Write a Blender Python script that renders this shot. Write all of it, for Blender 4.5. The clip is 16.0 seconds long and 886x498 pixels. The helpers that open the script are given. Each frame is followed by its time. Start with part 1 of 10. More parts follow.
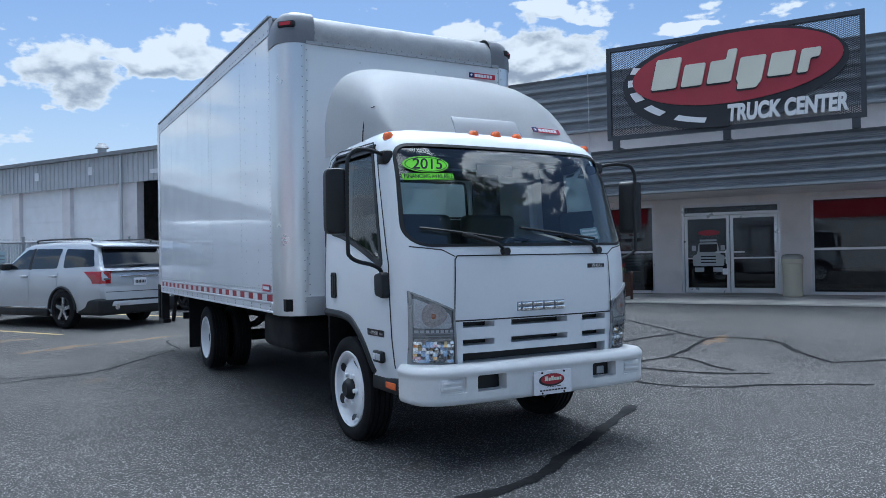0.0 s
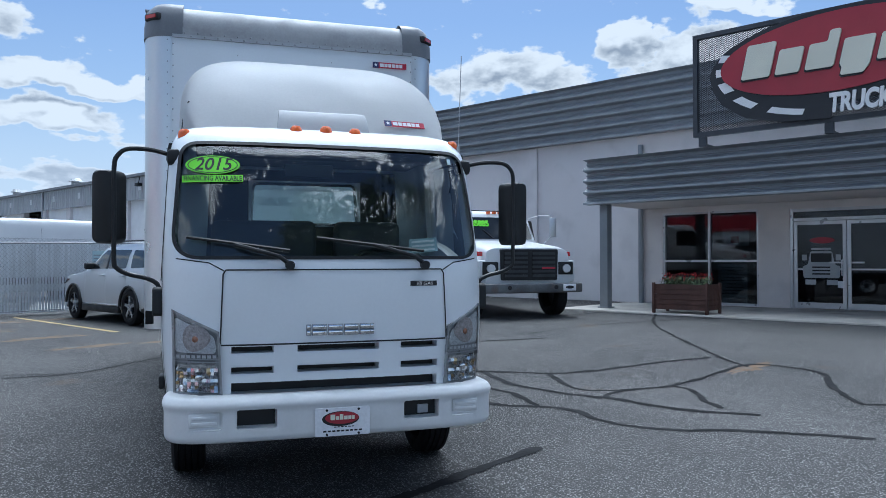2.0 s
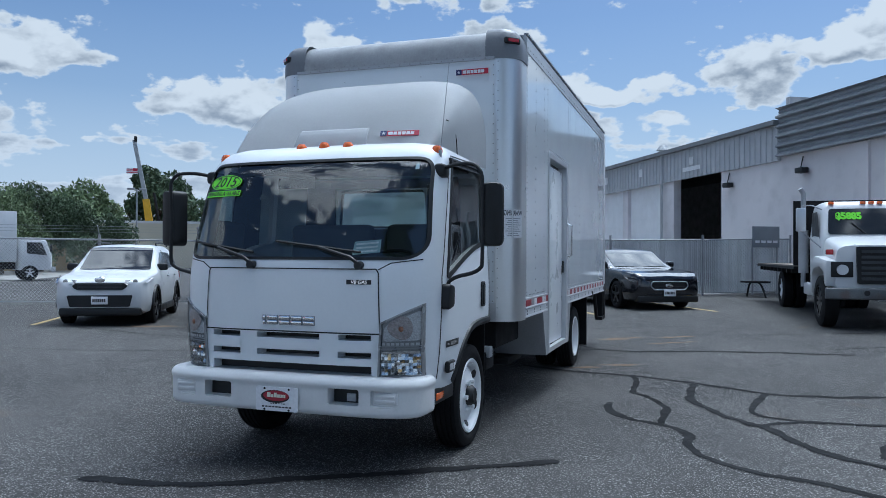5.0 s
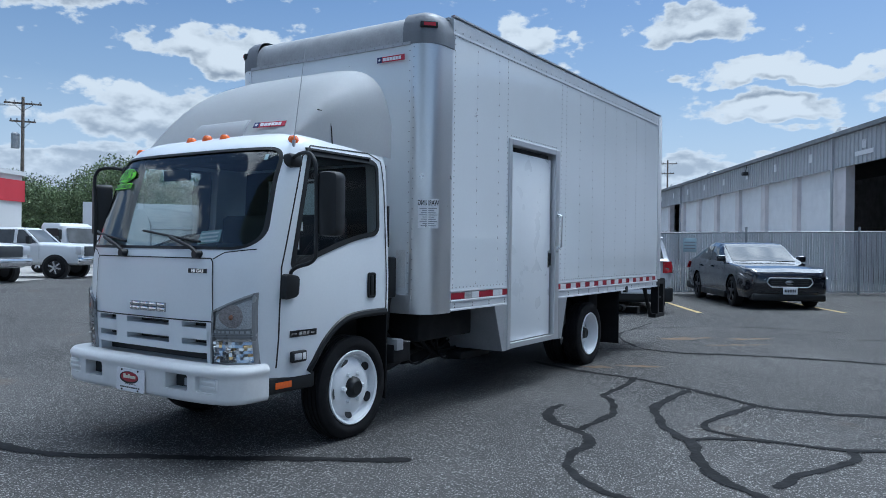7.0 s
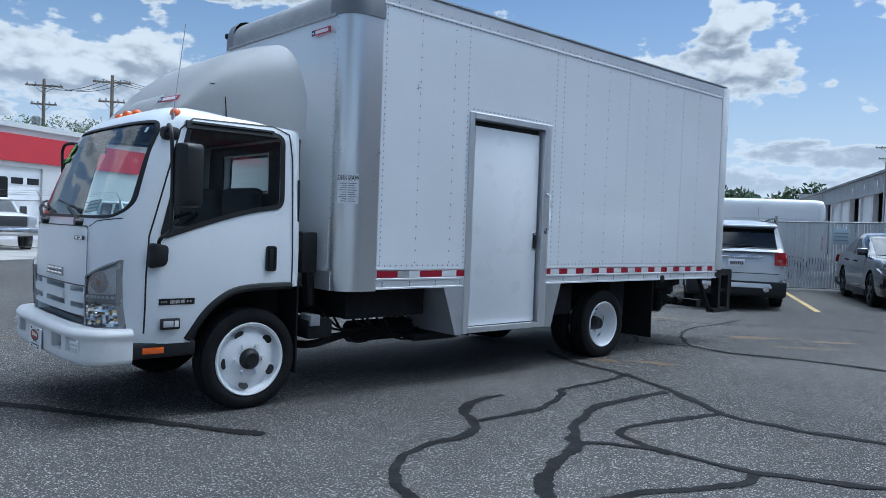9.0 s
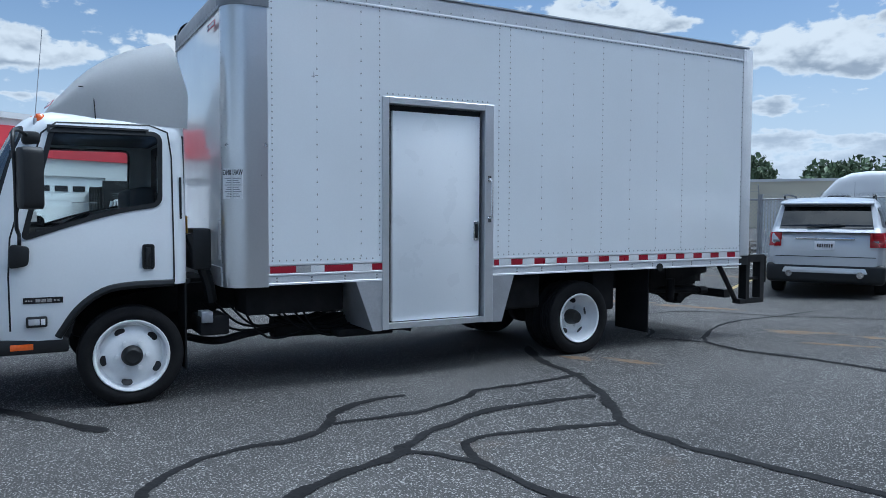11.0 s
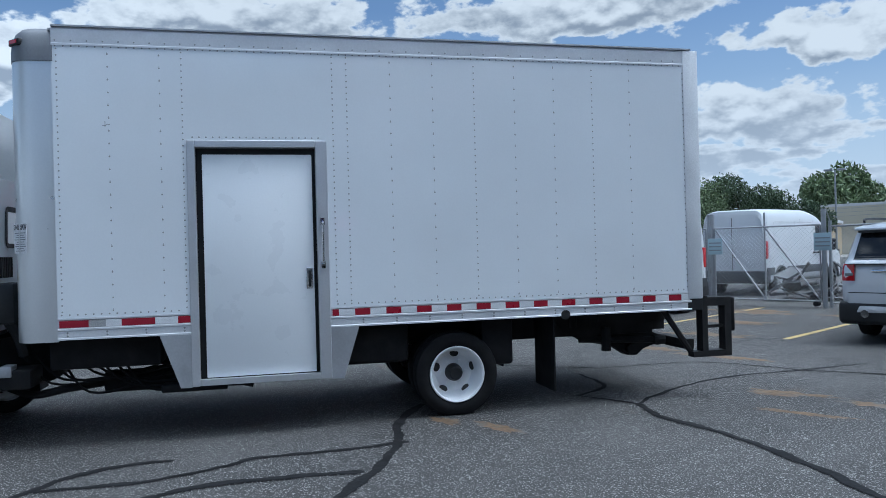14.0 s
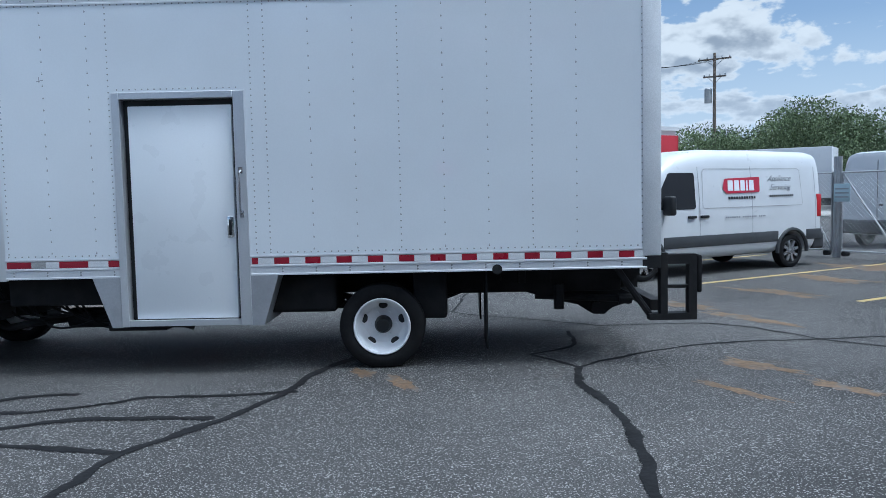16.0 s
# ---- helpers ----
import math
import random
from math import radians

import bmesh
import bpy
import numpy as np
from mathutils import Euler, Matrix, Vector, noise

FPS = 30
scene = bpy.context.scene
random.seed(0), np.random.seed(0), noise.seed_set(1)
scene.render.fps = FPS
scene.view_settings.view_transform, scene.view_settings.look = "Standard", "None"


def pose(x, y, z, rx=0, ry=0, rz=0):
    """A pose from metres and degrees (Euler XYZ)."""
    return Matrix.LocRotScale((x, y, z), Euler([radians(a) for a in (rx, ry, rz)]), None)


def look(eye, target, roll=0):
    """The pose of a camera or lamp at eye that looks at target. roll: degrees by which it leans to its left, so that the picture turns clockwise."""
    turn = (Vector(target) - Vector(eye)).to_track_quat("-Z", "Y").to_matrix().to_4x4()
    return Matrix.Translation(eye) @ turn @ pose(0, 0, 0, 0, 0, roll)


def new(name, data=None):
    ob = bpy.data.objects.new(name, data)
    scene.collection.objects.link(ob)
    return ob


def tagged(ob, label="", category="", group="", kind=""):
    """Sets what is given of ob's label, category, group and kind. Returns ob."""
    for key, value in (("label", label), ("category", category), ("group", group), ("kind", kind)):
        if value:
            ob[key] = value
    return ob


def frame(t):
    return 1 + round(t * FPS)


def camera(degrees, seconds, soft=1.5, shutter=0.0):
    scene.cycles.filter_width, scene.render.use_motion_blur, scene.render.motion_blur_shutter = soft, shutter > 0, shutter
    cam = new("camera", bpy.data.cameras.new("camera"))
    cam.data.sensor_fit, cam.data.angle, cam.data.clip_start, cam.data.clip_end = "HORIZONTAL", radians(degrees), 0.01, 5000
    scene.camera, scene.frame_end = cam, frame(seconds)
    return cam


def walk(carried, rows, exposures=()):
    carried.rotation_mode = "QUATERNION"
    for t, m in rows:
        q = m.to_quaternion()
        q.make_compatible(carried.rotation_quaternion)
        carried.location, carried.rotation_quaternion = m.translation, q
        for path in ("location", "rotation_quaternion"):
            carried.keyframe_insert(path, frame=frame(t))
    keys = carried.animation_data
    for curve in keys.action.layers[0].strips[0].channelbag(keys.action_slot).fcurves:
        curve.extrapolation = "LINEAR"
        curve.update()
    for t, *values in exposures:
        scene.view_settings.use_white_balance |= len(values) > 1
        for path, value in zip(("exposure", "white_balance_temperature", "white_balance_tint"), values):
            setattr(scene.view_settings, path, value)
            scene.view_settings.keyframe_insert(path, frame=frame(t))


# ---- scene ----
cam = camera(60.7, 16.0, 0.65)

PATH = [
    (0, (-3.116, -4.225, 1.332), (-2.131, -2.484, 1.352), -1.0),
    (0.5, (-2.559, -4.323, 1.339), (-1.711, -2.513, 1.382), 0.1),
    (1, (-1.945, -4.324, 1.354), (-1.192, -2.473, 1.438), 0.6),
    (1.5, (-1.339, -4.378, 1.368), (-0.643, -2.504, 1.421), 0.4),
    (2, (-0.737, -4.416, 1.387), (-0.139, -2.508, 1.417), -0.1),
    (2.5, (-0.203, -4.569, 1.409), (0.14, -2.599, 1.44), 0.0),
    (3, (0.303, -4.626, 1.411), (0.336, -2.627, 1.468), 0.3),
    (3.5, (0.873, -4.683, 1.408), (0.655, -2.696, 1.471), 0.4),
    (4, (1.437, -4.672, 1.421), (1.066, -2.707, 1.468), 0.6),
    (6.5, (4.243, -3.751, 1.429), (3.239, -2.022, 1.425), 0.2),
    (7, (4.672, -3.356, 1.436), (3.572, -1.687, 1.428), 0.7),
    (7.5, (5.127, -3.008, 1.447), (3.9, -1.429, 1.454), 0.6),
    (8, (5.495, -2.601, 1.439), (4.147, -1.124, 1.428), 0.8),
    (8.5, (5.897, -2.18, 1.415), (4.484, -0.766, 1.365), 1.5),
    (9, (6.225, -1.698, 1.42), (4.738, -0.361, 1.362), 2.1),
    (11.5, (7.413, 0.907, 1.495), (5.595, 1.735, 1.399), 0.1),
    (12, (7.534, 1.472, 1.503), (5.653, 2.148, 1.422), 0.6),
    (12.5, (7.641, 2.053, 1.514), (5.74, 2.67, 1.46), 0.9),
    (13, (7.719, 2.639, 1.513), (5.796, 3.186, 1.479), -0.0),
    (13.5, (7.783, 3.263, 1.518), (5.845, 3.757, 1.502), -0.8),
    (14, (7.791, 3.77, 1.531), (5.844, 4.228, 1.531), -1.5),
    (14.5, (7.79, 4.376, 1.565), (5.82, 4.724, 1.589), -2.2),
    (15, (7.777, 4.97, 1.588), (5.782, 5.107, 1.622), -1.8),
    (15.5, (7.805, 5.594, 1.574), (5.806, 5.62, 1.508), -1.1),
    (16, (7.799, 6.115, 1.552), (5.804, 6.088, 1.409), -1.2),
]
walk(cam, [(t, look(eye, target, roll)) for t, eye, target, roll in PATH],
     [(0, 0.52, 5440, 5), (2, 0.52, 5420, 5), (3.5, 0.28, 5400, 5), (6.5, 0.34, 5420, 4), (9, 0.42, 5400, 4), (12.5, 0.42, 5390, 4), (15, 0.32, 5390, 4), (15.5, 0.38, 5390, 4), (16, 0.44, 5390, 4)])

# ---- world, sun, exposure ----
SUN_AZ, SUN_EL = radians(18), radians(65)           # azimuth from +y towards +x: behind the truck, a little to the driver's side
world = bpy.data.worlds.new("sky")
scene.world = world
world.use_nodes = True
wt = world.node_tree
wt.nodes.clear()

sun_way = Vector((math.sin(SUN_AZ) * math.cos(SUN_EL), math.cos(SUN_AZ) * math.cos(SUN_EL), math.sin(SUN_EL)))
SKY_STRENGTH = 0.096
# cumulus heaps: azimuth from +y towards +x, height of the middle, half width, half height, in degrees
CUMULUS = [
    (3.3, 12.6, 4.6, 2.7), (9.5, 14.2, 6.0, 1.9), (36.0, 14.0, 6.6, 3.0), (38.5, 17.6, 3.8, 1.1), (48.0, 15.9, 4.2, 0.8), (-26.2, 11.6, 5.0, 3.3),
    (-18.4, 19.2, 6.2, 2.6), (-14.5, 15.2, 4.6, 2.4), (21.4, 13.6, 6.6, 2.7), (30.0, 15.4, 2.6, 2.0), (-34.0, 10.8, 6.0, 2.8), (-8.0, 12.0, 8.0, 1.4),
    (-9.0, 9.6, 7.4, 1.4), (-27.0, 14.6, 3.4, 2.4), (-38.0, 11.0, 4.2, 2.1), (-49.5, 13.2, 6.4, 2.2), (-54.5, 8.6, 8.6, 3.0), (-66.0, 16.8, 15.0, 3.4),
    (-74.0, 9.5, 12.0, 3.4), (-92.0, 16.2, 12.0, 3.6), (-92.0, 10.0, 8.0, 2.6), (-113.0, 25.0, 22.0, 8.0), (-108.0, 13.0, 9.0, 3.6), (72.0, 10.0, 13.0, 4.2), (152.0, 47.0, 6.0, 2.6),
]


def build_sky():
    out = wt.nodes.new("ShaderNodeOutputWorld")
    bg = wt.nodes.new("ShaderNodeBackground")
    bg.inputs["Strength"].default_value = SKY_STRENGTH
    sky = wt.nodes.new("ShaderNodeTexSky")
    sky.sky_type, sky.sun_disc = "NISHITA", False
    sky.sun_elevation, sky.sun_rotation = SUN_EL, SUN_AZ
    sky.air_density, sky.dust_density, sky.ozone_density = 1.0, 1.0, 1.5
    co = wt.nodes.new("ShaderNodeTexCoord")
    sep = wt.nodes.new("ShaderNodeSeparateXYZ")
    wt.links.new(co.outputs["Generated"], sep.inputs[0])

    def put(v, socket):
        if isinstance(v, (int, float, tuple)):
            socket.default_value = v
        else:
            wt.links.new(v, socket)

    def calc(op, a, b=None, clamp=False):
        nd = wt.nodes.new("ShaderNodeMath")
        nd.operation, nd.use_clamp = op, clamp
        put(a, nd.inputs[0])
        if b is not None:
            put(b, nd.inputs[1])
        return nd.outputs[0]

    def vec(op, a, b=None):
        nd = wt.nodes.new("ShaderNodeVectorMath")
        nd.operation = op
        put(a, nd.inputs[0])
        if b is not None:
            put(b, nd.inputs[1])
        return nd.outputs["Value" if op == "LENGTH" else "Vector"]

    def joined(x, y, z=0.0):
        nd = wt.nodes.new("ShaderNodeCombineXYZ")
        for v, socket in zip((x, y, z), nd.inputs):
            put(v, socket)
        return nd.outputs[0]

    def ramp(fac, lo, hi, smooth=True, to=(0.0, 1.0)):
        nd = wt.nodes.new("ShaderNodeMapRange")
        nd.interpolation_type = "SMOOTHSTEP" if smooth else "LINEAR"
        nd.inputs["From Min"].default_value, nd.inputs["From Max"].default_value = lo, hi
        nd.inputs["To Min"].default_value, nd.inputs["To Max"].default_value = to
        put(fac, nd.inputs["Value"])
        return nd.outputs[0]

    def cloudy(vector, scale, detail, rough=0.55):
        nd = wt.nodes.new("ShaderNodeTexNoise")
        nd.inputs["Scale"].default_value = scale
        nd.inputs["Detail"].default_value = detail
        nd.inputs["Roughness"].default_value = rough
        put(vector, nd.inputs["Vector"])
        return nd

    def blend(fac, a, b):
        nd = wt.nodes.new("ShaderNodeMix")
        nd.data_type = "RGBA"
        put(fac, nd.inputs["Factor"])
        put(a, nd.inputs["A"])
        put(b, nd.inputs["B"])
        return nd.outputs["Result"]

    deg = 180 / math.pi
    az = calc("MULTIPLY", calc("ARCTAN2", sep.outputs[0], sep.outputs[1]), deg)
    el = calc("MULTIPLY", calc("ARCSINE", sep.outputs[2]), deg)
    at = joined(az, calc("MULTIPLY", el, 1.0), 3.0)
    flat = vec("MULTIPLY", at, (1.0, 1.7, 1.0))
    # billows push the outlines about; fine fray roughens them
    push = vec("MULTIPLY", vec("SUBTRACT", cloudy(flat, 0.16, 3.0).outputs["Color"], (0.5, 0.5, 0.5)), (11.0, 5.0, 0.0))

    def puffs(p):
        nd = wt.nodes.new("ShaderNodeTexVoronoi")
        nd.feature, nd.normalize = "SMOOTH_F1", True
        nd.inputs["Scale"].default_value, nd.inputs["Detail"].default_value, nd.inputs["Roughness"].default_value = 0.36, 3.0, 0.5
        nd.inputs["Smoothness"].default_value = 0.3
        wt.links.new(p, nd.inputs["Vector"])
        return nd.outputs["Distance"]

    near_puff = puffs(flat)
    swell = calc("MULTIPLY", calc("SUBTRACT", 0.36, near_puff), 1.5)
    fray = calc("MULTIPLY", calc("SUBTRACT", cloudy(flat, 0.9, 8.0, 0.6).outputs["Fac"], 0.5), 0.62)
    warped = vec("ADD", at, push)

    def heaps(p):
        """How deep a direction lies inside the nearest heap; the bases are flatter than the crowns."""
        near = None
        for a, e, w, h in CUMULUS:
            d = vec("MULTIPLY", vec("SUBTRACT", p, (a, e, 3.0)), (1 / w, 1 / h, 0.0))
            d = vec("LENGTH", vec("MAXIMUM", d, vec("MULTIPLY", d, (1.0, -1.5, 1.0))))
            near = d if near is None else calc("MINIMUM", near, d)
        return calc("SUBTRACT", 1.0, near)

    inside = heaps(warped)
    above = heaps(vec("ADD", warped, (0.0, 1.5, 0.0)))
    toward = wt.nodes.new("ShaderNodeVectorMath")
    toward.operation = "DOT_PRODUCT"
    wt.links.new(co.outputs["Generated"], toward.inputs[0])
    toward.inputs[1].default_value = sun_way
    # broken layer overhead and streaky banks low down, outside the heaps
    tall = calc("ADD", calc("MAXIMUM", sep.outputs[2], 0.0), 0.27)
    dome = joined(calc("DIVIDE", sep.outputs[0], tall), calc("DIVIDE", sep.outputs[1], tall), 3.7)
    overhead = calc("MULTIPLY", calc("SUBTRACT", cloudy(dome, 2.6, 2.5).outputs["Fac"], ramp(toward.outputs["Value"], 0.2, 0.85, True, (0.68, 0.38))), ramp(el, 22.0, 32.0, True, (0.0, 5.0)))
    streaks = calc("MULTIPLY", calc("SUBTRACT", cloudy(vec("MULTIPLY", at, (0.35, 1.5, 1.0)), 0.30, 4.0).outputs["Fac"], ramp(el, 3.0, 11.0, False, (0.33, 0.64))), 3.2)
    ragged = calc("ADD", swell, fray)
    body = calc("ADD", calc("MAXIMUM", calc("MAXIMUM", inside, calc("SUBTRACT", overhead, 0.1)), calc("MINIMUM", streaks, 0.45)), ragged)
    cover = ramp(body, 0.17, 0.36)
    thick = ramp(body, 0.22, 0.70)
    rise = vec("ADD", flat, (0.0, 1.3, 0.0))
    relief = calc("ADD", calc("MULTIPLY", calc("SUBTRACT", puffs(rise), near_puff), 1.5), calc("MULTIPLY", calc("SUBTRACT", cloudy(flat, 0.30, 5.0).outputs["Fac"], cloudy(rise, 0.30, 5.0).outputs["Fac"]), 1.6))
    lit = ramp(calc("ADD", calc("SUBTRACT", inside, above), calc("ADD", calc("MULTIPLY", ragged, 0.4), relief)), -0.15, 0.70)
    shade = calc("SUBTRACT", 1.0, calc("MULTIPLY", thick, calc("SUBTRACT", 1.0, lit, True)), True)
    clouds = blend(shade, (2.4, 2.65, 3.05, 1), (6.0, 6.0, 6.0, 1))
    # thin cloud shines before the sun; raised overhead, out of view, as added fill
    glow = calc("ADD", 1.0, calc("MULTIPLY", calc("POWER", calc("MAXIMUM", toward.outputs["Value"], 0.0), 2.0), ramp(el, 18.0, 40.0, True, (0.05, 5.6))))
    # clouds opposite the sun are lit from the front
    glow = calc("MULTIPLY", glow, ramp(sep.outputs[1], 0.0, -0.45, True, (1.0, 1.3)))
    clouds = vec("MULTIPLY", clouds, joined(glow, glow, glow))
    hazy = blend(ramp(sep.outputs[2], 0.0, 0.30, False, (0.8, 0.0)), vec("MULTIPLY", sky.outputs[0], (0.80, 0.80, 0.82)), (3.8, 4.4, 5.2, 1))
    full = blend(cover, hazy, clouds)
    veil = blend(ramp(sep.outputs[2], 0.02, 0.20, False, (0.6, 0.0)), full, (5.6, 6.0, 6.6, 1))
    wt.links.new(veil, bg.inputs["Color"])
    wt.links.new(bg.outputs[0], out.inputs[0])


build_sky()
sun = new("sun", bpy.data.lights.new("sun", "SUN"))
sun.data.energy, sun.data.angle, sun.data.color = 1.6, radians(24), (1.0, 0.97, 0.93)
sun.matrix_world = look(sun_way * 60, (0, 0, 0))


# ---- materials ----
def mat(name, color, rough=0.5, metal=0.0, vary=0.12, grain=0.06, scale=2.0, fine=60.0, bump=0.0, bscale=80.0,
        coat=0.0, spec=0.5, dirt=None, dirt_amt=0.0, dirt_scale=1.5, rvary=0.1, trans=0.0, emit=None, emit_s=0.0, ior=1.45, island=0.0):
    """Principled material: base colour varied at a large and a fine scale, optional dirt patches, bump and coat."""
    m = bpy.data.materials.new(name)
    m.use_nodes = True
    nt = m.node_tree
    bs = nt.nodes["Principled BSDF"]
    bs.inputs["Metallic"].default_value = metal
    bs.inputs["Coat Weight"].default_value = coat
    bs.inputs["Coat Roughness"].default_value = 0.06
    bs.inputs["Specular IOR Level"].default_value = spec
    bs.inputs["Transmission Weight"].default_value = trans
    bs.inputs["IOR"].default_value = ior
    if emit:
        bs.inputs["Emission Color"].default_value = (*emit, 1)
        bs.inputs["Emission Strength"].default_value = emit_s
    co = nt.nodes.new("ShaderNodeTexCoord").outputs["Object"]

    def nz(sc, det, seed=0.0):
        mp = nt.nodes.new("ShaderNodeMapping")
        mp.inputs["Location"].default_value = (seed, seed * 0.7, seed * 1.3)
        nt.links.new(co, mp.inputs[0])
        nd = nt.nodes.new("ShaderNodeTexNoise")
        nd.inputs["Scale"].default_value, nd.inputs["Detail"].default_value = sc, det
        nt.links.new(mp.outputs[0], nd.inputs["Vector"])
        return nd.outputs["Fac"]

    def rng(fac, a, b, lo, hi):
        nd = nt.nodes.new("ShaderNodeMapRange")
        nd.inputs["From Min"].default_value, nd.inputs["From Max"].default_value = a, b
        nd.inputs["To Min"].default_value, nd.inputs["To Max"].default_value = lo, hi
        nt.links.new(fac, nd.inputs["Value"])
        return nd.outputs[0]

    def mul(a, b):
        nd = nt.nodes.new("ShaderNodeMath")
        nd.operation = "MULTIPLY"
        nt.links.new(a, nd.inputs[0])
        nt.links.new(b, nd.inputs[1])
        return nd.outputs[0]

    big, small = nz(scale, 4.0), nz(fine, 2.0, 5.0)
    fac = mul(rng(big, 0.3, 0.7, 1 - vary, 1 + vary), rng(small, 0.3, 0.7, 1 - grain, 1 + grain))
    if island:
        g = nt.nodes.new("ShaderNodeNewGeometry")
        fac = mul(fac, rng(g.outputs["Random Per Island"], 0, 1, 1 - island, 1 + island))
    hsv = nt.nodes.new("ShaderNodeHueSaturation")
    hsv.inputs["Color"].default_value = (*color, 1)
    nt.links.new(fac, hsv.inputs["Value"])
    col = hsv.outputs[0]
    if dirt:
        mx = nt.nodes.new("ShaderNodeMix")
        mx.data_type = "RGBA"
        mx.inputs["B"].default_value = (*dirt, 1)
        nt.links.new(rng(nz(dirt_scale, 7.0, 11.0), 0.52, 0.72, 0.0, dirt_amt), mx.inputs["Factor"])
        nt.links.new(col, mx.inputs["A"])
        col = mx.outputs["Result"]
    nt.links.new(col, bs.inputs["Base Color"])
    nt.links.new(rng(nz(scale * 2.3, 4.0, 3.0), 0.3, 0.7, max(0.0, rough - rvary), min(1.0, rough + rvary)), bs.inputs["Roughness"])
    if bump:
        bp = nt.nodes.new("ShaderNodeBump")
        bp.inputs["Strength"].default_value, bp.inputs["Distance"].default_value = bump, 0.02
        nt.links.new(nz(bscale, 3.0, 7.0), bp.inputs["Height"])
        nt.links.new(bp.outputs[0], bs.inputs["Normal"])
    return m


def glass_mat(name, tint, rough=0.0, ior=1.5, clear=0.5):
    """Pane of tinted glass: mirror-like by Fresnel, else see-through with a tint."""
    m = bpy.data.materials.new(name)
    m.use_nodes = True
    nt = m.node_tree
    nt.nodes.clear()
    out = nt.nodes.new("ShaderNodeOutputMaterial")
    tr = nt.nodes.new("ShaderNodeBsdfTransparent")
    tr.inputs[0].default_value = (*tint, 1)
    gl = nt.nodes.new("ShaderNodeBsdfGlossy")
    gl.inputs["Roughness"].default_value = rough
    fr = nt.nodes.new("ShaderNodeFresnel")
    fr.inputs[0].default_value = ior
    mx = nt.nodes.new("ShaderNodeMixShader")
    nt.links.new(fr.outputs[0], mx.inputs[0])
    nt.links.new(tr.outputs[0], mx.inputs[1])
    nt.links.new(gl.outputs[0], mx.inputs[2])
    nt.links.new(mx.outputs[0], out.inputs[0])
    return m


WHITE = mat("white_paint", (0.755, 0.78, 0.80), 0.34, vary=0.02, grain=0.01, coat=0.3, dirt=(0.62, 0.61, 0.58), dirt_amt=0.12, rvary=0.05)
WHITE_FAR = mat("white_vehicle_paint", (0.62, 0.63, 0.64), 0.32, vary=0.03, grain=0.01, coat=0.2, rvary=0.05)
FRP = mat("white_box_panel", (0.77, 0.80, 0.825), 0.20, vary=0.03, grain=0.01, scale=0.9, coat=1.0, dirt=(0.68, 0.68, 0.68), dirt_amt=0.18, dirt_scale=0.8, bump=0.035, bscale=1.6, rvary=0.06)
DOORWHITE = mat("white_side_door_paint", (0.81, 0.83, 0.845), 0.3, vary=0.02, grain=0.01, coat=0.3, bump=0.01, bscale=2.0, rvary=0.05)
ALU = mat("brushed_aluminium", (0.66, 0.67, 0.69), 0.40, metal=0.7, vary=0.04, grain=0.03, dirt=(0.56, 0.56, 0.57), dirt_amt=0.15, dirt_scale=1.2, rvary=0.04)
RAIL = mat("pale_anodised_rail", (0.66, 0.67, 0.69), 0.38, metal=0.2, vary=0.06, grain=0.04, dirt=(0.5, 0.5, 0.5), dirt_amt=0.3, dirt_scale=3.0)
ALUD = mat("dull_aluminium", (0.42, 0.43, 0.45), 0.5, metal=0.5, vary=0.06, grain=0.05, dirt=(0.30, 0.30, 0.31), dirt_amt=0.4, dirt_scale=4.0)
POSTMETAL = mat("polished_aluminium_post", (0.70, 0.71, 0.72), 0.30, metal=0.8, vary=0.02, grain=0.015, rvary=0.03)
DEFLWHITE = mat("chalky_white_fibreglass", (0.63, 0.64, 0.65), 0.55, vary=0.03, grain=0.02, dirt=(0.48, 0.48, 0.47), dirt_amt=0.2, dirt_scale=1.4)
HEADER = mat("weathered_header_metal", (0.38, 0.385, 0.395), 0.62, metal=0.2, vary=0.08, grain=0.06, dirt=(0.20, 0.20, 0.205), dirt_amt=0.4, dirt_scale=5.0)
BUMPERWHITE = mat("off_white_bumper_moulding", (0.72, 0.72, 0.71), 0.5, vary=0.03, grain=0.02, dirt=(0.45, 0.44, 0.42), dirt_amt=0.25, dirt_scale=3.0)
TAILRED = mat("dark_red_tail_lens", (0.34, 0.008, 0.014), 0.12, vary=0.2, coat=0.8)
INDICATOR = mat("ribbed_orange_tinted_lens", (0.62, 0.56, 0.54), 0.2, metal=0.2, vary=0.3, grain=0.2, fine=60, bump=0.5, bscale=110)
# darker than the deflector shell: the nose panel's shade is in this base colour
NOSESHADE = mat("shade_grey_nose_fibreglass", (0.40, 0.41, 0.42), 0.6, vary=0.05, grain=0.03, dirt=(0.34, 0.34, 0.335), dirt_amt=0.3, dirt_scale=3.0)
CAPGREY = mat("grey_plastic_cap", (0.17, 0.18, 0.20), 0.45, vary=0.1, grain=0.05, dirt=(0.28, 0.28, 0.28), dirt_amt=0.3)
BLACK = mat("black_plastic", (0.011, 0.012, 0.013), 0.5, vary=0.15, grain=0.1, bump=0.02, bscale=200)
RUBBER = mat("tyre_rubber", (0.009, 0.009, 0.010), 0.78, vary=0.2, grain=0.15, bump=0.1, bscale=90, spec=0.25, dirt=(0.025, 0.023, 0.021), dirt_amt=0.25, dirt_scale=6)
CHASSIS = mat("black_chassis_steel", (0.007, 0.007, 0.008), 0.8, vary=0.25, grain=0.15, dirt=(0.03, 0.026, 0.022), dirt_amt=0.4, dirt_scale=5)
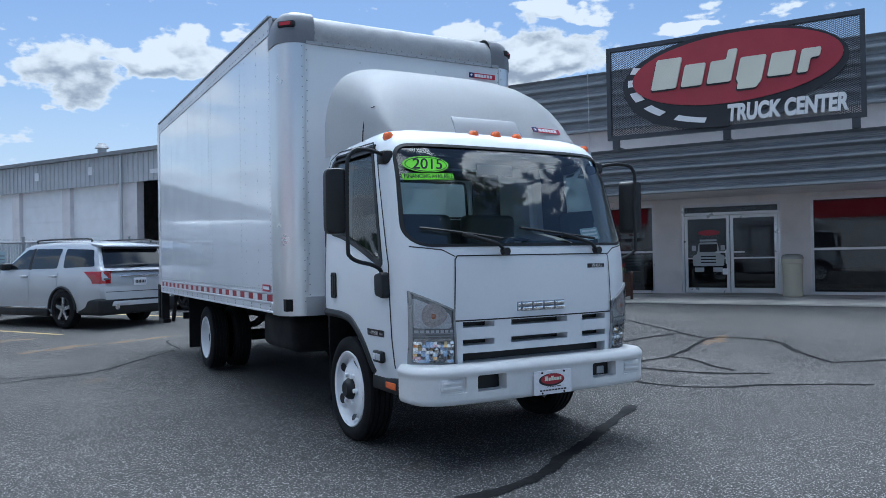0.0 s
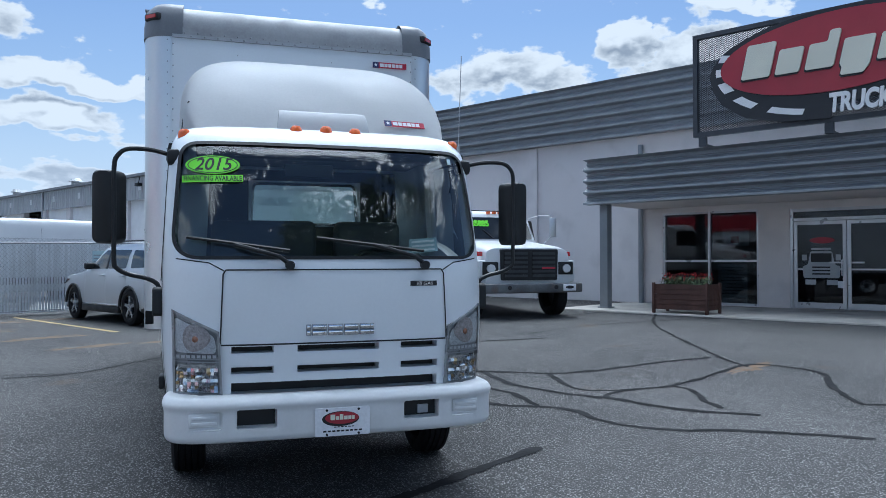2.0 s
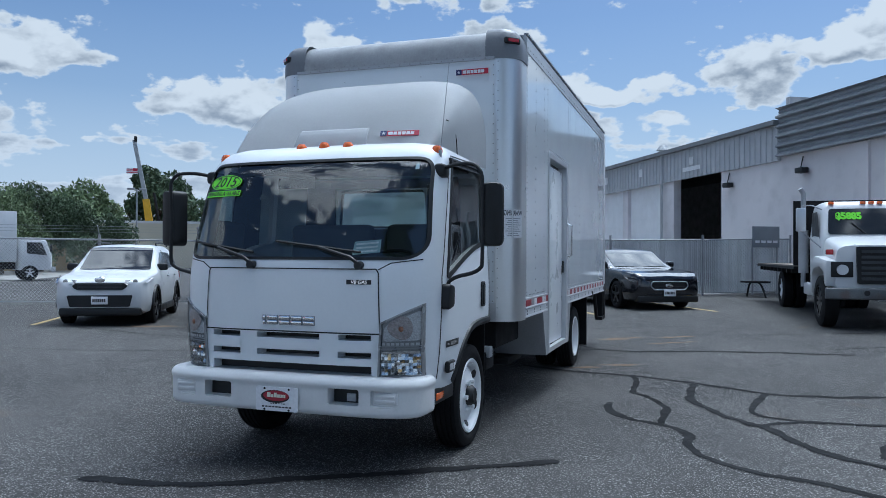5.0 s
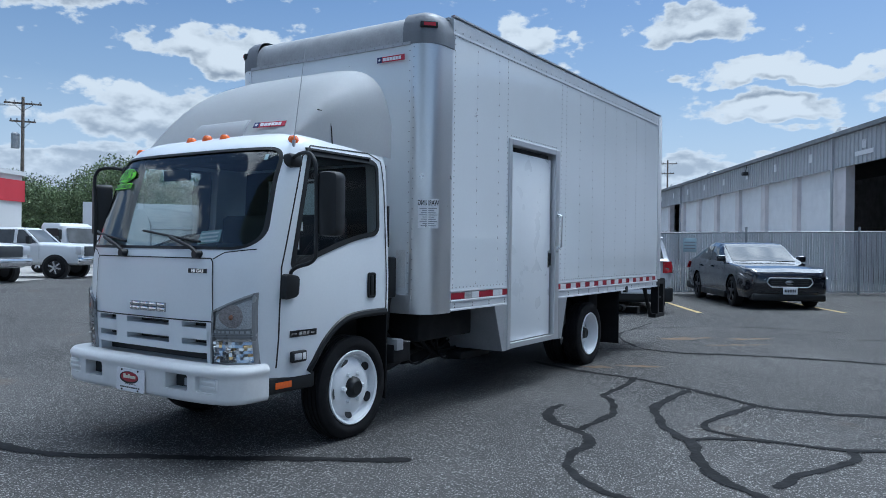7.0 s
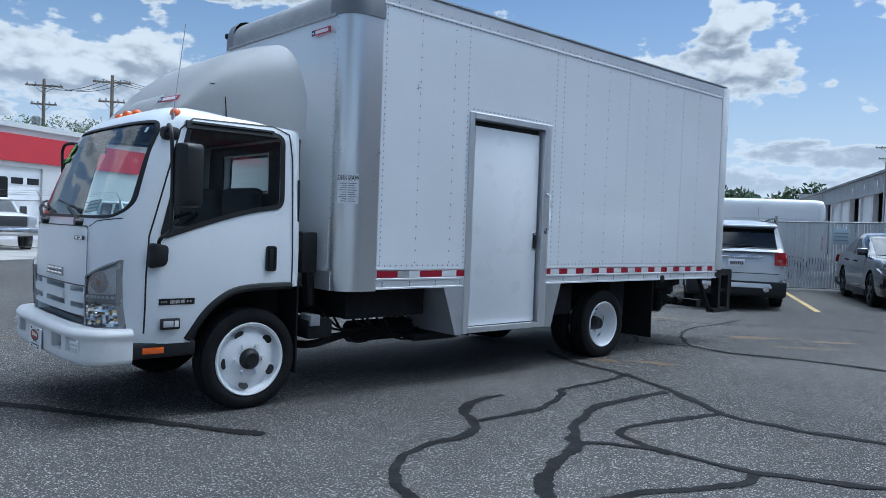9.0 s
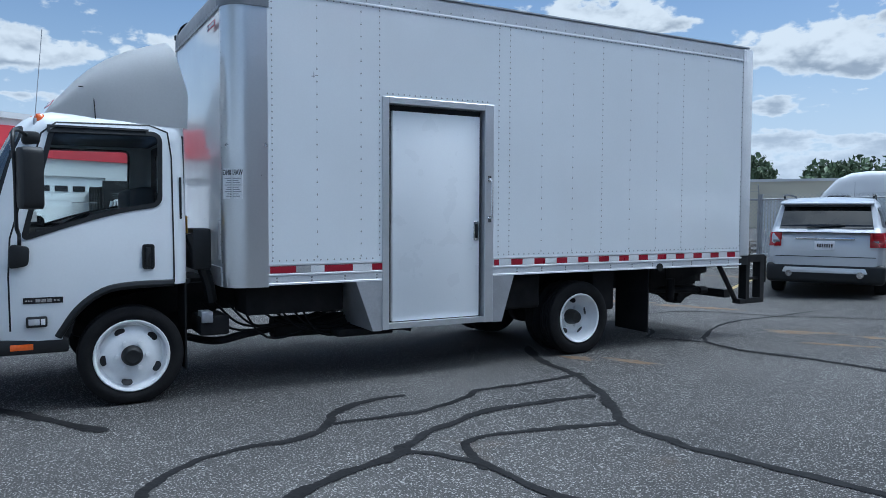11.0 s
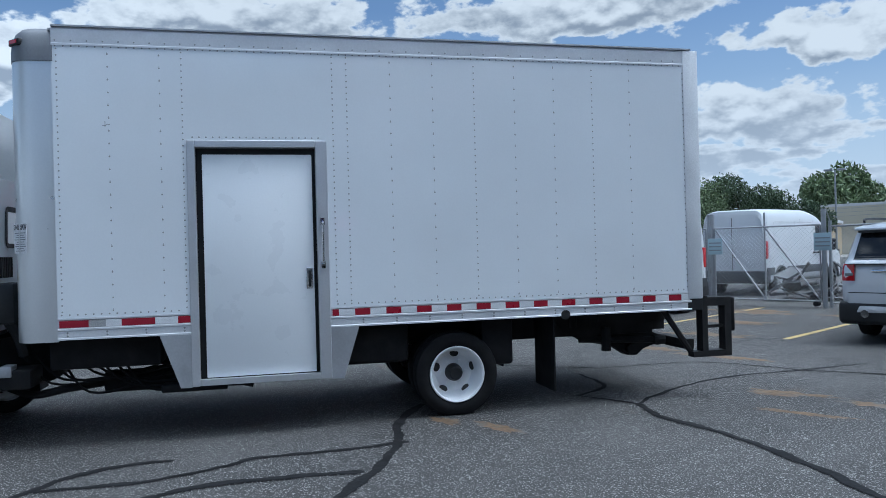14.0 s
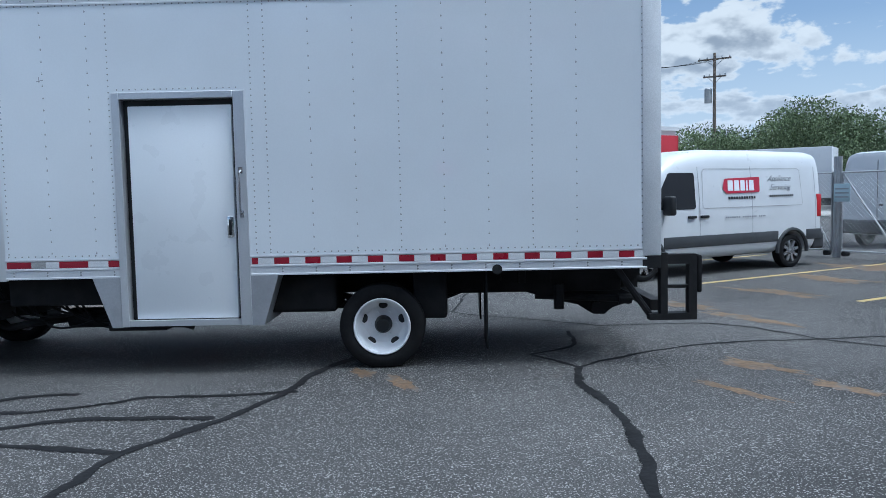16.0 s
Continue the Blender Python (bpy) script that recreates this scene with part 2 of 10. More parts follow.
CHROME = mat("chrome", (0.75, 0.76, 0.78), 0.08, metal=1.0, vary=0.02, grain=0.01, rvary=0.03)
STEELWHITE = mat("white_wheel_paint", (0.80, 0.81, 0.82), 0.35, vary=0.03, grain=0.02, dirt=(0.45, 0.42, 0.38), dirt_amt=0.15, dirt_scale=8)
RIVET = mat("grey_rivet_heads", (0.30, 0.305, 0.31), 0.5, metal=0.4)
RED = mat("red_reflective_tape", (0.29, 0.010, 0.026), 0.35, vary=0.1, grain=0.08, fine=120)
TAPE = mat("white_reflective_tape", (0.68, 0.69, 0.70), 0.35, vary=0.08, grain=0.08, fine=120)
TAPECREASE = mat("worn_tape_and_crease_shade", (0.38, 0.38, 0.38), 0.5, vary=0.2, grain=0.15, fine=90)
AMBER = mat("amber_lens", (0.80, 0.14, 0.02), 0.15, vary=0.05, coat=0.6)
REDLENS = mat("red_lens", (0.50, 0.015, 0.02), 0.12, vary=0.1, coat=0.8)
REDPLASTIC = mat("red_marking", (0.45, 0.02, 0.05), 0.4, vary=0.05)
BLUEMARK = mat("dark_blue_marking", (0.02, 0.03, 0.12), 0.4, vary=0.05)
MARKWHITE = mat("white_marking", (0.80, 0.80, 0.82), 0.4, vary=0.03)
MARKBLACK = mat("black_marking", (0.012, 0.012, 0.014), 0.4, vary=0.05)
MARKGREY = mat("grey_marking", (0.25, 0.26, 0.28), 0.5, vary=0.05)
GREEN = mat("fluorescent_green_sticker", (0.22, 0.78, 0.02), 0.45, vary=0.04, grain=0.02, emit=(0.25, 0.9, 0.02), emit_s=0.0)
TEALCARD = mat("pale_teal_card", (0.38, 0.50, 0.54), 0.5, vary=0.05)
INTERIOR = mat("grey_cab_trim", (0.045, 0.047, 0.052), 0.7, vary=0.1, grain=0.1)
SEATCLOTH = mat("grey_seat_cloth", (0.06, 0.062, 0.07), 0.85, vary=0.12, grain=0.2, fine=150)
LIGHTTRIM = mat("light_grey_trim", (0.42, 0.43, 0.45), 0.7, vary=0.06)
GLASS = glass_mat("windscreen_glass", (0.80, 0.91, 0.91), ior=1.95)
GLASSSIDE = glass_mat("door_window_glass", (0.88, 0.94, 0.93), ior=1.6)
GLASSCLEAR = glass_mat("clear_lens", (0.86, 0.88, 0.90), ior=1.45)
GLASSSHOP = glass_mat("shop_window_glass", (0.42, 0.46, 0.48), ior=1.6)
CARGLASS = mat("privacy_car_glass", (0.014, 0.016, 0.018), 0.05, vary=0.1, grain=0.02, coat=0.35, rvary=0.02)
SILVER = mat("silver_metallic_paint", (0.53, 0.545, 0.57), 0.32, metal=0.3, vary=0.01, grain=0.01, coat=0.7, rvary=0.04)
DARKBLUE = mat("near_black_blue_paint", (0.012, 0.014, 0.02), 0.16, metal=0.2, vary=0.06, grain=0.02, coat=1.0, rvary=0.03)
BODYGREY = mat("dark_grey_cladding", (0.045, 0.048, 0.052), 0.6, vary=0.1, grain=0.08)
ALLOY = mat("alloy_wheel", (0.50, 0.51, 0.53), 0.28, metal=0.85, vary=0.05, grain=0.03)
BLACKALLOY = mat("black_alloy_wheel", (0.03, 0.03, 0.033), 0.3, metal=0.5, vary=0.05)
FACET = mat("faceted_lamp_reflector", (0.93, 0.93, 0.92), 0.13, metal=0.85, vary=0.03, grain=0.02, rvary=0.05)
BULBAMBER = mat("pale_amber_glass", (0.55, 0.27, 0.17), 0.25, vary=0.25, grain=0.2, coat=0.6)
# warm glints of the lamp put into a reflector colour
WARMGLINT = mat("amber_glint_reflector", (0.95, 0.66, 0.33), 0.16, metal=0.75, vary=0.05, grain=0.03, rvary=0.05)
RIBLENS = mat("ribbed_lamp_lens", (0.80, 0.81, 0.82), 0.18, metal=0.1, vary=0.12, grain=0.15, fine=90, bump=0.5, bscale=110, coat=0.8)
VANLAMP = mat("clear_van_lamp", (0.42, 0.43, 0.45), 0.12, metal=0.4, vary=0.35, grain=0.3, fine=30, coat=1.0)
LAMPGLASS = mat("smoked_lamp_glass", (0.16, 0.165, 0.175), 0.12, metal=0.3, vary=0.3, grain=0.2, fine=40, coat=1.0)
LAMPBODY = mat("headlamp_housing", (0.34, 0.345, 0.35), 0.3, metal=0.4, vary=0.05)
YELLOW = mat("worn_yellow_line_paint", (0.46, 0.33, 0.12), 0.75, vary=0.2, grain=0.2, dirt=(0.12, 0.11, 0.10), dirt_amt=0.8, dirt_scale=7)
TAR = mat("tar_seal", (0.015, 0.015, 0.016), 0.8, spec=0.12, vary=0.2, grain=0.2, fine=40, bump=0.15, bscale=30)
RUST = mat("rusty_stain", (0.125, 0.080, 0.045), 0.85, vary=0.25, grain=0.3, fine=30, dirt=(0.10, 0.10, 0.10), dirt_amt=1.0, dirt_scale=5.0)


def asphalt_mat():
    m = mat("worn_asphalt", (0.062, 0.064, 0.068), 0.82, vary=0.0, grain=0.0)
    nt = m.node_tree
    bs = nt.nodes["Principled BSDF"]
    bs.inputs["Specular IOR Level"].default_value = 0.06
    co = nt.nodes.new("ShaderNodeTexCoord").outputs["Object"]

    def nz(sc, det, seed=0.0, kind="ShaderNodeTexNoise"):
        mp = nt.nodes.new("ShaderNodeMapping")
        mp.inputs["Location"].default_value = (seed, seed * 0.7, seed * 1.3)
        nt.links.new(co, mp.inputs[0])
        nd = nt.nodes.new(kind)
        nd.inputs["Scale"].default_value = sc
        if kind == "ShaderNodeTexNoise":
            nd.inputs["Detail"].default_value = det
        nt.links.new(mp.outputs[0], nd.inputs["Vector"])
        return nd

    def rng(fac, a, b, lo, hi):
        nd = nt.nodes.new("ShaderNodeMapRange")
        nd.inputs["From Min"].default_value, nd.inputs["From Max"].default_value = a, b
        nd.inputs["To Min"].default_value, nd.inputs["To Max"].default_value = lo, hi
        nt.links.new(fac, nd.inputs["Value"])
        return nd.outputs[0]

    def mix(fac, a, b):
        mx = nt.nodes.new("ShaderNodeMix")
        mx.data_type = "RGBA"
        nt.links.new(fac, mx.inputs["Factor"])
        for key, v in (("A", a), ("B", b)):
            if isinstance(v, tuple):
                mx.inputs[key].default_value = (*v, 1)
            else:
                nt.links.new(v, mx.inputs[key])
        return mx.outputs["Result"]

    base = mix(rng(nz(0.35, 5).outputs["Fac"], 0.35, 0.65, 0, 1), (0.058, 0.056, 0.055), (0.098, 0.094, 0.091))
    base = mix(rng(nz(2.2, 5, 4).outputs["Fac"], 0.45, 0.75, 0, 0.5), base, (0.062, 0.061, 0.061))
    # pale stones in the worn surface
    flecks = rng(nz(78, 1.5, 31).outputs["Fac"], 0.60, 0.645, 0, 0.8)
    vor = nz(62, 0, 2, "ShaderNodeTexVoronoi")
    stones = rng(vor.outputs["Distance"], 0.18, 0.27, 1, 0)
    sel = nt.nodes.new("ShaderNodeSeparateColor")
    nt.links.new(vor.outputs["Color"], sel.inputs[0])
    pick = rng(sel.outputs[0], 0.50, 0.75, 0, 0.9)
    mulv = nt.nodes.new("ShaderNodeMath")
    mulv.operation = "MULTIPLY"
    nt.links.new(stones, mulv.inputs[0])
    nt.links.new(pick, mulv.inputs[1])
    base = mix(rng(nz(130, 2, 9).outputs["Fac"], 0.46, 0.66, 0, 0.8), base, (0.028, 0.028, 0.030))
    base = mix(flecks, base, (0.36, 0.355, 0.34))
    base = mix(mulv.outputs[0], base, (0.42, 0.415, 0.40))
    base = mix(rng(nz(22, 3, 14).outputs["Fac"], 0.55, 0.75, 0, 0.45), base, (0.048, 0.047, 0.047))
    base = mix(rng(nz(0.8, 7, 21).outputs["Fac"], 0.66, 0.76, 0, 0.30), base, (0.15, 0.095, 0.05))
    nt.links.new(base, bs.inputs["Base Color"])
    bp = nt.nodes.new("ShaderNodeBump")
    bp.inputs["Strength"].default_value, bp.inputs["Distance"].default_value = 0.45, 0.01
    nt.links.new(nz(150, 4, 1).outputs["Fac"], bp.inputs["Height"])
    nt.links.new(bp.outputs[0], bs.inputs["Normal"])
    return m


ASPHALT = asphalt_mat()
CONCRETE = mat("pale_concrete", (0.33, 0.32, 0.30), 0.85, vary=0.15, grain=0.12, scale=0.6, fine=40, bump=0.15, bscale=60, dirt=(0.17, 0.16, 0.15), dirt_amt=0.5, dirt_scale=0.9)
KERBCON = mat("sidewalk_concrete", (0.45, 0.43, 0.39), 0.85, vary=0.15, grain=0.12, scale=1.5, fine=50, bump=0.12, bscale=60, dirt=(0.15, 0.13, 0.11), dirt_amt=0.6, dirt_scale=1.2)
STUCCO = mat("taupe_painted_block_wall", (0.72, 0.665, 0.645), 0.85, vary=0.05, grain=0.06, scale=0.8, fine=120, bump=0.2, bscale=120, dirt=(0.24, 0.21, 0.20), dirt_amt=0.2)
BLOCKWALL = mat("pale_grey_painted_block_wall", (0.70, 0.67, 0.675), 0.85, vary=0.05, grain=0.05, scale=0.5, fine=80, bump=0.2, bscale=50, dirt=(0.40, 0.38, 0.38), dirt_amt=0.3)
GREYMETAL = mat("charcoal_painted_metal", (0.25, 0.265, 0.285), 0.45, metal=0.1, vary=0.08, grain=0.04, coat=0.1, dirt=(0.16, 0.16, 0.165), dirt_amt=0.3)
SIDING = mat("pale_grey_ribbed_metal", (0.44, 0.45, 0.47), 0.5, metal=0.1, vary=0.06, grain=0.04, dirt=(0.33, 0.33, 0.34), dirt_amt=0.4, dirt_scale=0.7)
ROOFTRIM = mat("dark_roof_trim", (0.20, 0.21, 0.22), 0.6, vary=0.1, grain=0.05)
ODOOR = mat("white_overhead_door", (0.80, 0.805, 0.82), 0.5, vary=0.04, grain=0.03, dirt=(0.66, 0.66, 0.66), dirt_amt=0.25)
FRAMEMETAL = mat("anodised_shop_frame", (0.62, 0.62, 0.63), 0.35, metal=0.6, vary=0.04)
DARKROOM = mat("dark_interior_paint", (0.42, 0.42, 0.43), 0.9, vary=0.2, grain=0.05)
SIGNRED = mat("sign_red_face", (0.35, 0.022, 0.04), 0.4, vary=0.06, grain=0.02, coat=0.2)
SIGNBLACK = mat("sign_black_face", (0.02, 0.022, 0.027), 0.4, vary=0.08)
SIGNCREAM = mat("sign_cream_letter", (0.72, 0.70, 0.58), 0.45, vary=0.05)
SIGNWHITE = mat("sign_white_letter", (0.80, 0.80, 0.80), 0.45, vary=0.04)
MESHMETAL = mat("dark_expanded_mesh", (0.06, 0.065, 0.075), 0.5, metal=0.4, vary=0.1)
GALV = mat("galvanised_steel", (0.36, 0.37, 0.38), 0.5, metal=0.5, vary=0.12, grain=0.06, dirt=(0.25, 0.22, 0.19), dirt_amt=0.3, dirt_scale=6)
SLAT = mat("grey_privacy_slat", (0.60, 0.615, 0.63), 0.45, vary=0.08, grain=0.05, island=0.12)
WOODBOX = mat("dark_stained_planter_wood", (0.085, 0.040, 0.030), 0.6, vary=0.25, grain=0.2, fine=25, bump=0.1, bscale=40)
POLEWOOD = mat("weathered_pole_wood", (0.17, 0.14, 0.115), 0.9, vary=0.2, grain=0.2, fine=20)
PALLET = mat("weathered_pallet_wood", (0.15, 0.13, 0.11), 0.9, vary=0.3, grain=0.2, fine=20, island=0.25)
SCRAP = mat("dull_scrap_metal", (0.13, 0.135, 0.14), 0.6, metal=0.5, vary=0.4, grain=0.2, dirt=(0.18, 0.10, 0.06), dirt_amt=0.5, dirt_scale=4)
CREAMWALL = mat("cream_building_wall", (0.55, 0.51, 0.40), 0.85, vary=0.06, grain=0.03, scale=0.3)
TANWALL = mat("tan_building_wall", (0.42, 0.33, 0.20), 0.85, vary=0.08, grain=0.03, scale=0.3)
WHITEWALL = mat("white_building_wall", (0.58, 0.58, 0.58), 0.8, vary=0.05, grain=0.03, scale=0.3)
REDBAND = mat("red_fascia_paint", (0.50, 0.035, 0.05), 0.5, vary=0.06, grain=0.03, scale=0.4)
CRANEYELLOW = mat("crane_yellow_paint", (0.75, 0.42, 0.02), 0.45, vary=0.08)
LEAF = mat("tree_leaves", (0.145, 0.190, 0.095), 0.6, vary=0.35, grain=0.2, scale=0.35, fine=3.0, spec=0.3, island=0.45)
LEAFDARK = mat("dark_tree_leaves", (0.085, 0.120, 0.065), 0.6, vary=0.35, grain=0.2, scale=0.35, fine=3.0, spec=0.3, island=0.45)
BARK = mat("tree_bark", (0.09, 0.07, 0.055), 0.9, vary=0.25, grain=0.2, bump=0.3, bscale=20)
FLOWER = mat("red_flowers", (0.45, 0.03, 0.03), 0.6, vary=0.2, island=0.4)
MIRRORGLASS = mat("mirror_glass", (0.85, 0.86, 0.88), 0.02, metal=1.0, vary=0.0, grain=0.0, rvary=0.0)


# ---- building blocks ----
def ebm():
    return bmesh.new()


def box(bm, x0, x1, y0, y1, z0, z1, m=None):
    vs = [bm.verts.new((x, y, z)) for x in (x0, x1) for y in (y0, y1) for z in (z0, z1)]
    if m is not None:
        for v in vs:
            v.co = m @ v.co
    for f in ((0, 1, 3, 2), (4, 6, 7, 5), (0, 4, 5, 1), (2, 3, 7, 6), (0, 2, 6, 4), (1, 5, 7, 3)):
        bm.faces.new([vs[i] for i in f])
    return vs


def bevelled(bm, r, seg=2, angle=0.5):
    bm.normal_update()
    es = [e for e in bm.edges if len(e.link_faces) == 2 and e.calc_face_angle(0) > angle]
    if es:
        bmesh.ops.bevel(bm, geom=es, offset=r, segments=seg, profile=0.5, affect="EDGES", clamp_overlap=True)
    return bm


def bbox(x0, x1, y0, y1, z0, z1, r=0.01, seg=2):
    bm = ebm()
    box(bm, x0, x1, y0, y1, z0, z1)
    bmesh.ops.recalc_face_normals(bm, faces=bm.faces)
    return bevelled(bm, r, seg)


def rod(bm, p0, p1, r, seg=10, r2=None, caps=True):
    p0, p1 = Vector(p0), Vector(p1)
    d = (p1 - p0).normalized()
    a = d.orthogonal().normalized()
    b = d.cross(a)
    r2 = r if r2 is None else r2
    rings = []
    for p, rr in ((p0, r), (p1, r2)):
        rings.append([bm.verts.new(p + rr * (math.cos(2 * math.pi * i / seg) * a + math.sin(2 * math.pi * i / seg) * b)) for i in range(seg)])
    for i in range(seg):
        j = (i + 1) % seg
        bm.faces.new((rings[0][i], rings[0][j], rings[1][j], rings[1][i]))
    if caps:
        bm.faces.new(rings[0][::-1])
        bm.faces.new(rings[1])
    return bm


def tube(bm, pts, r, seg=8, closed=False):
    """A round tube along points."""
    pts = [Vector(p) for p in pts]
    n = len(pts)
    rings, prev = [], None
    for i, p in enumerate(pts):
        a = pts[(i - 1) % n] if (closed or i > 0) else p
        b = pts[(i + 1) % n] if (closed or i < n - 1) else p
        d = (b - a).normalized()
        s = d.orthogonal().normalized() if prev is None else (prev - prev.dot(d) * d).normalized()
        prev = s
        q = d.cross(s)
        rings.append([bm.verts.new(p + r * (math.cos(2 * math.pi * k / seg) * s + math.sin(2 * math.pi * k / seg) * q)) for k in range(seg)])
    last = n if closed else n - 1
    for i in range(last):
        A, B = rings[i], rings[(i + 1) % n]
        for k in range(seg):
            l = (k + 1) % seg
            bm.faces.new((A[k], A[l], B[l], B[k]))
    if not closed:
        bm.faces.new(rings[0][::-1])
        bm.faces.new(rings[-1])
    return bm


def smooth_path(pts, n=6):
    """Catmull-Rom through points."""
    P = [Vector(p) for p in pts]
    P = [2 * P[0] - P[1]] + P + [2 * P[-1] - P[-2]]
    out = []
    for i in range(1, len(P) - 2):
        for k in range(n):
            t = k / n
            a, b, c, d = P[i - 1 : i + 3]
            out.append(0.5 * (2 * b + (c - a) * t + (2 * a - 5 * b + 4 * c - d) * t * t + (3 * b - a - 3 * c + d) * t**3))
    return out + [P[-2]]


def revolve(bm, prof, axis="x", seg=32, centre=(0, 0, 0), closed=False):
    """Turn a profile of (along, radius) about an axis."""
    c = Vector(centre)
    ax = {"x": (Vector((1, 0, 0)), Vector((0, 1, 0)), Vector((0, 0, 1))), "y": (Vector((0, 1, 0)), Vector((0, 0, 1)), Vector((1, 0, 0))), "z": (Vector((0, 0, 1)), Vector((1, 0, 0)), Vector((0, 1, 0)))}[axis]
    rings = []
    for a, r in prof:
        if r < 1e-6:
            rings.append([bm.verts.new(c + a * ax[0])])
        else:
            rings.append([bm.verts.new(c + a * ax[0] + r * (math.cos(2 * math.pi * k / seg) * ax[1] + math.sin(2 * math.pi * k / seg) * ax[2])) for k in range(seg)])
    pairs = list(zip(rings, rings[1:] + ([rings[0]] if closed else [])))
    if not closed:
        pairs = list(zip(rings, rings[1:]))
    for A, B in pairs:
        for k in range(seg):
            l = (k + 1) % seg
            q = [A[k % len(A)], A[l % len(A)], B[l % len(B)], B[k % len(B)]]
            q = list(dict.fromkeys(q))
            if len(q) > 2:
                bm.faces.new(q)
    return bm


def prism(bm, poly, lo, hi, axis="x"):
    """Extrude a 2D outline along an axis. x: (y, z); y: (x, z); z: (x, y)."""
    def p3(a, b, t):
        return {"x": (t, a, b), "y": (a, t, b), "z": (a, b, t)}[axis]
    A = [bm.verts.new(p3(a, b, lo)) for a, b in poly]
    B = [bm.verts.new(p3(a, b, hi)) for a, b in poly]
    bm.faces.new(A)
    bm.faces.new(B[::-1])
    n = len(poly)
    for i in range(n):
        j = (i + 1) % n
        bm.faces.new((A[i], B[i], B[j], A[j]))
    bmesh.ops.recalc_face_normals(bm, faces=bm.faces)
    return bm


def rounded(poly, r, seg=5):
    """Round the corners of a 2D outline."""
    out, n = [], len(poly)
    for i in range(n):
        p, a, b = Vector(poly[i]), Vector(poly[i - 1]), Vector(poly[(i + 1) % n])
        u, v = (a - p), (b - p)
        rr = r[i] if isinstance(r, (list, tuple)) else r
        d = min(rr, u.length * 0.48, v.length * 0.48)
        s, e = p + u.normalized() * d, p + v.normalized() * d
        for k in range(seg + 1):
            t = k / seg
            q = (1 - t) ** 2 * s + 2 * t * (1 - t) * p + t * t * e
            out.append((q.x, q.y))
    return out


def part(name, bm, material, parent=None, label="", smooth=True, m=None):
    """Link a bmesh as one mesh object under a thing or a part."""
    bmesh.ops.recalc_face_normals(bm, faces=bm.faces)
    me = bpy.data.meshes.new(name)
    bm.to_mesh(me)
    bm.free()
    me.materials.append(material)
    if smooth:
        me.shade_smooth()
        me.set_sharp_from_angle(angle=radians(35))
    ob = new(name, me)
    if m is not None:
        ob.matrix_basis = m
    if parent is not None:
        ob.parent = parent
    if label:
        ob["label"] = label
    return ob


def same(name, ob, parent, m, label=""):
    """Another object on the same mesh."""
    o = new(name, ob.data)
    o.matrix_basis = m
    o.parent = parent
    if label:
        o["label"] = label
    return o


def thing(name, label, category, m=None, group="", kind=""):
    ob = new(name)
    ob.empty_display_size = 0.1
    if m is not None:
        ob.matrix_basis = m
    return tagged(ob, label, category, group, kind)


def letters(name, text, size, material, parent, m, depth=0.004, label="", align="CENTER", shear=0.0, bold=0.0, sx=1.0):
    """Text in the built-in font as a mesh part, in the local xy plane of m."""
    cu = bpy.data.curves.new(name, "FONT")
    cu.body, cu.size, cu.extrude, cu.align_x, cu.align_y, cu.shear, cu.offset = text, size, depth, align, "CENTER", shear, bold
    tmp = bpy.data.objects.new(name, cu)
    scene.collection.objects.link(tmp)
    bpy.context.view_layer.update()
    me = bpy.data.meshes.new_from_object(tmp.evaluated_get(bpy.context.evaluated_depsgraph_get()))
    bpy.data.objects.remove(tmp)
    me.materials.clear()
    me.materials.append(material)
    for v in me.vertices:
        v.co.x *= sx
    ob = new(name, me)
    ob.matrix_basis = m
    ob.parent = parent
    if label:
        ob["label"] = label
    return ob


def cut(ob, cutters, op="DIFFERENCE"):
    """Bake exact booleans of cutter bmeshes into ob's mesh."""
    tmp = []
    for bm in cutters:
        bmesh.ops.recalc_face_normals(bm, faces=bm.faces)
        me = bpy.data.meshes.new("cutter")
        bm.to_mesh(me)
        bm.free()
        c = bpy.data.objects.new("cutter", me)
        scene.collection.objects.link(c)
        tmp.append(c)
        md = ob.modifiers.new("cut", "BOOLEAN")
        md.object, md.operation, md.solver = c, op, "EXACT"
    keep, keepm = ob.parent, ob.matrix_basis.copy()
    ob.parent, ob.matrix_basis = None, Matrix()
    bpy.context.view_layer.update()
    me = bpy.data.meshes.new_from_object(ob.evaluated_get(bpy.context.evaluated_depsgraph_get()))
    ob.modifiers.clear()
    ob.data = me
    me.shade_smooth()
    me.set_sharp_from_angle(angle=radians(30))
    ob.parent, ob.matrix_basis = keep, keepm
    for c in tmp:
        bpy.data.objects.remove(c)
    return ob


# ---- ground and buildings; the site lies turned by 30 degrees to the truck ----
SITE = pose(0, 0, 0, 0, 0, 30)


def gz(x):
    """Height of the lot, which rises a little towards the shop."""
    if x < 5.0:
        return -0.035 * max(0.0, min(1.0, (x + 5.0) / 3.0, (3.6 - x) / 2.1))
    return 0.04 * (x - 5.0) if x < 7.5 else min(0.20, 0.10 + 0.0111 * (x - 7.5))


def structure(name, bm, material, label="", category="", parent=None, smooth=False):
    ob = part(name, bm, material, parent, label, smooth, None if parent else SITE)
    if parent is None:
        tagged(ob, label, category, kind="structure")
    return ob


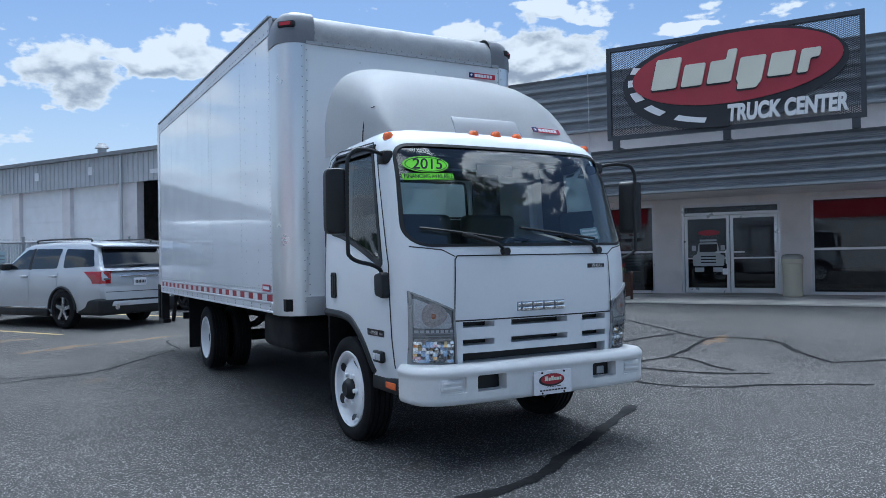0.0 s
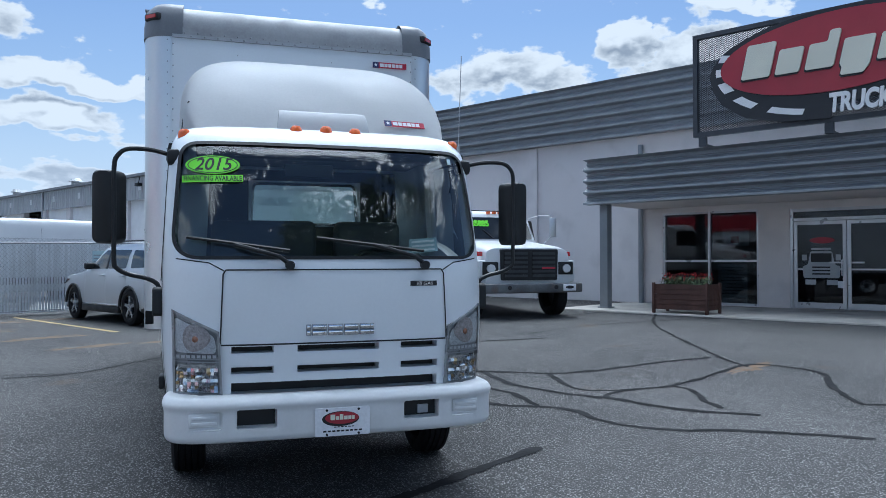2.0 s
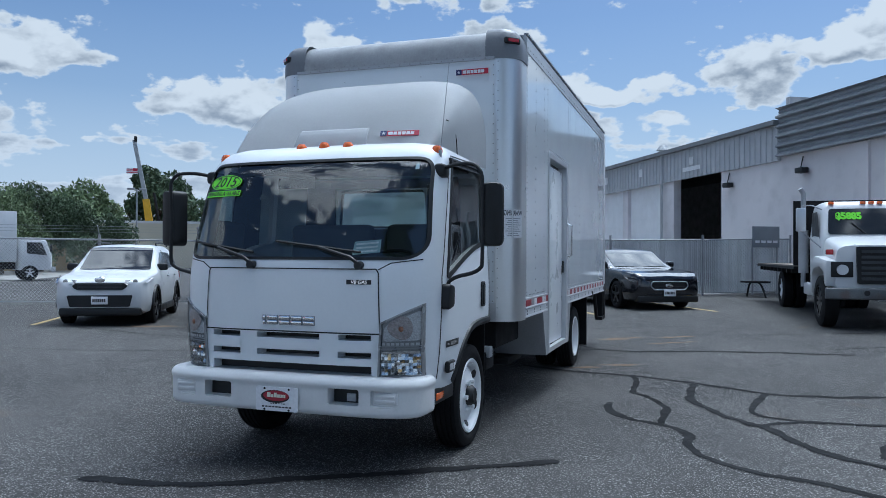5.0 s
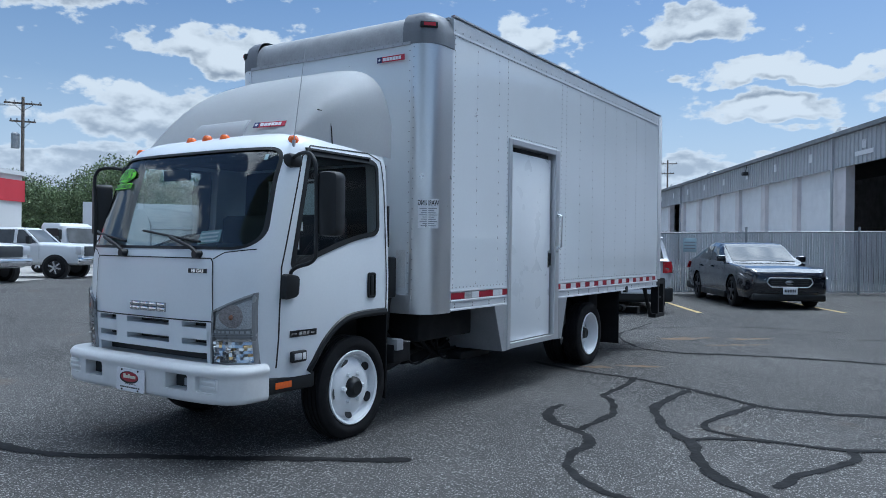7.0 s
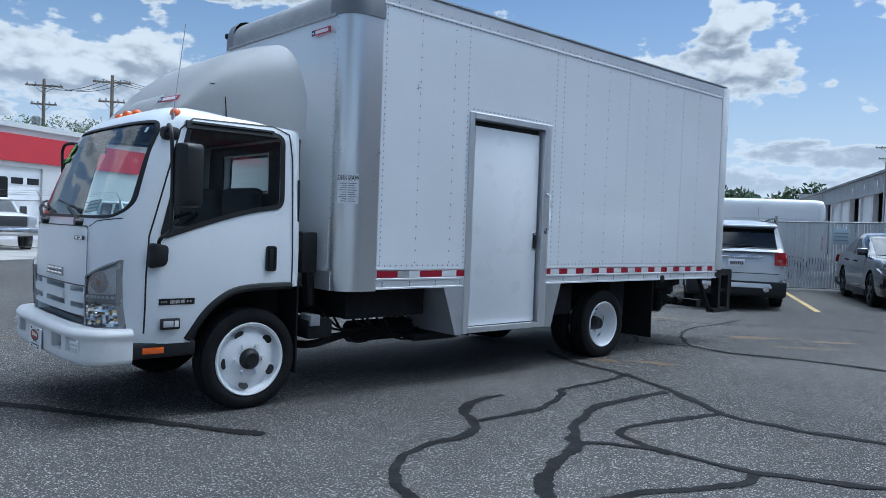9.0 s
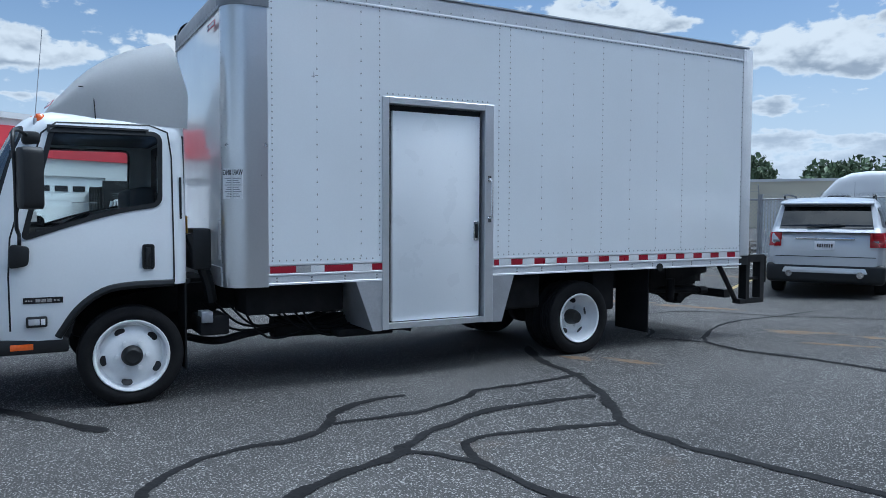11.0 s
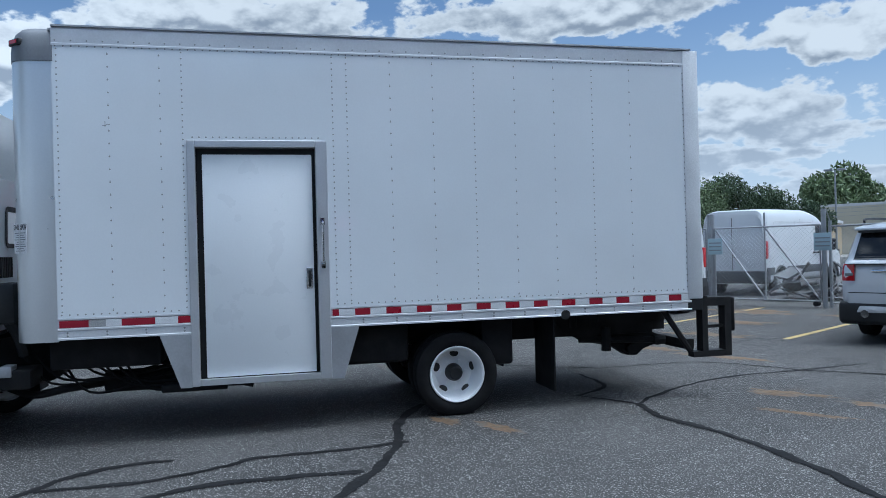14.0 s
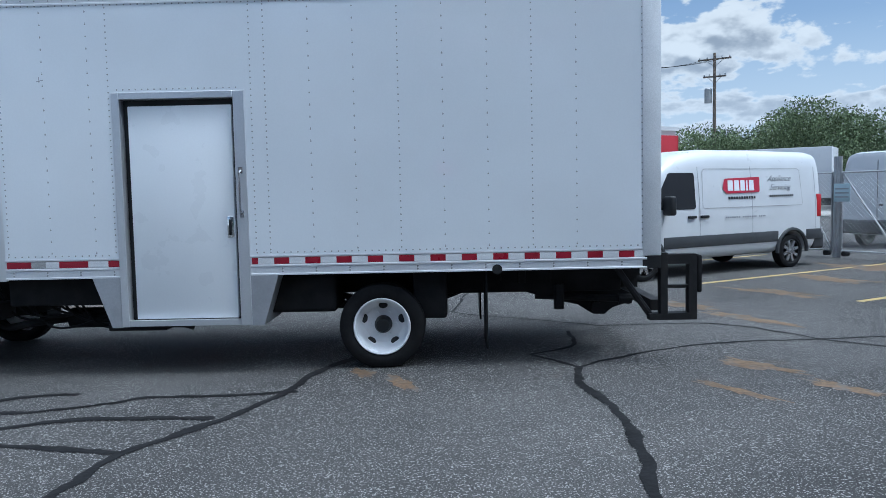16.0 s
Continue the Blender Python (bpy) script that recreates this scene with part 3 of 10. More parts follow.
def build_ground():
    xs = [-900, -300, -120, -60, -30, -15, -8, -5, -2, 0, 1.5, 3.6, 5.0, 6.25, 7.5, 8.5, 9.5, 10.5, 12, 14, 16.5, 20, 60, 300, 900]
    ys = [-900, -300, -100, -40, -15, -5, 5, 15, 25, 50, 100, 300, 900]
    bm = ebm()
    g = [[bm.verts.new((x, y, gz(x))) for y in ys] for x in xs]
    for i in range(len(xs) - 1):
        for j in range(len(ys) - 1):
            bm.faces.new((g[i][j], g[i + 1][j], g[i + 1][j + 1], g[i][j + 1]))
    structure("ground", bm, ASPHALT, "grey worn asphalt lot with speckled stones", "asphalt")
    bm = ebm()
    box(bm, -75, -14.2, -60, 90, -0.2, 0.012)
    structure("road", bm, CONCRETE, "pale concrete yard beside the asphalt", "concrete")
    bm = ebm()
    box(bm, 2, 16.2, 18.3, 110, 0.0, 0.012)
    for v in bm.verts:
        if v.co.z > 0.005:
            v.co.z = gz(v.co.x) + 0.012
    structure("pavement_yard", bm, CONCRETE, "pale concrete apron behind the fence", "concrete")


def ribbed(bm, x, y0, y1, z0, z1, ribs, depth):
    """Horizontal ribbed sheet facing -x, with its ends closed."""
    prof = []
    h = (z1 - z0) / ribs
    for i in range(ribs):
        z = z0 + i * h
        prof += [(x - depth, z + 0.01 * h), (x - depth, z + 0.16 * h), (x - depth * 0.94, z + 0.19 * h), (x - depth * 0.22, z + 0.40 * h), (x - depth * 0.14, z + 0.44 * h),
                 (x - depth * 0.12, z + 0.53 * h), (x - depth * 0.26, z + 0.57 * h), (x - depth * 0.26, z + 0.66 * h), (x - depth * 0.10, z + 0.71 * h), (x - depth * 0.08, z + 0.84 * h), (x - depth * 0.92, z + 0.97 * h)]
    prof += [(x - depth, z1), (x + 0.08, z1), (x + 0.08, z0)]
    prism(bm, prof, y0, y1, "y")


def wall_with_holes(bm, x0, x1, y0, y1, z0, z1, holes):
    """A wall along y with rectangular openings (ya, yb, za, zb), given in order of y."""
    at = y0
    for ya, yb, za, zb in holes:
        if ya > at:
            box(bm, x0, x1, at, ya, z0, z1)
        if za > z0:
            box(bm, x0, x1, ya, yb, z0, za)
        if zb < z1:
            box(bm, x0, x1, ya, yb, zb, z1)
        at = yb
    box(bm, x0, x1, at, y1, z0, z1)


def shop_window(name, y0, y1, z0, z1, mullions, transom, label):
    w = structure(name, *[frame_bm(y0, y1, z0, z1, mullions, transom)], FRAMEMETAL, label, "window")
    ys = [y0, *mullions, y1]
    for a, b in zip(ys, ys[1:]):
        for c, d in ((z0, transom), (transom, z1)):
            bm = ebm()
            box(bm, 16.60, 16.612, a + 0.03, b - 0.03, c + 0.03, d - 0.03)
            g = part("pane", bm, GLASSSHOP, w, smooth=False)
            g.visible_shadow = False
    return w


def frame_bm(y0, y1, z0, z1, mullions, transom):
    bm = ebm()
    f = 0.055
    for y in (y0 + f / 2, *mullions, y1 - f / 2):
        box(bm, 16.53, 16.66, y - f / 2, y + f / 2, z0, z1)
    for z in (z0 + f / 2, transom, z1 - f / 2):
        ys = [y0, *mullions, y1]
        for a, b in zip(ys, ys[1:]):
            box(bm, 16.535, 16.655, a + f, b - f, z - f / 2, z + f / 2)
    return bm


def build_shop():
    win1, door, win2 = (3.57, 6.15, 0.22, 2.66), (0.30, 2.82, 0.20, 2.62), (-6.2, -0.41, 0.22, 2.66)
    bm = ebm()
    wall_with_holes(bm, 16.5, 16.8, -12, 6.9, 0.0, 6.3, [win2, door, win1])
    structure("wall_shop_front", bm, STUCCO, "taupe painted masonry front of the shop", "wall")
    bm = ebm()
    box(bm, 16.5, 16.8, 6.9, 18.1, 0.0, 6.3)
    structure("wall_shop_side", bm, BLOCKWALL, "pale grey painted block wall", "wall")
    # shallow pilasters and a pipe on the pale wall
    bm = ebm()
    for y in (10.6, 14.3):
        box(bm, 16.42, 16.497, y - 0.3, y + 0.3, 0.1, 4.85)
    structure("trim_pilasters", bm, BLOCKWALL, "flat pilasters on the pale block wall", "pilaster")
    bm = ebm()
    rod(bm, (16.4, 6.75, 0.15), (16.4, 6.75, 4.6), 0.07, 10)
    structure("trim_downpipe", bm, GREYMETAL, "dark metal downpipe on the wall", "downpipe", smooth=True)
    bm = ebm()
    ribbed(bm, 16.40, -12, 18.1, 4.88, 6.55, 5, 0.16)
    structure("trim_parapet", bm, GREYMETAL, "charcoal ribbed metal parapet cladding", "parapet")
    # canopy over the walk
    bm = ebm()
    ribbed(bm, 13.60, -12, 6.72, 2.76, 3.88, 4, 0.22)
    canopy = structure("canopy", bm, GREYMETAL, "charcoal ribbed metal canopy over the shop walk", "canopy")
    bm = ebm()
    box(bm, 13.69, 16.49, -12, 6.70, 3.62, 3.74)
    structure("canopy_roof", bm, ROOFTRIM, "", "", canopy)
    bm = ebm()
    box(bm, 13.69, 16.49, -12, 6.70, 2.80, 2.86)
    structure("soffit", bm, STUCCO, "", "", canopy)
    bm = ebm()
    prism(bm, [(13.69, 2.87), (16.4, 2.87), (16.4, 3.1), (13.69, 3.6)], 6.62, 6.69, "y")
    structure("end_panel", bm, GREYMETAL, "", "", canopy)
    for y in (6.35, -10.0):
        bm = bbox(13.72, 13.94, y - 0.11, y + 0.11, 0.19, 2.79, 0.012)
        box(bm, 13.68, 13.98, y - 0.15, y + 0.15, 0.19, 0.23)
        structure("post", bm, GREYMETAL, "", "", canopy)
    bm = ebm()
    box(bm, 12.9, 16.5, -12, 7.2, -0.1, 0.20)
    bevelled(bm, 0.02, 2)
    structure("pavement_walk", bm, KERBCON, "pale concrete walk along the shop front", "walk")
    # room behind the glass
    bm = ebm()
    box(bm, 16.8, 23.0, -11.8, 6.9, 0.0, 0.2)
    structure("floor_shop", bm, CONCRETE, "grey shop floor seen through the glass", "floor")
    bm = ebm()
    box(bm, 23.0, 23.2, -12, 18.1, 0.0, 6.3)
    structure("wall_shop_back", bm, DARKROOM, "dim back wall of the shop", "wall")
    bm = ebm()
    box(bm, 16.8, 23.0, -12, 18.1, 3.0, 3.1)
    structure("ceiling_shop", bm, DARKROOM, "dim shop ceiling", "ceiling")
    bm = ebm()
    box(bm, 16.6, 23.2, -12.1, 18.1, 6.2, 6.3)
    structure("roof_shop", bm, ROOFTRIM, "flat shop roof", "roof")
    shop_window("window_1", *win1, [4.86], 1.36, "shop window with pale metal frame and four panes")
    shop_window("window_2", *win2, [-2.1, -4.1], 1.36, "large shop window with pale metal frame")
    # entrance with two glazed leaves and a transom
    y0, y1, z0, z1 = door
    bm = ebm()
    for y in (y0 + 0.035, y1 - 0.035):
        box(bm, 16.52, 16.68, y - 0.035, y + 0.035, z0, z1)
    for z in (z1 - 0.035, 2.36):
        box(bm, 16.525, 16.675, y0 + 0.07, y1 - 0.07, z - 0.035, z + 0.035)
    d = structure("door_1", bm, FRAMEMETAL, "glazed double entrance door in a pale metal frame", "door")
    bm = ebm()
    box(bm, 16.60, 16.612, y0 + 0.08, y1 - 0.08, 2.40, z1 - 0.07)
    part("pane", bm, GLASSSHOP, d, smooth=False)
    mid = (y0 + y1) / 2
    for a, b in ((y0 + 0.08, mid - 0.01), (mid + 0.01, y1 - 0.08)):
        bm = ebm()
        for y in (a + 0.04, b - 0.04):
            box(bm, 16.55, 16.60, y - 0.04, y + 0.04, 0.22, 2.31)
        for z, h in ((0.29, 0.07), (1.16, 0.02), (2.27, 0.04)):
            box(bm, 16.555, 16.595, a + 0.08, b - 0.08, z - h, z + h)
        leaf = part("leaf", bm, FRAMEMETAL, d, "pale metal door leaf", smooth=False)
        bm = ebm()
        box(bm, 16.57, 16.58, a + 0.08, b - 0.08, 0.36, 2.23)
        part("pane", bm, GLASSSHOP, leaf, smooth=False)
        hy = mid - 0.09 if b < mid else mid + 0.09
        bm = ebm()
        tube(bm, [(16.55, hy, 1.02), (16.47, hy, 1.02), (16.47, hy, 1.38), (16.55, hy, 1.38)], 0.016, 8)
        box(bm, 16.50, 16.54, hy - (0.28 if b < mid else 0.02), hy + (0.02 if b < mid else 0.28), 1.30, 1.34)
        part("handle", bm, FRAMEMETAL, leaf)
    # decal of a lorry and a red badge on one leaf, notice on the other
    dm = Matrix.Translation((16.545, 2.12, 1.25)) @ pose(0, 0, 0, 90, 0, -90)
    bm = ebm()
    prism(bm, rounded([(-0.40, -0.30), (0.40, -0.30), (0.42, -0.02), (0.30, 0.02), (0.24, 0.34), (-0.24, 0.34), (-0.30, 0.02), (-0.42, -0.02)], 0.05), 0.0, 0.003, "z")
    box(bm, -0.36, -0.12, -0.46, -0.34, 0.0, 0.003)
    box(bm, 0.12, 0.36, -0.46, -0.34, 0.0, 0.003)
    box(bm, -0.43, -0.32, 0.12, 0.26, 0.0, 0.003)
    box(bm, 0.32, 0.43, 0.12, 0.26, 0.0, 0.003)
    box(bm, -0.22, 0.22, 0.37, 0.42, 0.0, 0.003)
    dec = part("lorry_decal", bm, LIGHTTRIM, d, "pale grey lorry-shaped decal", False, dm)
    bm = ebm()
    box(bm, -0.23, 0.23, 0.08, 0.29, 0.0035, 0.005)
    for z in (-0.22, -0.14, -0.06):
        box(bm, -0.2, 0.2, z, z + 0.035, 0.0035, 0.005)
    part("decal_lines", bm, MARKBLACK, dec, "dark windscreen and grille shapes", False)
    bm = ebm()
    prism(bm, [(0.28 * math.cos(a) + 0.02, 0.075 * math.sin(a) + 0.60) for a in [i * math.pi / 12 for i in range(24)]], 0.0, 0.003, "z")
    part("red_badge", bm, SIGNRED, d, "red oval badge decal", False, dm)
    bm = ebm()
    box(bm, 16.54, 16.545, 1.62, 1.76, 0.72, 0.88)
    part("notice", bm, MARKWHITE, d, "small white notice", False)
    # notices in the first window
    n1 = structure("window_notice", (lambda b: (box(b, 16.625, 16.63, 3.9, 4.65, 0.26, 1.28), b)[1])(ebm()), MARKWHITE, "large white printed notice inside the window", "notice")
    bm = ebm()
    for i in range(9):
        z = 1.20 - i * 0.085
        box(bm, 16.62, 16.6245, 3.98 + 0.02 * (i % 3), 4.57 - 0.05 * ((i * 7) % 4), z - 0.02, z)
    part("text_bars", bm, MARKGREY, n1, "grey unreadable lines", False)
    n2 = structure("window_poster", (lambda b: (box(b, 16.625, 16.63, 3.85, 4.55, 1.75, 2.2), b)[1])(ebm()), MARKWHITE, "white poster with a red square inside the window", "poster")
    bm = ebm()
    box(bm, 16.62, 16.6245, 4.1, 4.32, 1.82, 2.0)
    part("red_square", bm, SIGNRED, n2, "red square", False)
    # neon style sign ring in the second window
    bm = ebm()
    tube(bm, [(16.66, -2.75 + 0.30 * math.cos(a), 2.30 + 0.16 * math.sin(a)) for a in [i * math.pi / 12 for i in range(24)]], 0.022, 6, True)
    ob = structure("window_neon_ring", bm, mat("blue_neon", (0.05, 0.1, 0.5), 0.4, emit=(0.1, 0.25, 1.0), emit_s=2.5), "glowing blue neon ring in the window", "neon sign")
    bm = ebm()
    tube(bm, [(16.65, -2.75 + 0.17 * math.cos(a), 2.30 + 0.09 * math.sin(a)) for a in [i * math.pi / 12 for i in range(24)]], 0.03, 6, True)
    part("red_ring", bm, mat("red_neon", (0.5, 0.03, 0.03), 0.4, emit=(1.0, 0.08, 0.08), emit_s=3.0), ob, "glowing red letters ring")


build_ground()
build_shop()


def build_sign():
    s = thing("shop_sign", "red oval sign with cream lettering shapes on a dark mesh frame", "sign", SITE)
    y0, y1, z0, z1, x = -1.77, 3.79, 4.10, 6.36, 13.3
    bm = ebm()
    for y in (y0 + 0.05, y1 - 0.05):
        box(bm, x - 0.06, x + 0.06, y - 0.05, y + 0.05, z0, z1)
    for z in (z0 + 0.05, z1 - 0.05):
        box(bm, x - 0.055, x + 0.055, y0 + 0.1, y1 - 0.1, z - 0.05, z + 0.05)
    for y in (y0 + 0.05, y1 - 0.05):
        for z in (z0 + 0.3, (z0 + z1) / 2, z1 - 0.3):
            rod(bm, (x - 0.062, y, z), (x - 0.075, y, z), 0.018, 6)
    part("frame", bm, MESHMETAL, s, "dark metal frame", False)
    # expanded metal infill
    bm = ebm()
    step, w = 0.075, 0.012
    L, H = y1 - y0 - 0.2, z1 - z0 - 0.2
    k = int((L + H / 0.6) / step)
    for i in range(k):
        for sgn in (1, -1):
            a0 = i * step - (H / 0.6)
            lo, hi = max(0, a0), min(L, a0 + H / 0.6)
            if hi - lo < 0.02:
                continue
            za, zb = (lo - a0) * 0.6, (hi - a0) * 0.6
            ya, yb = (lo, hi) if sgn > 0 else (L - lo, L - hi)
            p = [Vector((x, y0 + 0.1 + ya, z0 + 0.1 + za)), Vector((x, y0 + 0.1 + yb, z0 + 0.1 + zb))]
            n = Vector((0, -(p[1] - p[0]).z, (p[1] - p[0]).y)).normalized() * w / 2
            q = [p[0] + n, p[0] - n, p[1] - n, p[1] + n]
            vs = [bm.verts.new(v + Vector((dx, 0, 0))) for dx in (-0.004 * sgn, 0.004 * sgn) for v in q]
            bm.faces.new(vs[0:4])
            bm.faces.new(vs[4:8][::-1])
    tagged(part("mesh_infill", bm, MESHMETAL, s, "dark expanded metal mesh", False), kind="stuff")
    for y in (y0 + 0.2, y1 - 0.2, (y0 + y1) / 2):
        bm = ebm()
        box(bm, x - 0.05, x + 0.05, y - 0.08, y + 0.08, 3.88, 4.095)
        box(bm, x + 0.05, x + 0.9, y - 0.04, y + 0.04, 3.89, 3.95)
        part("bracket", bm, MESHMETAL, s, smooth=False)
    M = Matrix.Translation((x - 0.09, 1.0, 5.32)) @ pose(0, 0, 0, 90, 0, -90)   # text plane: local x runs along -y of the site

    def oval(bm, a, b, cx, cy, lo, hi, tilt=0.0, n=48):
        c, sn = math.cos(tilt), math.sin(tilt)
        prism(bm, [(cx + a * math.cos(t) * c - b * math.sin(t) * sn, cy + a * math.cos(t) * sn + b * math.sin(t) * c) for t in [2 * math.pi * i / n for i in range(n)]], lo, hi, "z")

    bm = ebm()
    oval(bm, 2.42, 0.95, 0.06, 0.06, 0.0, 0.06, 0.03)
    part("road_oval", bm, SIGNBLACK, s, "black backing oval", False, M)
    bm = ebm()
    prism(bm, [(-2.35, -0.2), (-2.1, -0.62), (-1.6, -0.95), (-0.9, -1.12), (0.05, -1.16), (0.10, -0.82), (-0.8, -0.7)], 0.002, 0.058, "z")
    part("road_tail", bm, SIGNBLACK, s, "black road-shaped tail", False, M)
    bm = ebm()
    oval(bm, 2.24, 0.78, 0.13, 0.14, 0.061, 0.10, 0.03)
    part("red_oval", bm, SIGNRED, s, "dark red oval face", False, M)
    for a0, a1 in ((2.78, 2.92), (3.05, 3.20), (3.34, 3.55), (3.72, 3.98), (4.16, 4.5)):
        bm = ebm()
        pts = []
        for r in (0.96, 0.86):
            row = [(2.32 * r * math.cos(t) + 0.0, 1.16 * r * math.sin(t) + 0.06) for t in [a0 + (a1 - a0) * i / 4 for i in range(5)]]
            pts += row if r > 0.9 else row[::-1]
        prism(bm, pts, 0.0605, 0.07, "z")
        part("road_dash", bm, SIGNWHITE, s, "white dash", False, M)
    # the name as plain slanted shapes: two tall, one with a tail, the rest low
    at, sl = -1.66, 0.22
    for w, shape in ((0.58, ((0, 0), (1, 0), (1, 0.70), (0, 0.70))), (0.47, ((0, 0), (1, 0), (1, 0.50), (0, 0.50))), (0.53, ((0, 0), (1, 0), (1, 0.72), (0.62, 0.72), (0.62, 0.50), (0, 0.50))),
                     (0.54, ((0.10, -0.20), (0.85, -0.20), (1, -0.05), (1, 0.50), (0, 0.50), (0, 0.02), (0.10, -0.04))), (0.49, ((0, 0), (1, 0), (1, 0.50), (0, 0.50))), (0.38, ((0, 0), (0.55, 0), (0.55, 0.30), (1, 0.30), (1, 0.50), (0, 0.50)))):
        bm = ebm()
        prism(bm, rounded([(at + k * w + z * sl, z - 0.17) for k, z in shape], 0.055), 0.101, 0.15, "z")
        part("letter_block", bm, SIGNCREAM, s, "cream letter-sized shape", False, M)
        bm = ebm()
        prism(bm, rounded([(at + k * w + z * sl - 0.025, z - 0.205) for k, z in shape], 0.055), 0.1005, 0.125, "z")
        part("letter_shadow", bm, SIGNBLACK, s, "black edge behind the letter shape", False, M)
        at += w + 0.105
    letters("lettering", "TRUCK CENTER", 0.50, SIGNWHITE, s, Matrix.Translation((x - 0.17, -0.22, 4.43)) @ pose(0, 0, 0, 90, 0, -90) , 0.02, "white capital lettering", "CENTER", 0.12, 0.022, 0.66)


build_sign()


def build_garage():
    doors = []
    y = 26.9
    while y < 92:
        doors.append((y, y + 3.45, 0.2, 4.82))
        y += 4.05
    bay = (21.85, 25.65, 0.2, 4.85)
    bm = ebm()
    wall_with_holes(bm, 16.5, 16.85, 18.1, 96, 0.0, 5.9, [bay] + doors)
    structure("wall_garage", bm, BLOCKWALL, "pale grey painted garage wall", "wall")
    # ribbed metal fascia
    bm = ebm()
    yy = 18.12
    prof = []
    while yy < 96:
        prof += [(16.40, yy), (16.36, yy + 0.03), (16.36, yy + 0.09), (16.40, yy + 0.12)]
        yy += 0.33
    prof += [(16.495, 96.0), (16.495, 18.12)]
    prism(bm, prof, 4.76, 6.0, "z")
    structure("trim_fascia", bm, SIDING, "pale grey vertically ribbed metal fascia", "fascia")
    bm = ebm()
    box(bm, 16.18, 16.9, 18.12, 96, 6.0, 6.16)
    structure("trim_eave", bm, ROOFTRIM, "dark grey metal eave", "eave")
    bm = ebm()
    prism(bm, [(16.9, 6.02), (32, 7.2), (32, 7.1), (16.9, 5.92)], 18.12, 96, "y")
    structure("roof_garage", bm, ROOFTRIM, "low pitched metal garage roof", "roof")
    bm = ebm()
    box(bm, 31.8, 32, 18.1, 96, 0, 7.1)
    box(bm, 16.85, 31.8, 95.8, 96, 0, 7.0)
    box(bm, 16.85, 31.8, 18.15, 18.35, 0, 7.0)
    structure("wall_garage_back", bm, DARKROOM, "dim inner garage walls", "wall")
    bm = ebm()
    for yb in (26.45, 50.75, 75.05):
        box(bm, 16.28, 16.355, yb - 0.06, yb + 0.06, 0.2, 6.0)
    structure("trim_downspouts", bm, SIDING, "pale grey downspouts", "downspout")
    for i, (a, b, c, d) in enumerate(doors):
        if i in (6, 8, 11):
            continue
        bm = ebm()
        for k in range(6):
            h = (d - c) / 6
            box(bm, 16.68, 16.73, a, b, c + k * h + 0.012, c + (k + 1) * h - 0.012)
        box(bm, 16.70, 16.75, a, b, c, d)
        tagged(structure("overhead_door", bm, ODOOR, "white sectional overhead garage door, shut", "garage door"), group="garage doors")
    # open bay with shelving inside
    bm = ebm()
    box(bm, 24.0, 24.2, 19, 27, 0.2, 6)
    structure("wall_bay_back", bm, DARKROOM, "dim back wall of the open bay", "wall")
    bm = ebm()
    box(bm, 22.6, 22.7, 19.5, 26.5, 2.35, 2.75)
    box(bm, 22.6, 22.7, 19.5, 26.5, 3.3, 3.9)
    structure("trim_bay_panels", bm, CREAMWALL, "pale panels deep in the open bay", "panel")
    sh = thing("steel_rack", "dark steel rack with boxes in the open garage bay", "rack", SITE)
    bm = ebm()
    for yv in (21.95, 23.0):
        for xv in (17.6, 18.3):
            rod(bm, (xv, yv, 0.2), (xv, yv, 4.2), 0.04, 6)
    part("frame", bm, CHASSIS, sh, "", False)
    for z in (2.0, 3.2):
        bm = ebm()
        box(bm, 17.55, 18.35, 21.9, 23.05, z, z + 0.06)
        part("shelf", bm, CHASSIS, sh, smooth=False)
    for yv, z, s in ((22.1, 2.06, 0.4), (22.6, 2.06, 0.3)):
        bm = bbox(17.7, 18.2, yv, yv + s, z, z + s, 0.01)
        part("carton", bm, TANWALL, sh, "brown carton")
    # small numbers above the doors, kept as plain pale plates
    for i, (a, b, c, d) in enumerate(doors[:9]):
        bm = ebm()
        box(bm, 16.345, 16.357, (a + b) / 2 - 0.16, (a + b) / 2 + 0.16, 5.25, 5.62)
        tagged(structure("number_plate_board", bm, TAPE, "small pale plate above a garage door", "plate"), group="door plates")
    bm = ebm()
    box(bm, 16.34, 16.357, 23.2, 24.6, 5.05, 5.22)
    structure("bay_plate", bm, TAPE, "pale strip sign above the open bay", "sign")
    bm = ebm()
    box(bm, 16.345, 16.357, 23.75, 24.05, 5.3, 5.62)
    structure("bay_number_board", bm, TAPE, "small pale plate above the open bay", "plate")
    # wall lamps and cameras
    for y, z in ((21.2, 4.25), (16.9, 4.35), (36.6, 5.6)):
        l = thing("wall_light", "dark wall pack light on the pale wall", "wall light", SITE, "wall lights")
        xw = 16.355 if z > 5 else 16.5
        bm = bbox(xw - 0.32, xw - 0.05, y - 0.28, y + 0.1, z - 0.16, z + 0.02, 0.03)
        part("hood", bm, BLACK, l)
        bm = ebm()
        rod(bm, (xw - 0.06, y, z - 0.05), (xw, y, z - 0.05), 0.05, 8)
        rod(bm, (xw - 0.12, y + 0.05, z), (xw - 0.02, y + 0.05, z + 0.42), 0.02, 6)
        part("arm", bm, BLACK, l)
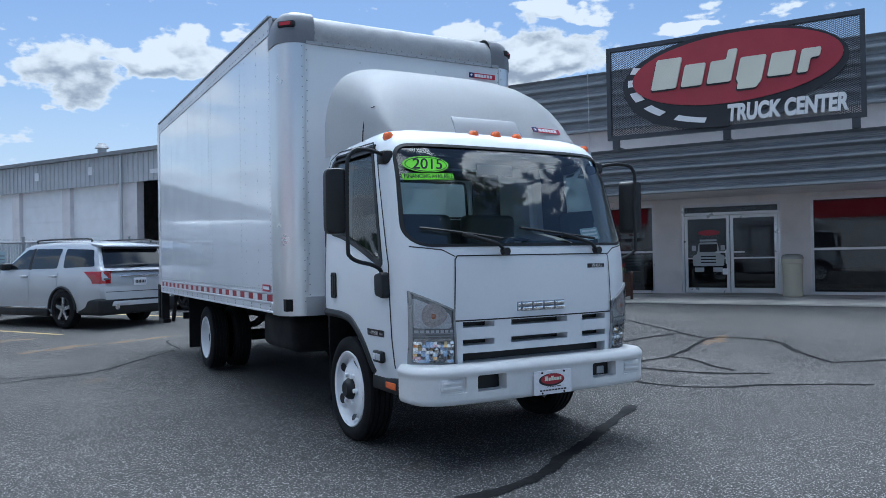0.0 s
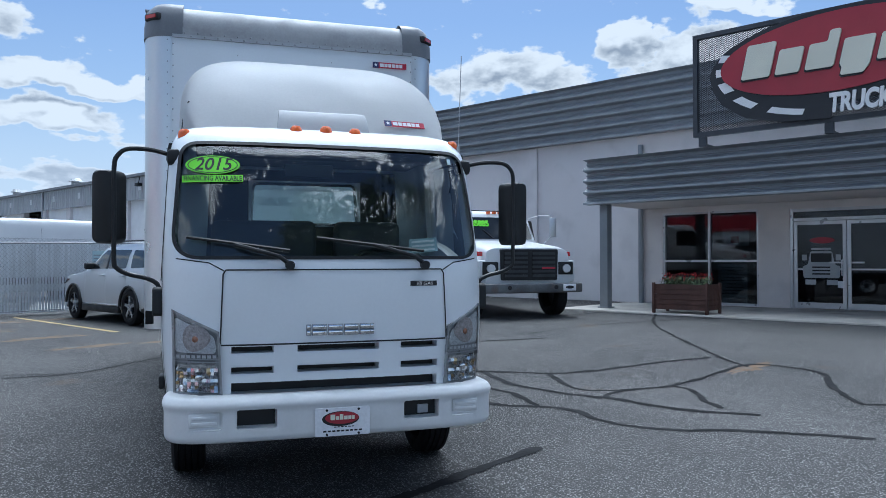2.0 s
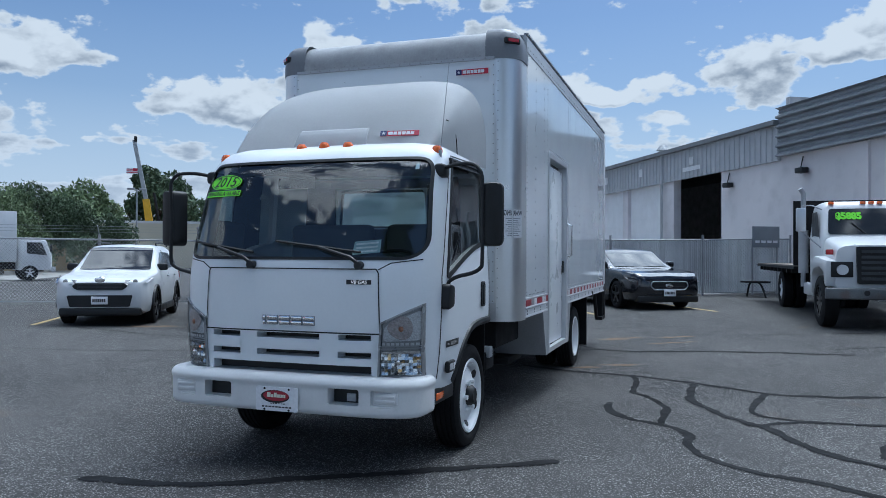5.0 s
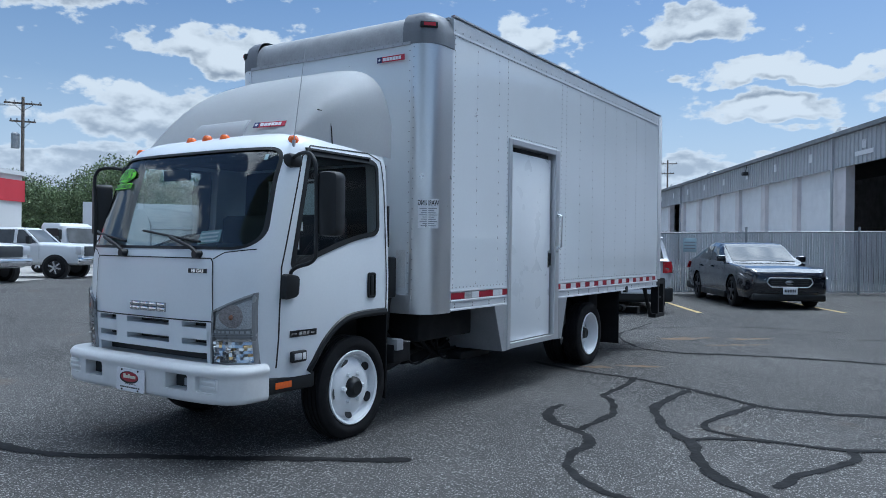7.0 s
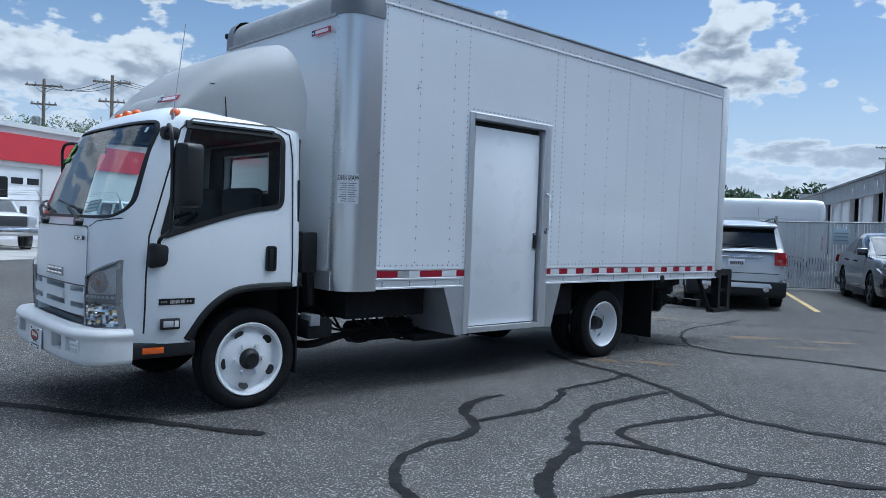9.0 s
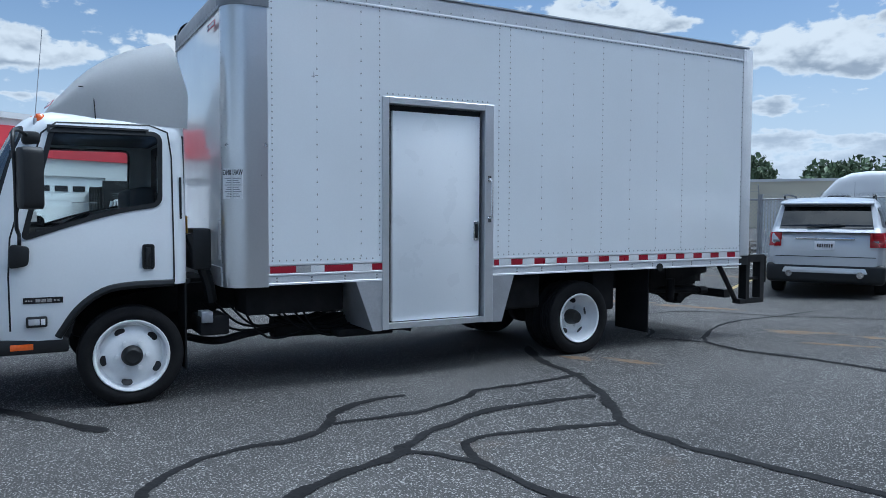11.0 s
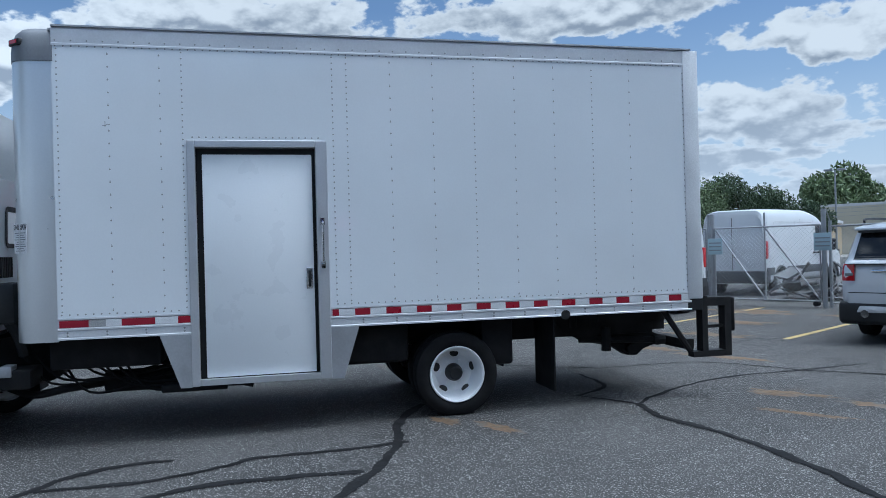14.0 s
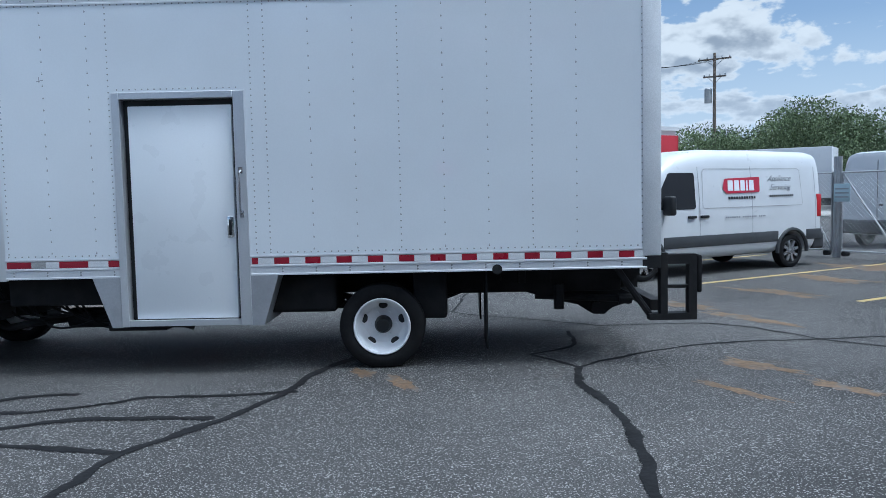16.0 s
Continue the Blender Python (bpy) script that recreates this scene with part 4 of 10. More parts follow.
    for y, s in ((31.5, 0.35), (52, 0.5), (64, 0.4)):
        bm = ebm()
        rod(bm, (19, y, 6.1), (19, y, 7.0), s * 0.6, 12)
        rod(bm, (19, y, 7.0), (19, y, 7.25), s, 12, s * 0.5)
        tagged(part("roof_vent", bm, GALV, None, "", True, SITE), "galvanised roof vent on the garage roof", "vent", "roof vents")


build_garage()


# ---- the box truck ----
TRUCK = thing("box_truck", "white cab-over box truck with a silver-edged cargo box, parked on asphalt", "truck")
YC = 0.60                                             # where the rounded cab front passes into the flat sides


def lerp_table(tab, z):
    for (a, va), (b, vb) in zip(tab, tab[1:]):
        if z <= b:
            t = max(0.0, (z - a) / (b - a))
            return va + (vb - va) * t
    return tab[-1][1]


CAB_W = [(0.50, 0.94), (0.62, 0.965), (0.80, 0.985), (1.0, 0.995), (1.2, 0.995), (1.43, 0.985), (1.85, 0.965), (2.05, 0.952), (2.12, 0.937), (2.17, 0.91), (2.205, 0.865), (2.23, 0.79), (2.245, 0.69)]
CAB_F = [(0.50, -0.02), (0.62, -0.035), (0.80, -0.045), (1.0, -0.048), (1.2, -0.045), (1.33, -0.038), (1.43, -0.015), (1.60, 0.055), (1.85, 0.165), (2.05, 0.265), (2.12, 0.31), (2.17, 0.36), (2.205, 0.42), (2.23, 0.49), (2.245, 0.58)]


def cab_e(z):
    """Squareness of the cab's plan: its corners round off towards the roof."""
    return lerp_table([(1.9, 4.0), (2.05, 3.6), (2.12, 3.2), (2.17, 2.9), (2.205, 2.6), (2.245, 2.3)], z) if z > 1.9 else 4.0


def cab_w(z):
    return lerp_table(CAB_W, z)


def cab_f(z):
    return lerp_table(CAB_F, z)


def front_y(x, z, out=0.0):
    """Cab front at (x, z), moved out by some metres."""
    w, f = cab_w(z), cab_f(z)
    k = min(0.995, abs(x) / w)
    e = cab_e(z)
    return YC - (YC - f) * (1 - k**e) ** (1 / e) - out


def side_x(y, z, out=0.0):
    w, f = cab_w(z), cab_f(z)
    if y >= YC:
        return w + out
    k = min(0.995, (YC - y) / (YC - f))
    e = cab_e(z)
    return w * (1 - k**e) ** (1 / e) + out


def cab_ring(z, inset=0.0, n=56):
    """Plan outline of the cab at a height: rounded front, flat sides, softly rounded back."""
    w, f, back = cab_w(z) - inset, cab_f(z) + inset, 1.55 - inset
    pts = []
    for i in range(n + 1):
        t = math.pi * i / n
        c, s = math.cos(t), math.sin(t)
        pts.append((w * math.copysign(abs(c) ** (2 / cab_e(z)), c), YC - (YC - f) * abs(s) ** (2 / cab_e(z))))
    for i in range(1, n // 2):
        t = math.pi + math.pi * i / (n // 2)
        c, s = math.cos(t), math.sin(t)
        pts.append((w * math.copysign(abs(c) ** 0.32, c), 1.25 + (back - 1.25) * abs(s) ** 0.32))
    return pts


def loft_cab(zs, inset=0.0):
    bm = ebm()
    rings = [[bm.verts.new((x, y, z)) for x, y in cab_ring(z, inset)] for z in zs]
    for A, B in zip(rings, rings[1:]):
        for i in range(len(A)):
            j = (i + 1) % len(A)
            bm.faces.new((A[i], A[j], B[j], B[i]))
    bm.faces.new(rings[0][::-1])
    bm.faces.new(rings[-1])
    bmesh.ops.recalc_face_normals(bm, faces=bm.faces)
    return bm


def front_patch(poly, out, rings=6):
    """Fill a 2D outline (x, z) as a sheet that follows the cab's front."""
    bm = ebm()
    cx, cz = sum(p[0] for p in poly) / len(poly), sum(p[1] for p in poly) / len(poly)
    prev = None
    for r in range(rings, -1, -1):
        k = r / rings
        if r == 0:
            c = bm.verts.new((cx, front_y(cx, cz, out), cz))
            for i in range(len(poly)):
                bm.faces.new((prev[i], prev[(i + 1) % len(poly)], c))
            break
        ring = [bm.verts.new((cx + (x - cx) * k, front_y(cx + (x - cx) * k, cz + (z - cz) * k, out), cz + (z - cz) * k)) for x, z in poly]
        if prev:
            for i in range(len(poly)):
                j = (i + 1) % len(poly)
                bm.faces.new((prev[i], prev[j], ring[j], ring[i]))
        prev = ring
    return bm


def band_on(fn, inner, outer, thick):
    """A closed band between two outlines, laid on a surface given by fn(a, b, out)."""
    bm = ebm()
    n = len(inner)
    R = [[bm.verts.new(fn(a, b, o)) for a, b in poly] for poly, o in ((inner, 0.0), (inner, thick), (outer, thick), (outer, 0.0))]
    for A, B in zip(R, R[1:]):
        for i in range(n):
            j = (i + 1) % n
            bm.faces.new((A[i], A[j], B[j], B[i]))
    return bm


def front_pt(x, z, o):
    return (x, front_y(x, z, o), z)


def line_on(fn, pts, width, out=0.0015, n=10):
    """A thin raised strip along a polyline on a surface."""
    bm = ebm()
    dense = []
    for (a, b), (c, d) in zip(pts, pts[1:]):
        dense += [(a + (c - a) * i / n, b + (d - b) * i / n) for i in range(n)]
    dense.append(pts[-1])
    L, R = [], []
    for i, p in enumerate(dense):
        a, b = Vector(dense[max(0, i - 1)]), Vector(dense[min(len(dense) - 1, i + 1)])
        d = (b - a).normalized()
        nrm = Vector((-d.y, d.x)) * width / 2
        L.append(bm.verts.new(fn(p[0] + nrm.x, p[1] + nrm.y, out)))
        R.append(bm.verts.new(fn(p[0] - nrm.x, p[1] - nrm.y, out)))
    for i in range(len(dense) - 1):
        bm.faces.new((L[i], L[i + 1], R[i + 1], R[i]))
    return bm


def scaled(poly, d):
    """Move an outline outward by about d."""
    out, n = [], len(poly)
    area = sum(poly[i][0] * poly[(i + 1) % n][1] - poly[(i + 1) % n][0] * poly[i][1] for i in range(n))
    sgn = 1 if area > 0 else -1
    for i in range(n):
        a, b = Vector(poly[i - 1]), Vector(poly[(i + 1) % n])
        t = (b - a).normalized()
        out.append((poly[i][0] + sgn * t.y * d, poly[i][1] - sgn * t.x * d))
    return out


WS = rounded([(-0.93, 1.405), (0.93, 1.405), (0.885, 2.10), (-0.885, 2.10)], [0.16, 0.16, 0.10, 0.10], 8)
WS_CURVED = [(x, z - 0.02 * (1 - (x / 0.9) ** 2)) if z < 1.5 else (x, z + 0.015 * (1 - (x / 0.85) ** 2) if z > 2.05 else z) for x, z in WS]


def densify(poly, step=0.05):
    out, n = [], len(poly)
    for i in range(n):
        a, b = Vector(poly[i]), Vector(poly[(i + 1) % n])
        k = max(1, int((b - a).length / step))
        out += [tuple(a + (b - a) * j / k) for j in range(k)]
    return out


WS_CURVED = densify(WS_CURVED)
SW = densify(rounded([(0.37, 1.275), (0.75, 1.405), (1.05, 1.49), (1.315, 1.53), (1.325, 2.085), (0.57, 2.085)], [0.04, 0.3, 0.3, 0.07, 0.07, 0.05], 5))
RW = rounded([(-0.42, 1.66), (0.42, 1.66), (0.40, 1.99), (-0.40, 1.99)], 0.05)


def build_cab():
    zs = [0.50, 0.62, 0.72, 0.82, 0.92, 1.0, 1.1, 1.2, 1.27, 1.33, 1.38, 1.43, 1.52, 1.6, 1.68, 1.77, 1.85, 1.95, 2.05, 2.09, 2.12, 2.145, 2.17, 2.19, 2.205, 2.218, 2.23, 2.238, 2.245]
    shell = part("cab_shell", loft_cab(zs), WHITE, TRUCK, "white painted cab body")
    inner = loft_cab([1.0, 1.1, 1.27, 1.43, 1.6, 1.77, 1.95, 2.08, 2.14, 2.17], 0.05)
    cutters = [inner]
    bm = ebm()
    prism(bm, WS_CURVED, -0.4, 0.62, "y")
    cutters.append(bm)
    bm = ebm()
    prism(bm, SW, -1.3, 1.3, "x")
    cutters.append(bm)
    bm = ebm()
    prism(bm, RW, 1.35, 1.8, "y")
    cutters.append(bm)
    arch = [(0.58, 0.3), (0.62, 0.56), (0.70, 0.70), (0.80, 0.80), (0.93, 0.875), (1.10, 0.90), (1.30, 0.905), (1.8, 0.905), (1.8, 0.3)]
    bm = ebm()
    prism(bm, arch, -1.3, 1.3, "x")
    cutters.append(bm)
    for z0, z1, cols in ((0.868, 0.905, 1), (0.752, 0.79, 1), (0.640, 0.702, 0)):
        for x0, x1 in (((-0.60, -0.37), (-0.237, 0.237), (0.37, 0.60)) if cols else ((-0.60, 0.60),)):
            bm = ebm()
            box(bm, x0, x1, -0.3, 0.10, z0, z1)
            cutters.append(bm)
    cut(shell, cutters)
    # dark recess behind the grille slots
    bm = ebm()
    box(bm, -0.62, 0.62, 0.075, 0.095, 0.60, 0.93)
    part("grille_backing", bm, BLACK, TRUCK, "black grille backing", False)
    # bright rounded bars between the slots
    for z0, z1 in ((0.705, 0.75), (0.793, 0.865)):
        for x0, x1 in ((-0.62, -0.365), (-0.365, -0.24), (-0.24, 0.24), (0.24, 0.365), (0.365, 0.62)):
            poly = rounded([(x0, z0 + 0.006), (x1, z0 + 0.006), (x1, z1 - 0.006), (x0, z1 - 0.006)], 0.004, 2)
            if x1 - x0 > 0.2:
                part("grille_bar", front_patch(densify(poly), 0.012, 3), WHITE, TRUCK)
    # glass, gaskets
    g = part("windscreen", front_patch(WS_CURVED, -0.008, 8), GLASS, TRUCK, "curved tinted windscreen")
    g.visible_shadow = False
    part("windscreen_gasket", band_on(front_pt, scaled(WS_CURVED, -0.014), scaled(WS_CURVED, 0.006), 0.004), BLACK, TRUCK, "black rubber windscreen seal")
    for s in (-1, 1):
        bm = ebm()
        cy, cz = 0.95, 1.78
        c = bm.verts.new((s * side_x(cy, cz, -0.012), cy, cz))
        ring = [bm.verts.new((s * side_x(y, z, -0.012), y, z)) for y, z in SW]
        mid = [bm.verts.new((s * side_x(cy + (y - cy) * 0.5, cz + (z - cz) * 0.5, -0.012), cy + (y - cy) * 0.5, cz + (z - cz) * 0.5)) for y, z in SW]
        for i in range(len(SW)):
            j = (i + 1) % len(SW)
            bm.faces.new((ring[i], ring[j], mid[j], mid[i]))
            bm.faces.new((mid[i], mid[j], c))
        g = part("side_window", bm, GLASSSIDE, TRUCK, "tinted door window")
        g.visible_shadow = False

        def side_pt(y, z, o, s=s):
            return (s * side_x(y, z, o), y, z)

        part("window_seal", band_on(side_pt, scaled(SW, -0.02), scaled(SW, 0.016), 0.005), BLACK, TRUCK, "black window seal")
        # shut lines of the door
        part("door_gap", line_on(side_pt, [(0.275, 0.60), (0.27, 1.0), (0.285, 1.28), (0.50, 2.05), (0.60, 2.135), (1.25, 2.15), (1.38, 2.10), (1.405, 1.9), (1.41, 0.92)], 0.012), BLACK, TRUCK, "dark door shut line")
        # rain visor above the window
        part("visor", band_on(side_pt, scaled([(0.56, 2.072), (1.22, 2.078), (1.22, 2.10), (0.56, 2.10)], 0.0), [(0.54, 2.06), (1.24, 2.066), (1.24, 2.115), (0.54, 2.115)], 0.02), BLACK, TRUCK, "black rain visor")
        # recessed black door handle
        hp = rounded([(1.175, 1.03), (1.265, 1.03), (1.265, 1.225), (1.175, 1.225)], 0.025)
        bm = band_on(side_pt, [(1.22 + (y - 1.22) * 0.72, 1.13 + (z - 1.13) * 0.85) for y, z in hp], hp, 0.012)
        hb = part("door_handle", bm, BLACK, TRUCK, "black recessed door handle")
        bm = ebm()
        prism(bm, hp, s * (side_x(1.22, 1.13) + 0.001), s * (side_x(1.22, 1.13) + 0.004), "x")
        part("handle_recess", bm, BLACK, hb)
        bm = bbox(*(sorted((s * (side_x(1.22, 1.13) + 0.004), s * (side_x(1.22, 1.13) + 0.016)))), 1.20, 1.235, 1.05, 1.20, 0.004)
        part("handle_grip", bm, BLACK, hb)
        # model badge strip: dark with pale shapes
        bm = ebm()
        for i in range(1):
            vs = [bm.verts.new((s * side_x(y, z, 0.004), y, z)) for y, z in ((0.36, 0.80), (0.62, 0.80), (0.62, 0.845), (0.36, 0.845))]
            bm.faces.new(vs)
        bd = part("model_badge", bm, MARKBLACK, TRUCK, "black model badge strip", False)
        bm = ebm()
        for y0, y1, h in ((0.375, 0.385, 0.012), (0.392, 0.402, 0.012), (0.408, 0.42, 0.012), (0.44, 0.472, 0.025), (0.478, 0.51, 0.025), (0.516, 0.545, 0.025), (0.56, 0.575, 0.012), (0.582, 0.597, 0.012)):
            vs = [bm.verts.new((s * side_x(y, z, 0.007), y, z)) for y, z in ((y0, 0.822 - h / 2), (y1, 0.822 - h / 2), (y1, 0.822 + h / 2), (y0, 0.822 + h / 2))]
            bm.faces.new(vs)
        tagged(part("badge_shapes", bm, CHROME, bd, "silver letter-sized blocks", False), kind="stuff")
        # side indicator lamp
        bm = bbox(*sorted((s * side_x(0.42, 0.67), s * (side_x(0.42, 0.67) + 0.035))), 0.375, 0.515, 0.625, 0.705, 0.012)
        il = part("side_indicator", bm, BLACK, TRUCK, "black framed side indicator lamp")
        xs = side_x(0.42, 0.67) + 0.036
        bm = bbox(*sorted((s * (xs - 0.01), s * xs)), 0.39, 0.465, 0.642, 0.69, 0.004)
        part("lens", bm, LIGHTTRIM, il, "clear lamp lens")
        bm = bbox(*sorted((s * (xs - 0.01), s * xs)), 0.47, 0.502, 0.642, 0.69, 0.004)
        part("reflector", bm, TAPE, il)
        # black wheel arch lip and sill
        pts = [(0.585, 0.54), (0.62, 0.60), (0.70, 0.72), (0.80, 0.815), (0.93, 0.885), (1.10, 0.91), (1.30, 0.915), (1.41, 0.915)]
        bm = ebm()
        tube(bm, smooth_path([(s * (side_x(y, z) - 0.012), y, z) for y, z in pts], 4), 0.032, 8)
        part("arch_trim", bm, BLACK, TRUCK, "black wheel arch trim")
        bm = bbox(*sorted((s * 0.80, s * 0.945)), 0.10, 0.66, 0.42, 0.535, 0.02)
        sill = part("step_sill", bm, BLACK, TRUCK, "black cab step")
        bm = bbox(*sorted((s * 0.944, s * 0.952)), 0.27, 0.42, 0.455, 0.50, 0.003)
        part("side_reflector", bm, AMBER, sill, "amber side reflector")
        # inner arch and mud flap
        bm = ebm()
        prism(bm, [(0.64, 0.45), (0.72, 0.70), (0.90, 0.87), (1.10, 0.895), (1.55, 0.895), (1.55, 0.93), (0.62, 0.93), (0.58, 0.45)], *sorted((s * 0.45, s * 0.90)), "x")
        part("inner_arch", bm, BLACK, TRUCK)
        bm = ebm()
        box(bm, *sorted((s * 0.62, s * 0.93)), 1.50, 1.515, 0.20, 0.90)
        part("mud_flap", bm, RUBBER, TRUCK, "black rubber mud flap", False)
        # black corner post vent slot behind the door
        bm = bbox(*sorted((s * (side_x(1.5, 1.6) - 0.03), s * (side_x(1.5, 1.6) - 0.01))), 1.462, 1.48, 1.42, 1.75, 0.004)
        part("vent_slot", bm, BLACK, TRUCK)
        # headlamp: outline follows the cab corner
        hl = densify([(0.645, 0.625), (0.912, 0.64), (0.922, 1.115), (0.665, 0.99)], 0.03)
        hl = [(s * x, z) for x, z in hl]
        lamp = part("headlamp", front_patch(hl, 0.004, 5), LAMPBODY, TRUCK, "headlamp with clear lens and bright reflectors")
        part("rim", band_on(front_pt, scaled(hl, -0.014), hl, 0.022), LAMPBODY, lamp)
        low = densify([(s * x, z) for x, z in rounded([(0.668, 0.648), (0.90, 0.66), (0.902, 0.808), (0.672, 0.803)], 0.025, 3)], 0.03)
        bowl = part("main_beam_reflector", front_patch(low, 0.007, 5), CHROME, lamp, "bright faceted main beam reflector")
        # a tenth of the facets take the amber colour as painted glints
        for warm in (False, True):
            bm = ebm()
            rnd = random.Random(5)
            for i in range(11):
                for k in range(7):
                    xm, zm = 0.682 + 0.0205 * i, 0.662 + 0.0195 * k
                    tilt = rnd.uniform(-0.0035, 0.0035), rnd.uniform(-0.009, -0.0015)
                    if (rnd.random() < 0.10) == warm:
                        q = [front_pt(s * (xm + dx), zm + dz, 0.017 + tilt[0] * dx / 0.01 + tilt[1] * dz / 0.01) for dx, dz in ((-0.0098, -0.0093), (0.0098, -0.0093), (0.0098, 0.0093), (-0.0098, 0.0093))]
                        bm.faces.new([bm.verts.new(p) for p in (q if s > 0 else q[::-1])])
            tagged(part("warm_glint_facets" if warm else "facets", bm, WARMGLINT if warm else FACET, bowl, "facets coloured amber as painted warm glints" if warm else "bright facets", False), kind="stuff")
        up = densify([(s * x, z) for x, z in rounded([(0.678, 0.868), (0.905, 0.875), (0.908, 1.075), (0.69, 0.965)], 0.03, 3)], 0.03)
        part("upper_reflector", front_patch(up, 0.010, 5), RIBLENS, lamp, "ribbed indicator section")
        for zz in (0.822, 0.838):
            part("divider", line_on(front_pt, [(s * 0.665, zz), (s * 0.905, zz + 0.004)], 0.007, 0.024), LIGHTTRIM, lamp, smooth=False)
        bm = ebm()
        revolve(bm, [(front_y(s * 0.775, 0.735) - 0.034, 0.0), (front_y(s * 0.775, 0.735) - 0.03, 0.018), (front_y(s * 0.775, 0.735) - 0.008, 0.022)], "y", 14, (s * 0.775, 0, 0.735))
        part("bulb_cap", bm, CHROME, lamp, "bright bulb cap")
        bm = ebm()
        part("indicator_lens", front_patch(densify([(s * (0.785 + 0.075 * math.cos(i * math.pi / 12)), 0.957 + (0.075 + 0.02 * math.cos(i * math.pi / 12)) * math.sin(i * math.pi / 12)) for i in range(24)], 0.03), 0.016, 4), INDICATOR, lamp, "round ribbed indicator with an orange tint")
        revolve(bm, [(front_y(s * 0.79, 0.95) - 0.026, 0.0), (front_y(s * 0.79, 0.95) - 0.022, 0.012), (front_y(s * 0.79, 0.95) - 0.012, 0.02)], "y", 14, (s * 0.79, 0, 0.95))
        part("indicator_bulb", bm, BULBAMBER, lamp, "pale amber indicator bulb")
        for k in range(8):
            bm = ebm()
            x = s * (0.69 + 0.028 * k)
            vs = [front_pt(x + dx, z, 0.022) for dx, z in ((-0.010, 0.845), (0.010, 0.845), (0.010, 0.862), (-0.010, 0.862))]
            bm.faces.new([bm.verts.new(v) for v in vs])
            part("prism_block", bm, TAPE, lamp, smooth=False)
        lens = part("lens", front_patch(scaled(hl, -0.012), 0.030, 6), GLASSCLEAR, lamp, "clear lens")
        lens.visible_shadow = False
    # shut lines of the front lid
    part("lid_gap", line_on(front_pt, [(-0.655, 0.915), (0.655, 0.915)], 0.009, 0.006), BLACK, TRUCK, "dark panel gap")
    part("lid_gap", line_on(front_pt, [(-0.66, 0.92), (-0.645, 1.31), (-0.63, 1.335), (0.63, 1.335), (0.645, 1.31), (0.66, 0.92)], 0.008, 0.006), BLACK, TRUCK, "dark panel gap")
    for s in (-1, 1):
        part("lid_gap", line_on(front_pt, [(s * 0.64, 1.33), (s * 0.72, 1.375), (s * 0.90, 1.40)], 0.007), BLACK, TRUCK, "dark panel gap")
    # maker's name as silver blocks; small engine badge
    at = -0.185
    for w in (0.020, 0.080, 0.080, 0.080, 0.080):
        fy = front_y(at + w / 2, 1.0)
        bm = bbox(at, at + w, fy - 0.014, fy - 0.001, 0.992, 1.018, 0.005)
        nb = part("name_block", bm, CHROME, TRUCK, "silver letter-sized block")
        bm = bbox(at, at + w, fy - 0.014, fy - 0.001, 0.960, 0.986, 0.005)
        part("lower_block", bm, CHROME, nb)
        bm = ebm()
        box(bm, at - 0.003, at + w + 0.003, fy - 0.003, fy + 0.006, 0.957, 1.021)
        part("block_shadow_gap", bm, MARKGREY, nb, "dark grey backing", False)
        at += w + 0.012
    bm = ebm()
    bm.faces.new([bm.verts.new(front_pt(x, z, 0.004)) for x, z in ((0.43, 1.235), (0.60, 1.235), (0.60, 1.265), (0.43, 1.265))])
    eb = part("engine_badge", bm, MARKBLACK, TRUCK, "small black engine badge", False)
    letters("badge_text", "V8 GAS", 0.034, CHROME, eb, Matrix.Translation((0.517, front_y(0.517, 1.25) - 0.008, 1.249)) @ pose(0, 0, 0, 90, 0, 8), 0.001, "", "CENTER", 0.2, 0.001)


build_cab()


